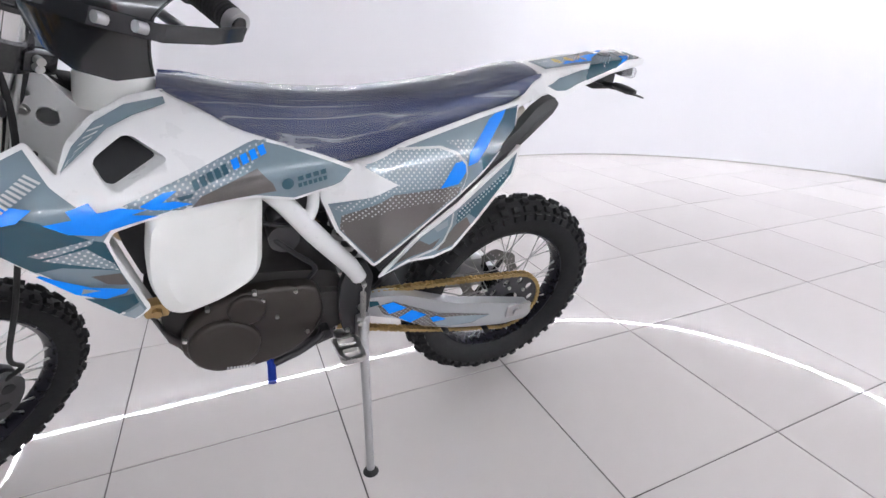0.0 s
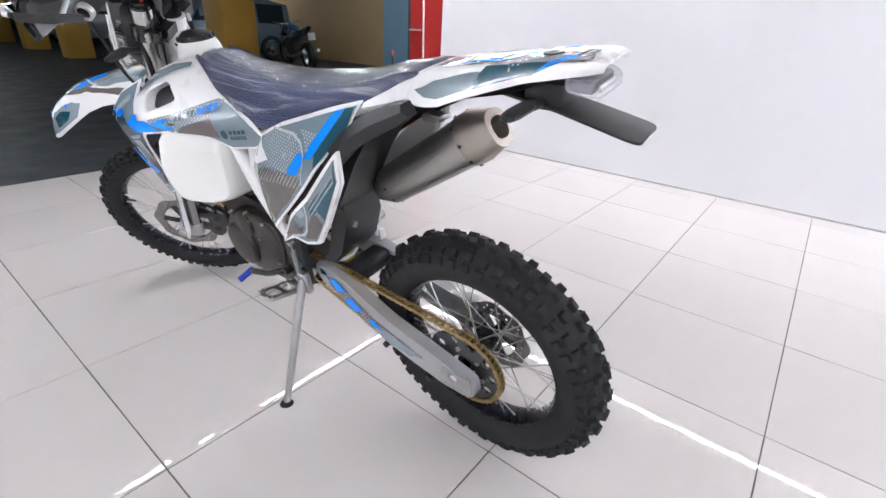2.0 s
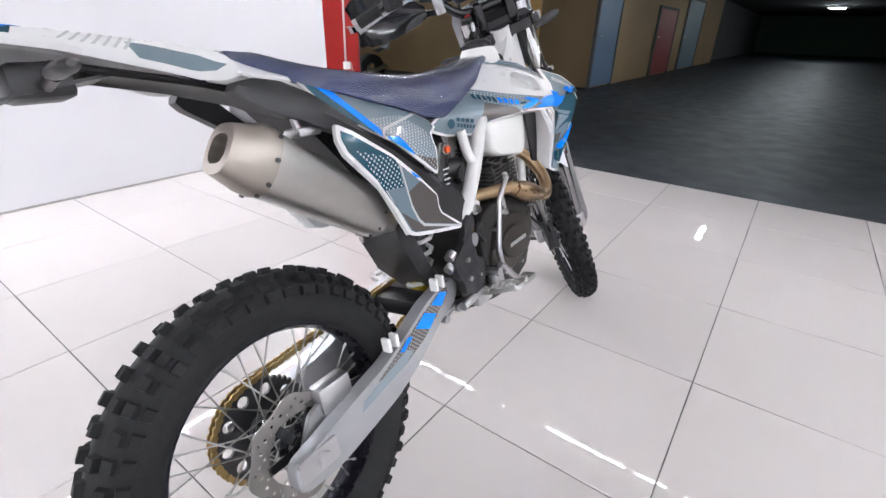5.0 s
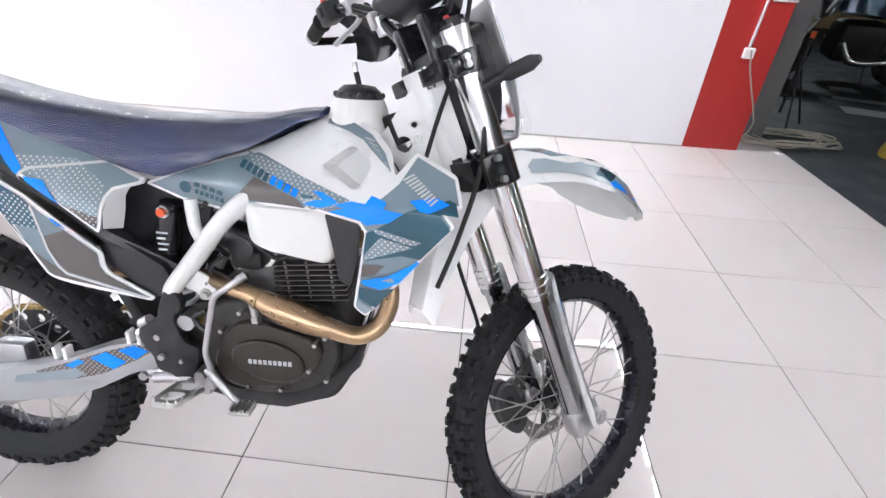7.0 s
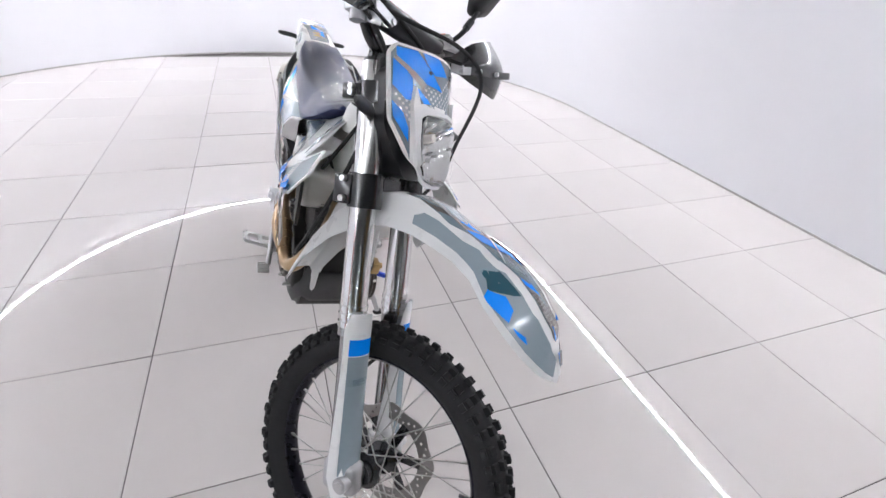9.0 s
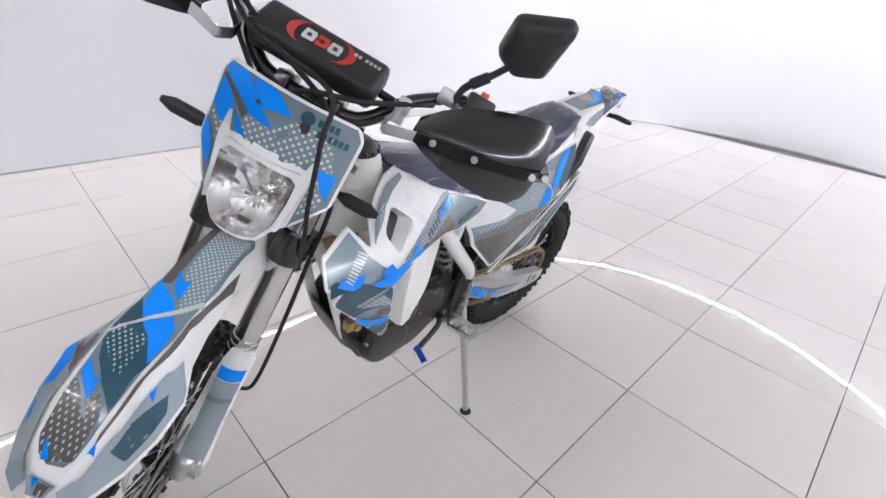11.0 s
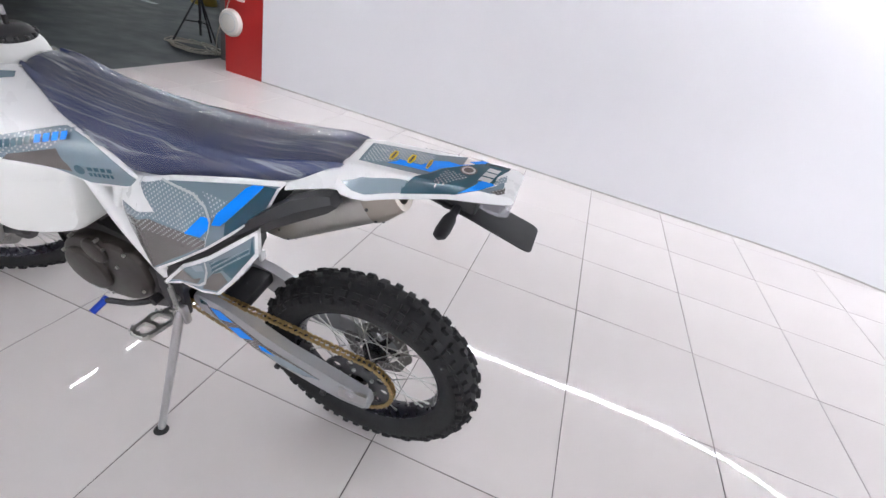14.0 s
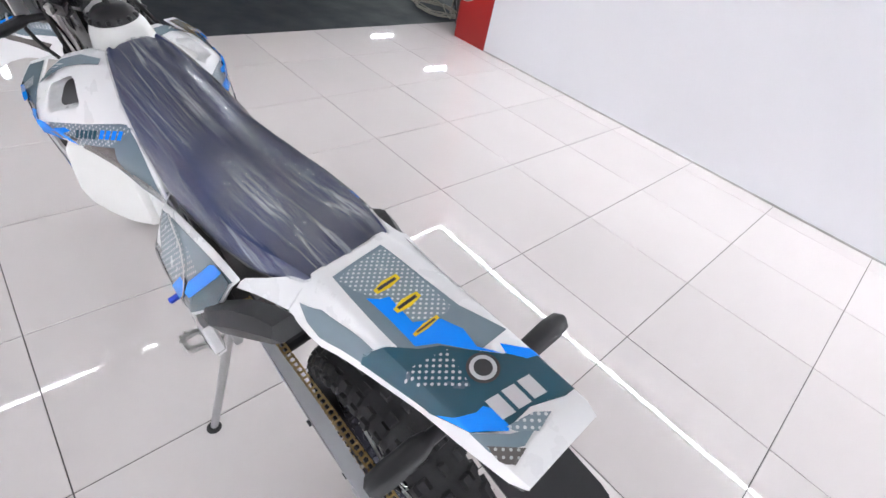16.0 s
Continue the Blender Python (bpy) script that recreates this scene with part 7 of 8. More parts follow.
mask_fn = lambda k: (lambda v, w: Vector((mask_u(v, w) + k, v, w)))
bm = sheet([rounded(MASK, 0.012, 3), rounded(GLASS, 0.012, 3)], mask_fn(0), 0.025, (-0.004, 0, 0))
MK = part("headlight_mask", bm, M_WHITE, BIKE, "white headlight mask with blue, slate and dotted stickers", m=STEER, sharp=60)
up_area = inset(MASK[:4] + [(0.086, 0.066), (0.075, 0.05), (0.080, 0.160), (0.062, 0.160), (-0.062, 0.160), (-0.080, 0.160), (-0.075, 0.05), (-0.086, 0.066), (-0.124, 0.128), (-0.130, 0.252)], 0.005)
for i, (pts, mm) in enumerate(((up_area, M_SLATE),
                               ([(-0.056, 0.205), (-0.004, 0.204), (0.021, 0.233), (0.085, 0.239), (0.108, 0.177), (0.064, 0.181), (0.050, 0.164), (-0.036, 0.167), (-0.052, 0.172)], M_DOTS_FRONT), ([(-0.118, 0.185), (-0.082, 0.167), (-0.084, 0.130), (-0.098, 0.151), (-0.116, 0.170)], M_DOTS_FRONT), ([(0.083, 0.140), (0.088, 0.166), (0.113, 0.129), (0.095, 0.090), (0.084, 0.090)], M_DOTS_FRONT),
                               ([(-0.118, 0.247), (-0.073, 0.224), (-0.050, 0.209), (-0.058, 0.196), (-0.080, 0.214), (-0.120, 0.240)], M_TAUPE),
                               ([(-0.122, 0.241), (-0.094, 0.224), (-0.083, 0.213), (-0.078, 0.172), (-0.095, 0.171), (-0.121, 0.193)], M_BLUE), ([(-0.118, 0.263), (-0.075, 0.266), (-0.001, 0.204), (-0.050, 0.209), (-0.073, 0.224), (-0.116, 0.247)], M_BLUE), ([(-0.064, 0.266), (-0.019, 0.266), (0.018, 0.239), (-0.030, 0.230), (-0.053, 0.249)], M_BLUE),
                               ([(-0.079, 0.204), (-0.038, 0.173), (-0.056, 0.170), (-0.068, 0.185)], M_BLUE), ([(-0.122, 0.165), (-0.100, 0.145), (-0.088, 0.118), (-0.086, 0.092), (-0.098, 0.107), (-0.119, 0.135)], M_BLUE), ([(0.082, 0.179), (0.116, 0.177), (0.116, 0.129), (0.101, 0.143)], M_BLUE))):
    part("sticker", sheet([pts], mask_fn(0.0008 + 0.0003 * i), 0.03), mm, MK)
part("badge", sheet([circle(0.040, 0.250, 0.011, 18)], mask_fn(0.0035), 0.05), M_TEAL, MK)
for w0, v0, n in ((0.250, 0.056, 4), (0.232, 0.060, 6)):
    for k in range(n):
        part("printed_bar", sheet([[(v0 + k * 0.009, w0 - 0.005), (v0 + 0.007 + k * 0.009, w0 - 0.005), (v0 + 0.007 + k * 0.009, w0 + 0.007), (v0 + k * 0.009, w0 + 0.007)]], mask_fn(0.0035), 0.2), M_TEAL, MK)
for s in (1, -1):      # white brow fins beside the lamp
    part("brow_fin", sheet([rounded([(s * 0.060, 0.050), (s * 0.066, 0.10), (s * 0.066, 0.158), (s * 0.080, 0.202), (s * 0.085, 0.160), (s * 0.076, 0.10), (s * 0.068, 0.045)], 0.006, 2)], mask_fn(0.010), 0.03, (-0.010, 0, 0)), M_WHITE, MK)
part("brow", sheet([rounded([(-0.070, 0.130), (-0.066, 0.1595), (0.066, 0.1595), (0.070, 0.130), (0.064, 0.142), (0.056, 0.149), (0.0, 0.153), (-0.056, 0.149), (-0.064, 0.142)], 0.003, 2)], mask_fn(0.009), 0.03, (-0.009, 0, 0)), M_WHITE, MK)
bm = sheet([rounded(GLASS, 0.012, 3)], lambda v, w: Vector((mask_u(v, w) + 0.010 - 1.5 * v * v, v, w)), 0.02, (-0.003, 0, 0))
HL = part("headlight", bm, M_LENS, BIKE, "clear multi-facet headlight", m=STEER)
HL.visible_shadow = False
bm = bmesh.new()
secs = []
random.seed(5)
for k, d in ((1.0, -0.004), (0.90, -0.018), (0.78, -0.032), (0.64, -0.043), (0.48, -0.051), (0.32, -0.057), (0.16, -0.060)):
    secs.append([Vector((mask_u(0, 0.07) + d - 0.5 * (v * k) ** 2 + (random.uniform(-0.0032, 0.0032) if w > 0.088 else random.uniform(-0.0014, 0.0014)), v * k, 0.068 + (w - 0.068) * k)) for v, w in rounded(GLASS, 0.012, 3)])
secs.append([Vector((mask_u(0, 0.07) - 0.0605, 0.0005 * math.cos(k), 0.068 + 0.0005 * math.sin(k))) for k in range(len(secs[0]))])
add_loft(bm, secs, closed=True, caps=False)
part("reflector", bm, M_REFL, HL, "silver reflector with a faceted upper half", sharp=1)
bm = bmesh.new()
add_cyl(bm, (mask_u(0, 0.07) - 0.056, 0, 0.108), (mask_u(0, 0.07) - 0.018, 0, 0.112), 0.011, 0.009, segs=18)
add_cyl(bm, (mask_u(0, 0.07) - 0.054, 0.0, 0.066), (mask_u(0, 0.07) - 0.040, 0.0, 0.066), 0.006, segs=12)
part("bulb", bm, mat("pearl_bulb", (0.75, 0.70, 0.64), 0.15, var=0), HL)
bm = bmesh.new()
secs = []
for u_, k in ((0.03, 0.9), (0.104, 1.0)):
    secs.append([Vector((u_ - 0.5 * v * v, v * k * 0.85, 0.09 + (w - 0.09) * k * 0.82)) for v, w in rounded(MASK, 0.02, 3)])
add_loft(bm, secs, closed=True)
part("lamp_housing", bm, M_BLACK, BIKE, "black lamp housing", m=STEER)
# clear guard film that hangs round the mask edge
bm = sheet([rounded([(-0.050, -0.03), (0.050, -0.03), (0.082, 0.02), (0.078, 0.10), (0.030, 0.128), (-0.050, 0.130), (-0.085, 0.10), (-0.085, 0.02)], 0.02, 3)], lambda v, w: Vector((mask_u(v, w) + 0.016 + 0.004 * math.sin(v * 90 + w * 60), v, w)), 0.02)
part("mask_film", bm, M_LENS, BIKE, "loose clear film over the headlight", m=STEER, sharp=180)
for s in (1, -1):
    bm = bmesh.new()
    add_cyl(bm, (0.06, s * 0.10, 0.135), (0.085, s * 0.135, 0.140), 0.0075, segs=10)
    secs = []
    for t, r, h in ((0, 0.008, 0.007), (0.2, 0.014, 0.009), (0.75, 0.014, 0.008), (1.0, 0.006, 0.004)):
        c = Vector((0.085, s * 0.130, 0.140)).lerp(Vector((0.105, s * 0.208, 0.146)), t)
        secs.append([c + Vector((h * math.cos(k * math.pi / 5), 0, r * math.sin(k * math.pi / 5))) for k in range(10)])
    add_loft(bm, secs, closed=True)
    part("front_indicator", bm, M_BLACK, BIKE, "slim black indicator", m=STEER)
bm = bmesh.new()
add_box(bm, (-0.02, -0.05, 0.222), (0.055, 0.05, 0.252), 0.010)
INS = part("instrument", bm, M_BLACK, BIKE, "small black digital instrument", m=STEER @ pose(0.045, 0, 0.01, 0, 14, 0))
bm = bmesh.new()
add_box(bm, (-0.012, -0.036, 0.2525), (0.045, 0.036, 0.2540))
part("screen", bm, mat("dark_lcd", (0.02, 0.05, 0.12), 0.15), INS, "dark blue display")
# cables
for pts, r in (([(-0.02, 0.20, 0.35), (0.045, 0.10, 0.30), (0.060, -0.02, 0.25), (0.05, -0.09, 0.12), (0.0, -0.10, 0.0), (-0.08, -0.08, -0.10), (-0.16, -0.06, -0.18)], 0.005), ([(-0.03, -0.21, 0.35), (0.06, -0.10, 0.31), (0.118, 0.055, 0.295), (0.162, 0.085, 0.225), (0.148, 0.100, 0.10), (0.110, 0.112, 0.02), (0.03, 0.10, -0.06), (-0.05, 0.06, -0.12)], 0.0045), ([(-0.05, -0.23, 0.355), (0.02, -0.15, 0.30), (0.03, -0.06, 0.20), (-0.03, -0.05, 0.10), (-0.10, -0.05, 0.02)], 0.0045), ([(0.0, 0.06, 0.15), (-0.06, 0.07, 0.12), (-0.09, 0.05, 0.05), (-0.06, 0.05, -0.05)], 0.006)):
    bm = bmesh.new()
    add_tube(bm, [Vector((u_ + 0.055 * min(1, max(0, (w - 0.08) / 0.16)), v, w + 0.012)) for u_, v, w in pts], r, 8)
    part("cable", bm, M_GRIP, BIKE, "black control cable", m=STEER)
bm = bmesh.new()
add_box(bm, (-0.08, 0.03, 0.09), (-0.04, 0.075, 0.15), 0.006)
part("cable_joint", bm, M_GRIP, BIKE, m=STEER)

# front fender
FEND = [(-0.195, -0.205, 0.050, -0.235), (-0.13, -0.120, 0.058, -0.165), (-0.06, -0.055, 0.060, -0.115), (0.02, -0.012, 0.060, -0.080), (0.09, -0.003, 0.060, -0.073), (0.15, -0.009, 0.056, -0.086), (0.20, -0.027, 0.058, -0.105), (0.25, -0.061, 0.061, -0.127), (0.295, -0.088, 0.070, -0.157), (0.335, -0.110, 0.094, -0.196), (0.375, -0.141, 0.090, -0.240), (0.41, -0.178, 0.077, -0.280), (0.445, -0.232, 0.054, -0.315), (0.465, -0.322, 0.014, -0.334)]


def fender_point(t, q):
    """t along the spine from 0 to 1, q across from -1 to 1."""
    i = min(len(FEND) - 2, int(t * (len(FEND) - 1)))
    f_ = t * (len(FEND) - 1) - i
    a, b = FEND[i], FEND[i + 1]
    u_, top, hw, low = [p * (1 - f_) + r * f_ for p, r in zip(a, b)]
    du, dw = b[0] - a[0], b[1] - a[1]
    L = math.hypot(du, dw)
    nu, nw = -dw / L, du / L
    y_ = abs(q) * hw      # a raised middle with a small step, then steep flanks
    r_ = min(0.042, 0.6 * hw)
    if y_ < r_:
        z_ = top - 1.8 * y_ * y_
    else:
        k = (y_ - r_) / (hw - r_)
        k = 0.07 * min(1, k / 0.12) + 0.93 * k
        z_ = (top - 1.8 * r_ * r_) * (1 - k) + low * k
    return Vector((u_, hw * q, z_)), Vector((nu, 0, nw))


def fend_fn(k):
    def fn(t, q):
        p, n_ = fender_point(min(1, max(0, t)), q)
        return p + n_ * k
    return fn


bm = sheet([[(0, -1), (0, 1), (1, 1), (1, -1)]], fend_fn(0), 0.0385, 0)
b2 = sheet([[(0, -1), (0, 1), (1, 1), (1, -1)]], fend_fn(-0.004), 0.0385, 0)
me = bpy.data.meshes.new("tmp")
b2.to_mesh(me)
b2.free()
bm.from_mesh(me)
bpy.data.meshes.remove(me)
FEN = part("front_fender", bm, M_WHITE, BIKE, "white front fender with slate, teal and blue stickers", m=STEER, sharp=60)
FEND_GRAPHICS = [
    (M_SLATE, [(0.34, -0.60), (0.34, 0.66), (0.50, 0.68), (0.575, 0.60), (0.645, 0.48), (0.70, 0.38), (0.76, 0.34), (0.855, 0.37), (0.905, 0.44), (0.93, 0.46), (0.943, 0.34), (0.947, -0.14), (0.938, -0.44), (0.915, -0.54), (0.86, -0.48), (0.775, -0.42), (0.70, -0.46), (0.62, -0.56), (0.495, -0.66)]),
    (M_DOTS_TOP, [(0.36, -0.42), (0.36, 0.62), (0.575, 0.56), (0.615, 0.30), (0.515, -0.22)]),
    (M_TAUPE, [(0.34, -0.60), (0.36, -0.38), (0.555, -0.32), (0.56, -0.54), (0.455, -0.64)]),
    (M_TEAL, [(0.61, -0.54), (0.67, -0.08), (0.705, 0.16), (0.74, 0.36), (0.775, 0.30), (0.855, 0.36), (0.815, -0.02), (0.77, -0.30), (0.735, -0.42), (0.68, -0.44)]),
    (M_DOTK_TOP, [(0.685, -0.42), (0.69, -0.24), (0.70, -0.04), (0.755, -0.04), (0.795, 0.02), (0.765, -0.16), (0.735, -0.38)]),
    (M_DOTK_TOP, [(0.69, -0.04), (0.70, 0.10), (0.785, 0.10), (0.78, 0.02)]),
    (M_BLUE, [(0.555, -0.58), (0.59, 0.04), (0.65, 0.38), (0.745, 0.33), (0.695, 0.08), (0.675, -0.10), (0.615, -0.46)]),
    (M_BLUE, [(0.52, -0.38), (0.525, -0.26), (0.54, -0.16), (0.53, 0.06), (0.585, 0.10), (0.565, -0.16)]),
    (M_BLUE, [(0.775, -0.40), (0.81, -0.16), (0.80, -0.08), (0.825, -0.08), (0.85, -0.04), (0.84, -0.18), (0.80, -0.42)]),
    (M_DOTT_TOP, [(0.815, -0.44), (0.85, -0.10), (0.83, 0.06), (0.86, 0.26), (0.915, 0.40), (0.932, 0.42), (0.943, -0.14), (0.935, -0.42), (0.91, -0.52)]),
    (M_SLATE_L, [(0.815, -0.40), (0.815, -0.34), (0.865, 0.04), (0.875, 0.10), (0.87, -0.02)]),
    (M_BLUE, [(0.915, -0.34), (0.94, -0.12), (0.943, -0.34)]),
    (M_LGREY, [(0.722, -0.46), (0.71, -0.44), (0.64, -0.08), (0.55, 0.66), (0.562, 0.70), (0.653, -0.06)]),
    (M_SLATE_L, [(0.655, 0.74), (0.67, 0.97), (0.80, 0.97), (0.905, 0.96), (0.965, 0.94), (0.965, 0.66), (0.925, 0.74), (0.875, 0.66), (0.785, 0.58), (0.71, 0.60)]),
    (M_TEAL, [(0.72, 0.76), (0.735, 0.88), (0.805, 0.90), (0.84, 0.90), (0.87, 0.74), (0.82, 0.66), (0.775, 0.68)]),
    (M_TAUPE, [(0.40, 0.80), (0.43, 0.93), (0.58, 0.72), (0.69, 0.50), (0.77, 0.45), (0.87, 0.54), (0.905, 0.60), (0.885, 0.50), (0.785, 0.40), (0.69, 0.44), (0.60, 0.60), (0.50, 0.74)]),
    (M_BLUE, [(0.74, 0.60), (0.76, 0.68), (0.765, 0.58)]),
    (M_BLUE, [(0.895, 0.56), (0.915, 0.58), (0.90, 0.66)]),
    (M_SLATE_L, [(0.41, -0.74), (0.50, -0.74), (0.55, -0.74), (0.64, -0.64), (0.725, -0.52), (0.795, -0.56), (0.85, -0.64), (0.90, -0.68), (0.94, -0.70), (0.965, -0.64), (0.965, -0.95), (0.89, -0.97), (0.80, -0.96), (0.68, -0.96), (0.585, -0.92), (0.475, -0.92), (0.38, -0.92), (0.38, -0.82)]),
    (M_TEAL, [(0.63, -0.84), (0.705, -0.56), (0.75, -0.56), (0.795, -0.58), (0.745, -0.70), (0.685, -0.86), (0.67, -0.80)]),
    (M_BLUE, [(0.66, -0.92), (0.745, -0.72), (0.78, -0.76), (0.775, -0.90), (0.70, -0.97), (0.68, -0.97), (0.685, -0.86)]),
    (M_BLUE, [(0.79, -0.90), (0.84, -0.86), (0.85, -0.90), (0.815, -0.92)]),
    (M_SLATE_L, [(0.963, -0.55), (0.963, 0.55), (0.985, 0.5), (0.985, -0.5)]),
    (M_DOTT_TOP, [(0.966, -0.10), (0.966, 0.40), (0.982, 0.35), (0.982, -0.10)]),
    (M_BLUE, [(0.962, -0.40), (0.962, -0.10), (0.978, -0.25)]),
]
for i, (mm, pts) in enumerate(FEND_GRAPHICS):
    part("sticker", sheet([pts], fend_fn(0.0008 + 0.0002 * i), 0.0385), mm, FEN)

# ---- the parking garage beyond the opening ----
bm = bmesh.new()
add_box(bm, (X_EDGE, -32, -0.12), (46, 32, -0.006))
tagged(finish(bm, "ground", M_ASPHALT, smooth=False), "dark worn garage floor with a dull sheen", "floor", kind="structure")
bm = bmesh.new()
add_box(bm, (X_EDGE, -32, 2.55), (46, 32, 2.7))
tagged(finish(bm, "garage_ceiling", M_DCEIL, smooth=False), "dark concrete garage ceiling", "ceiling", kind="structure")


def slab(name, lo, hi, material, label, category="wall", kind="structure"):
    bm = bmesh.new()
    add_box(bm, lo, hi, 0.004, 1)
    return tagged(finish(bm, name, material), label, category, kind=kind)


slab("wall_garage_corner", (9.25, 2.95, 0), (9.5, 12, 2.55), M_YWALL, "ochre painted garage wall, scuffed and darker towards the floor")
slab("wall_garage_side", (9.51, 2.95, 0), (24, 3.2, 2.55), M_YWALL, "ochre painted garage wall")
slab("wall_garage_north", (2.7, 12.01, 0), (9.5, 12.2, 2.55), M_YWALL, "ochre painted garage wall")
slab("wall_garage_south", (3.0, -9.7, 0), (15, -9.5, 2.55), M_YWALL, "ochre painted garage wall")
slab("wall_garage_far", (45, -32, 0), (45.2, 32, 2.55), mat("far_green_wall", (0.05, 0.09, 0.06), 0.8, var=0.3, scale=0.5), "dim greenish far garage wall")
slab("wall_garage_return", (X_EDGE - 0.35, CY + CR + 0.31, 0), (X_EDGE - 0.05, 12, 2.55), M_DCEIL, "grey concrete wall beside the showroom")
slab("wall_garage_return_south", (X_EDGE - 0.35, -9.5, 0), (X_EDGE - 0.05, CY - CR - 0.31, 2.55), M_DCEIL, "grey concrete wall beside the showroom")
slab("wall_garage_closing_north", (24, 3.2, 0), (45, 3.4, 2.55), M_DCEIL, "dim concrete garage wall")
slab("wall_garage_closing_south", (15.1, -31.9, 0), (45, -31.7, 2.55), M_DCEIL, "dim concrete garage wall")
slab("wall_lintel", (X_EDGE - 0.05, -4, CEIL), (X_EDGE + 0.05, 4, 2.55), M_DCEIL, "plain lintel over the opening")
# doors and cabinets set on the ochre walls
for x0, x1, nm, mm, lb, h in ((9.0, 10.3, "door_1", M_BDOOR, "closed blue metal door", 2.1), (13.6, 15.6, "door_2", mat("red_cabinet_paint", (0.25, 0.02, 0.02), 0.5), "dark red metal cabinet door", 1.7), (17.0, 19.6, "door_3", mat("pale_blue_door_paint", (0.16, 0.24, 0.30), 0.5), "closed pale blue metal door", 2.1)):
    bm = bmesh.new()
    add_box(bm, (x0, 2.90, 0.04), (x1, 2.945, h), 0.006, 1)
    d = tagged(finish(bm, nm, mm), lb, "door", kind="structure")
    bm = bmesh.new()
    for a, b in (((x0 - 0.06, 2.885, 0), (x0, 2.947, h + 0.06)), ((x1, 2.885, 0), (x1 + 0.06, 2.947, h + 0.06)), ((x0, 2.885, h), (x1, 2.947, h + 0.06))):
        add_box(bm, a, b)
    part("door_frame", bm, M_DCEIL, d)
    bm = bmesh.new()
    add_cyl(bm, (x0 + 0.12, 2.895, 1.0), (x0 + 0.12, 2.86, 1.0), 0.012, segs=10)
    add_cyl(bm, (x0 + 0.12, 2.865, 1.0), (x0 + 0.24, 2.865, 1.0), 0.010, segs=10)
    part("door_handle", bm, M_STEEL, d)
for x0, x1, mm in ((8.2, 9.4, mat("pale_blue_wall_panel", (0.16, 0.27, 0.38), 0.6)), (5.2, 6.6, M_BDOOR)):
    bm = bmesh.new()
    add_box(bm, (x0, -9.495, 0.0), (x1, -9.44, 2.2), 0.006, 1)
    tagged(finish(bm, "wall_panel", mm), "blue painted panel on the garage wall", "panel", kind="structure")


def column(x, y, label, sign=False, half=0.28):
    root = tagged(new("column"), label, "column", group="garage columns", kind="")
    root.matrix_basis = pose(x, y, -0.006)
    bm = bmesh.new()
    add_box(bm, (-half, -half, 0), (half, half, 2.55), 0.02, 2)
    part("shaft", bm, M_YCOL, root)
    if sign:
        bm = bmesh.new()
        add_plate(bm, [rounded([(-0.2, 1.25), (0.2, 1.25), (0.2, 1.75), (-0.2, 1.75)], 0.06)], -0.006, 0.006)
        p = part("sign_plate", bm, mat("sign_blue_grey", (0.4, 0.45, 0.52), 0.4), root, "pale rounded sign", m=pose(-0.29, 0, 0, 0, 0, 90))
        bm = bmesh.new()
        for z in (1.45, 1.55):
            add_box(bm, (-0.12, 0.0065, z), (0.12, 0.0075, z + 0.04))
        part("printed_bar", bm, M_BDOOR, p)
        bm = bmesh.new()
        add_plate(bm, [[(-0.16, 1.0), (0.16, 1.0), (0.16, 1.2), (-0.16, 1.2)]], -0.004, 0.004)
        q = part("sign_plate", bm, M_ORANGE, root, "orange sign with a white arrow", m=pose(-0.287, 0, 0, 0, 0, 90))
        bm = bmesh.new()
        add_plate(bm, [[(-0.1, 1.1), (-0.02, 1.17), (-0.02, 1.12), (0.1, 1.12), (0.1, 1.08), (-0.02, 1.08), (-0.02, 1.03)]], 0.0045, 0.006)
        part("arrow", bm, M_WHITE, q)


column(6.75, -3.45, "square yellow painted garage column")
column(10.4, -3.35, "square yellow column with pale and orange signs", True)
column(14.0, -3.3, "square yellow column with pale and orange signs", True)
column(17.6, -3.3, "square yellow painted garage column")
column(7.24, 3.60, "square yellow painted garage column", half=0.215)
column(21.5, -3.3, "square yellow painted garage column")


def dome(x, y):
    bm = bmesh.new()
    prof = [(0.001, 0.0), (0.20, 0.0), (0.20, 0.03), (0.185, 0.085), (0.145, 0.130), (0.085, 0.155), (0.001, 0.165)]
    add_lathe(bm, prof, 32, pose(0, 0, 0, 90, 0, 0))
    for v in bm.verts:
        v.co *= 1 + 0.05 * noise.noise(v.co * 9)
    ob = finish(bm, "bollard_dome", mat("yellow_dome_paint", (0.40, 0.28, 0.05), 0.6, var=0.45, scale=9, bump=0.3, bscale=40))
    ob.matrix_basis = pose(x, y, -0.008)
    return tagged(ob, "worn yellow concrete parking dome on the floor", "bollard", group="yellow parking domes")


dome(4.0, 3.10)
dome(5.75, 3.05)
dome(5.6, -6.2)


# floor markings
def marking(name, loops, label):
    bm = bmesh.new()
    for lp in loops:
        vs = [bm.verts.new((x, y, 0.0)) for x, y in lp]
        bm.faces.new(vs)
    ob = finish(bm, name, mat("worn_white_road_paint", (0.34, 0.35, 0.37), 0.7, var=0.4, scale=6), smooth=False)
    ob.location.z = -0.002
    return tagged(ob, label, "marking", kind="structure")


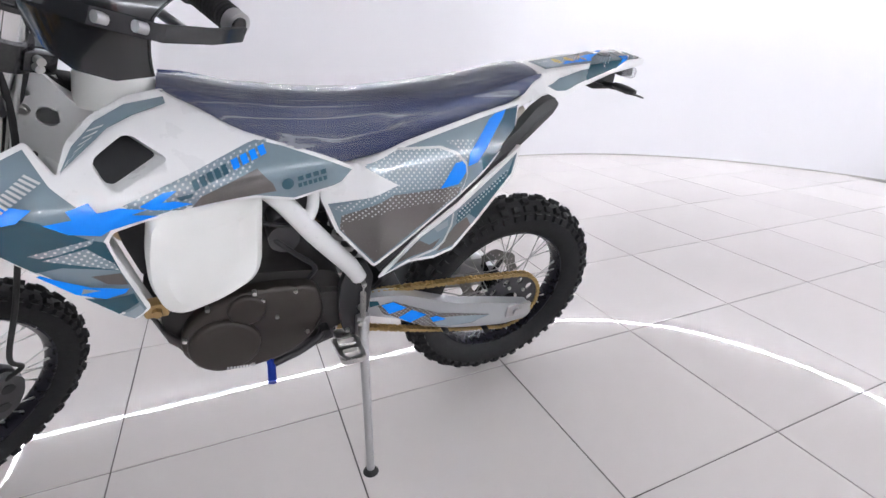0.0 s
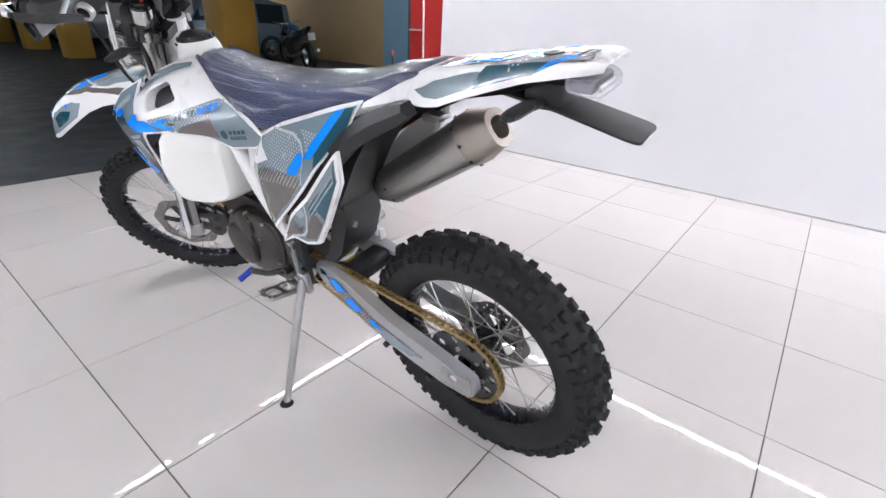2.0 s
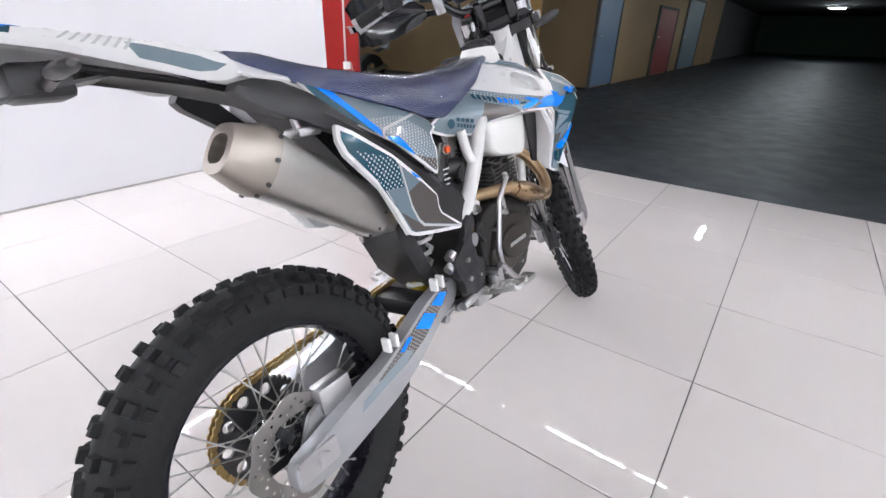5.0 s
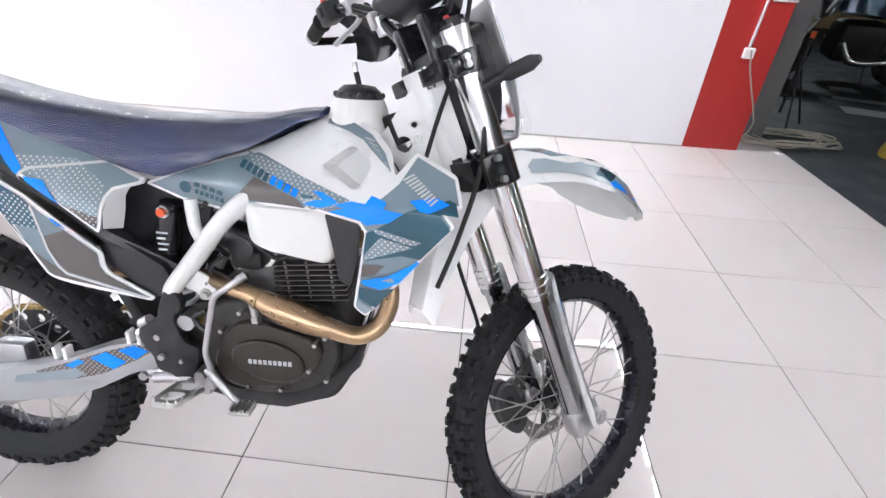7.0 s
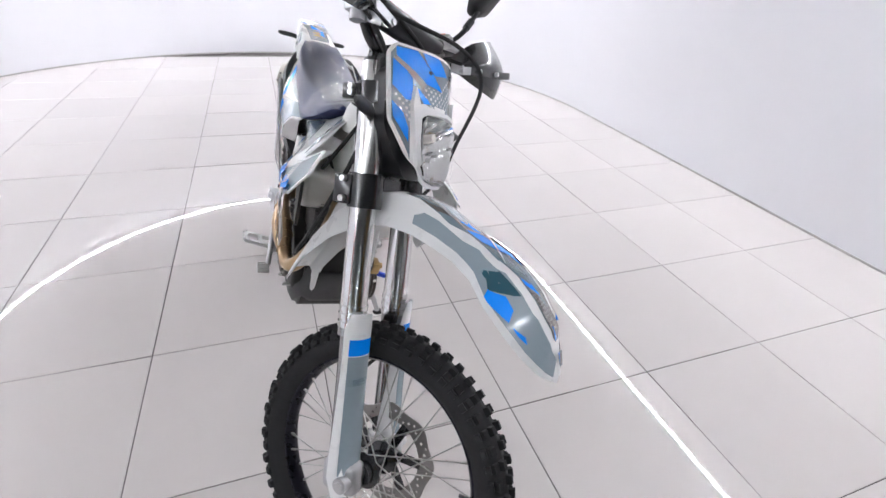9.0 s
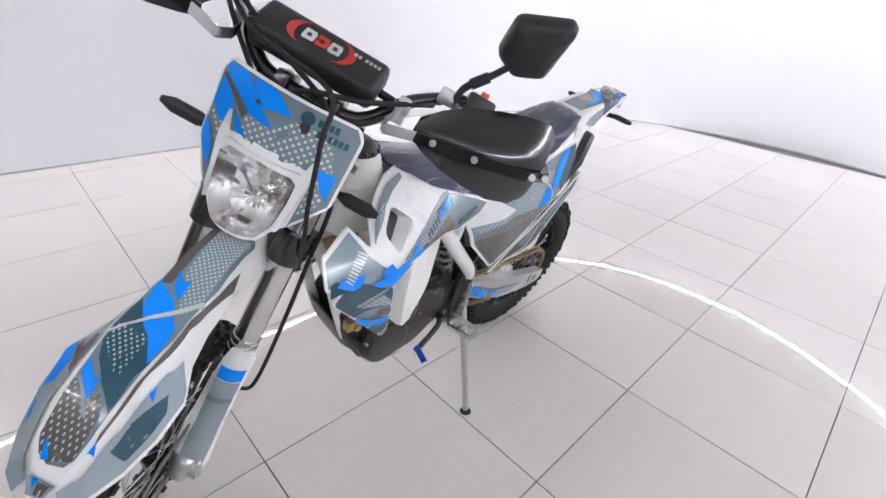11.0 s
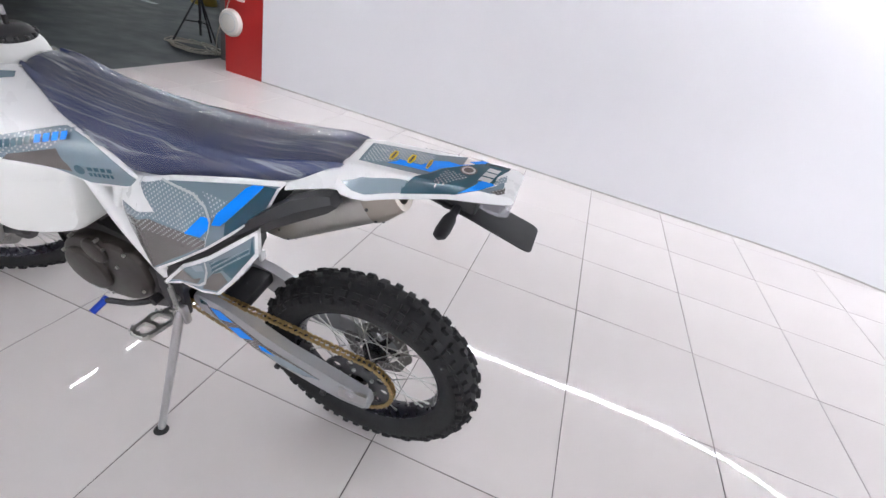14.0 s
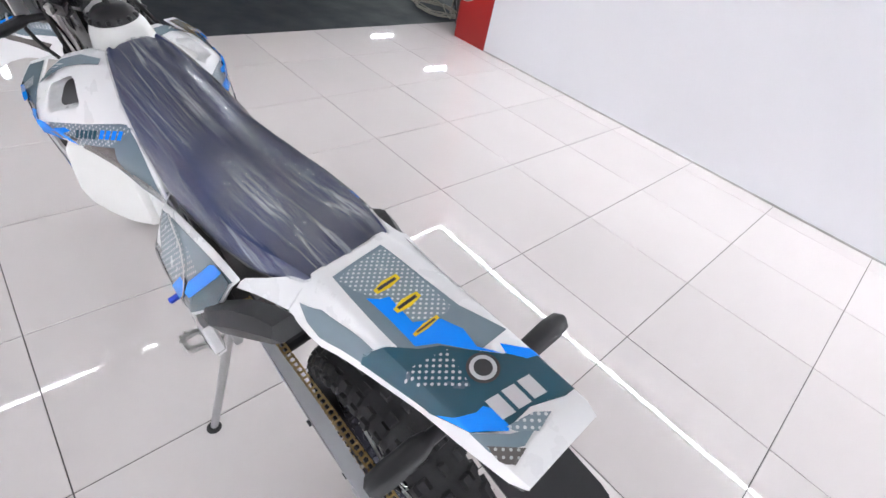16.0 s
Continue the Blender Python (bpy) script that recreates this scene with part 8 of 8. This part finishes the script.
ring = []
for k in range(40):
    a, b = 2 * math.pi * k / 40, 2 * math.pi * (k + 1) / 40
    ring.append([(5.45 + 0.62 * math.cos(a), 4.2 + 0.62 * math.sin(a)), (5.45 + 0.62 * math.cos(b), 4.2 + 0.62 * math.sin(b)), (5.45 + 0.50 * math.cos(b), 4.2 + 0.50 * math.sin(b)), (5.45 + 0.50 * math.cos(a), 4.2 + 0.50 * math.sin(a))])
marking("trim_floor_pictogram", ring[:34] + [[(5.35, 4.0), (5.75, 4.05), (5.75, 4.45), (5.45, 4.5)], [(4.3, 4.4), (5.2, 4.15), (5.2, 4.4), (4.4, 4.7)], [(4.5, 5.0), (5.3, 4.75), (5.35, 4.9), (4.6, 5.15)], [(4.75, 5.45), (5.05, 5.35), (5.1, 5.6), (4.85, 5.7)]], "worn white parking pictogram painted on the floor")
marking("trim_bay_line", [[(5.5, -5.2), (16, -5.2), (16, -5.08), (5.5, -5.08)], [(9.0, -5.08), (9.12, -5.08), (9.12, -9.4), (9.0, -9.4)]], "white parking bay line")
bm = bmesh.new()
rnd = random.Random(7)
for k in range(26):
    x, y, r = 3.25 + rnd.gauss(0, 0.06), 1.85 + rnd.gauss(0, 0.10), rnd.uniform(0.008, 0.03)
    a0 = rnd.random() * 6
    vs = [bm.verts.new((x + r * rnd.uniform(0.6, 1.2) * math.cos(a0 + q * 1.257), y + r * rnd.uniform(0.6, 1.2) * math.sin(a0 + q * 1.257), rnd.uniform(0.0, 0.012))) for q in range(5)]
    bm.faces.new(vs)
ob = finish(bm, "leaf_litter", mat("dry_debris", (0.5, 0.42, 0.33), 0.9, var=0.3), smooth=False)
ob.location.z = -0.005
tagged(ob, "scraps of pale dry litter on the garage floor", "debris", kind="stuff")


def tripod(x, y, turn):
    root = tagged(new("light_tripod"), "black folding lamp tripod standing on the garage floor", "tripod", group="tripods")
    root.matrix_basis = pose(x, y, -0.006, 0, 0, turn)
    bm = bmesh.new()
    add_cyl(bm, (0, 0, 0.12), (0, 0, 0.75), 0.014, segs=12)
    add_cyl(bm, (0, 0, 0.52), (0, 0, 0.60), 0.024, segs=12)
    add_cyl(bm, (0, 0, 0.24), (0, 0, 0.28), 0.022, segs=12)
    part("pole", bm, M_BLACK, root)
    bm = bmesh.new()
    add_cyl(bm, (0, 0, 0.75), (0, 0, 0.80), 0.02, segs=12)
    part("clamp", bm, M_ORANGE, root, "orange clamp knob")
    for k in range(3):
        a = 2 * math.pi * k / 3
        bm = bmesh.new()
        add_cyl(bm, (0, 0, 0.56), (0.30 * math.cos(a), 0.30 * math.sin(a), 0.0), 0.010, segs=8)
        add_cyl(bm, (0, 0, 0.26), (0.16 * math.cos(a), 0.16 * math.sin(a), 0.26), 0.007, segs=8)
        part("leg", bm, M_BLACK, root)


tripod(3.30, 3.80, 20)
tripod(3.45, -3.75, 50)


def cable(x, y, seed, sx, sy, up):
    rnd = random.Random(seed)
    pts = []
    for k in range(70):
        a = k * 0.62
        r = 0.20 + 0.10 * rnd.random()
        pts.append((x + sx * r * math.cos(a) + 0.04 * rnd.gauss(0, 1), y + sy * r * math.sin(a) + 0.02 * rnd.gauss(0, 1), 0.008 + 0.0006 * k))
    pts += up
    bm = bmesh.new()
    add_tube(bm, pts, 0.0055, 6, steps=3)
    ob = finish(bm, "extension_cable", mat("grey_cable", (0.36, 0.33, 0.28), 0.6))
    return tagged(ob, "loose grey extension cable coiled on the floor", "cable")


cable(3.15, 3.32, 3, 1.5, 0.7, [(2.75, 3.15, 0.04), (2.62, 2.9, 0.25), (2.45, 2.88, 0.6), (2.40, 2.88, 0.75)])
cable(3.35, -3.55, 4, 1.1, 0.7, [(2.95, -3.4, 0.05), (2.75, -3.2, 0.3), (2.60, -3.17, 0.6), (2.55, -3.17, 0.72)])


# sockets, conduits and a round fan on the red wall ends
def fittings(s):
    y = CY + s * (CR + 0.003)
    bm = bmesh.new()
    add_box(bm, (2.40, min(y, y - s * 0.035), 0.68), (2.47, max(y, y - s * 0.035), 0.75), 0.006)
    so = tagged(finish(bm, "wall_socket", M_WHITE), "white surface socket on the red wall end", "socket")
    bm = bmesh.new()
    add_tube(bm, [(2.43, y - s * 0.012, 0.75), (2.44, y - s * 0.012, 1.3), (2.46, y - s * 0.012, 2.2)], 0.010, 10)
    add_tube(bm, [(2.47, y - s * 0.012, 1.05), (2.55, y - s * 0.012, 1.05), (2.63, y - s * 0.012, 1.05)], 0.008, 8)
    tagged(finish(bm, "conduit", mat("grey_conduit", (0.5, 0.5, 0.5), 0.5)), "grey cable conduit fixed to the red wall end", "conduit")


fittings(1)
fittings(-1)
y = CY - CR - 0.003
root = tagged(new("round_speaker"), "round off-white wall fitting on the red wall end", "speaker")
bm = bmesh.new()
add_lathe(bm, [(0.001, 0), (0.125, 0), (0.125, 0.02), (0.110, 0.045), (0.08, 0.052), (0.001, 0.055)], 40, Matrix.Translation((2.55, y, 0.47)))
part("body", bm, mat("aged_white_plastic", (0.6, 0.59, 0.55), 0.5), root)
bm = bmesh.new()
add_lathe(bm, [(0.075, 0.0525), (0.08, 0.055), (0.085, 0.0525)], 40, Matrix.Translation((2.55, y, 0.47)))
part("ring", bm, M_LGREY, root)


# parked machines, far off
def far_wheel(bm_list, root, x, z, r, w, y=0.0):
    bm = bmesh.new()
    add_lathe(bm, [(r * 0.62, -w / 2), (r * 0.9, -w / 2), (r, -w * 0.3), (r, w * 0.3), (r * 0.9, w / 2), (r * 0.62, w / 2)], 36)
    wh = part("wheel", bm, M_RUBBER, root, m=Matrix.Translation((x, y, z)))
    bm = bmesh.new()
    add_lathe(bm, [(0.02, -w * 0.3), (0.05, -w * 0.3), (0.05, w * 0.3), (0.02, w * 0.3)], 16)
    for k in range(5):
        a = 2 * math.pi * k / 5
        add_cyl(bm, (0.04 * math.cos(a), 0, 0.04 * math.sin(a)), (r * 0.64 * math.cos(a), 0, r * 0.64 * math.sin(a)), 0.016, segs=6)
    add_lathe(bm, [(r * 0.58, -w * 0.4), (r * 0.63, -w * 0.4), (r * 0.63, w * 0.4), (r * 0.58, w * 0.4)], 30)
    part("rim", bm, M_ALU if bm_list else M_DARKSTEEL, wh)


def road_bike(m, label, cruiser):
    root = tagged(new("parked_motorcycle"), label, "motorcycle")
    root.matrix_basis = m
    far_wheel(cruiser, root, 0, 0.31, 0.31, 0.17)
    far_wheel(cruiser, root, 1.42, 0.31, 0.31, 0.12)
    bm = bmesh.new()
    add_loft(bm, [[Vector((x, y * hw, z + dz * h)) for y, dz in ((-1, -0.6), (-0.8, 0.6), (0, 1), (0.8, 0.6), (1, -0.6), (0, -1))] for x, z, hw, h in ((0.42, 0.80, 0.10, 0.06), (0.60, 0.88, 0.17, 0.13), (0.80, 0.92, 0.18, 0.15), (0.98, 0.90, 0.13, 0.12), (1.05, 0.88, 0.06, 0.06))], closed=True)
    part("fuel_tank", bm, mat("dark_blue_tank", (0.02, 0.05, 0.09), 0.2, 0.3, coat=0.6), root)
    bm = bmesh.new()
    add_loft(bm, [[Vector((x, y * hw, z + dz * h)) for y, dz in ((-1, -1), (-0.9, 0.6), (0, 1), (0.9, 0.6), (1, -1))] for x, z, hw, h in ((0.55, 0.82, 0.11, 0.05), (0.30, 0.80, 0.15, 0.05), (0.05, 0.88, 0.12, 0.05), (-0.25, 0.98, 0.06, 0.03))], closed=True)
    part("seat", bm, M_GLOSSBLACK, root)
    bm = bmesh.new()
    add_box(bm, (0.40, -0.2, 0.28), (0.95, 0.2, 0.72), 0.08, 2)
    part("engine", bm, M_CASEDARK, root)
    bm = bmesh.new()
    for s in (1, -1):
        add_cyl(bm, (1.42, s * 0.10, 0.31), (1.12, s * 0.10, 1.0), 0.025, segs=12)
        add_tube(bm, [(0.9, s * 0.18, 0.5), (0.7, s * 0.22, 0.3), (0.2, s * 0.2, 0.35), (-0.2, s * 0.2, 0.45)], 0.04, 10)
    add_tube(bm, [(1.0, 0.36, 1.08), (1.10, 0.2, 1.05), (1.12, 0, 1.02), (1.10, -0.2, 1.05), (1.0, -0.36, 1.08)], 0.014, 8)
    part("fork_and_bars", bm, M_STEEL, root)
    bm = bmesh.new()
    add_loft(bm, [[Vector((x, y * hw, z + dz * h)) for y, dz in ((-1, -1), (-0.6, 0.8), (0.6, 0.8), (1, -1))] for x, z, hw, h in ((1.08, 0.92, 0.12, 0.12), (1.24, 0.90, 0.14, 0.16), (1.36, 0.82, 0.06, 0.08))], closed=True)
    part("headlight_fairing", bm, M_GLOSSBLACK, root)
    bm = bmesh.new()
    add_box(bm, (-0.36, -0.09, 0.70), (-0.345, 0.09, 0.86))
    part("rear_plate", bm, M_LGREY, root)
    bm = bmesh.new()
    add_tube(bm, [(0.5, 0.12, 0.3), (0.5, 0.3, 0.0)], 0.012, 8)
    add_loft(bm, [[Vector((x, y, z)) for y in (-0.08, 0.08)] for x, z in ((-0.1, 0.66), (-0.3, 0.72), (-0.36, 0.86))], caps=False)
    part("stand", bm, M_DARKSTEEL, root)


road_bike(Matrix.Translation((5.75, 5.95, -0.006)) @ pose(0, 0, 0, -6, 0, 176), "black sports motorcycle with a dark blue tank parked in the garage", False)
road_bike(Matrix.Translation((9.5, -6.95, -0.006)) @ pose(0, 0, 0, -6, 0, -12), "black cruiser motorcycle with chrome rims parked in the garage", True)


def car(m, colour, label):
    root = tagged(new("parked_car"), label, "car")
    root.matrix_basis = m
    bm = bmesh.new()
    rows = [(-2.2, 0.55, 0.95, 0.80), (-2.05, 0.42, 1.55, 0.86), (-1.2, 0.30, 1.68, 0.89), (0.0, 0.28, 1.68, 0.90), (0.7, 0.28, 1.42, 0.90), (1.1, 0.28, 1.08, 0.89), (1.9, 0.32, 0.95, 0.86), (2.2, 0.45, 0.75, 0.78)]
    secs = []
    for x, z0, z1, hw in rows:
        zm = min(z1 - 0.05, 0.95)
        secs.append([Vector((x, -hw * 0.92, z0)), Vector((x, -hw, (z0 + zm) / 2)), Vector((x, -hw * 0.98, zm)), Vector((x, -hw * 0.80, z1 - 0.03)), Vector((x, 0, z1)), Vector((x, hw * 0.80, z1 - 0.03)), Vector((x, hw * 0.98, zm)), Vector((x, hw, (z0 + zm) / 2)), Vector((x, hw * 0.92, z0))])
    add_loft(bm, secs, closed=True)
    part("body", bm, mat("car_paint", colour, 0.25, 0.5, coat=0.8), root, sharp=25)
    glass = mat("dark_car_glass", (0.02, 0.025, 0.03), 0.06)
    for s in (1, -1):
        for x0, x1 in ((-1.85, -1.05), (-0.98, -0.1), (-0.03, 0.75)):
            bm = bmesh.new()
            add_loft(bm, [[Vector((x, s * 0.885, 1.0)), Vector((x + (0.0 if x < 0.5 else -0.2), s * 0.775, 1.50 if x < 0.5 else 1.30))] for x in (x0, x1)], caps=False)
            part("window", bm, glass, root)
        for x in (-1.4, 1.35):
            far_wheel(True, root, x, 0.34, 0.34, 0.22, s * 0.80)
        bm = bmesh.new()
        add_box(bm, (-2.23, s * 0.62 - 0.14, 0.85), (-2.10, s * 0.62 + 0.14, 1.05), 0.03)
        part("rear_lamp", bm, M_RED, root)
        bm = bmesh.new()
        add_box(bm, (2.02, s * 0.60 - 0.16, 0.66), (2.19, s * 0.60 + 0.16, 0.80), 0.03)
        part("headlight", bm, M_ALU, root)


car(Matrix.Translation((13.6, -6.6, -0.006)) @ pose(0, 0, 0, 0, 0, 82), (0.16, 0.21, 0.28), "blue-grey people carrier parked behind the columns")
car(Matrix.Translation((19.5, -6.0, -0.006)) @ pose(0, 0, 0, 0, 0, 92), (0.35, 0.36, 0.38), "silver car parked deeper in the garage")


# tube lights on the garage ceiling
def tube_light(x, y, along=True):
    root = tagged(new("ceiling_light"), "cool white tube light on the garage ceiling", "light", group="garage lights")
    root.matrix_basis = pose(x, y, 2.40, 0, 0, 0 if along else 90)
    bm = bmesh.new()
    add_box(bm, (-0.42, -0.06, 0.05), (0.42, 0.06, 0.15), 0.01)
    part("housing", bm, M_STRIPW, root)
    bm = bmesh.new()
    add_box(bm, (-0.32, -0.04, 0.0), (0.32, 0.04, 0.049), 0.012)
    part("diffuser", bm, M_TUBE, root)


for x, y, al in ((8.9, 0.2, True), (9.0, -7.2, False), (6.9, -7.2, False), (5.1, 7.4, False), (15.0, -0.5, False), (22.0, -0.5, False), (15.0, -8, False), (31.0, -1.0, False)):
    tube_light(x, y, al)

# ---- floor tiles, each its own piece ----
T = 0.6
bm = bmesh.new()
add_box(bm, (-0.2984, -0.2984, -0.0038), (0.2984, 0.2984, 0.0), 0.0012, 1)
rnd = random.Random(11)
first = None
for i in range(-5, 10):
    for j in range(-6, 6):
        x, y = -T * i + T / 2, T * j + T / 2
        far = min(math.hypot(max(0, CX - x - 0.3), max(0, abs(y - CY) - 0.3)), 9) if x < CX else abs(y - CY) - 0.3
        if far > CR + 0.05 or x > X_EDGE:
            continue
        m = Matrix.Translation((x, y, 0.0)) @ pose(0, 0, 0, rnd.gauss(0, 0.05), rnd.gauss(0, 0.05), 0)
        if first is None:
            first = part("tile", bm, M_TILE, FLOOR, m=m)
        else:
            share("tile", first, FLOOR, m)
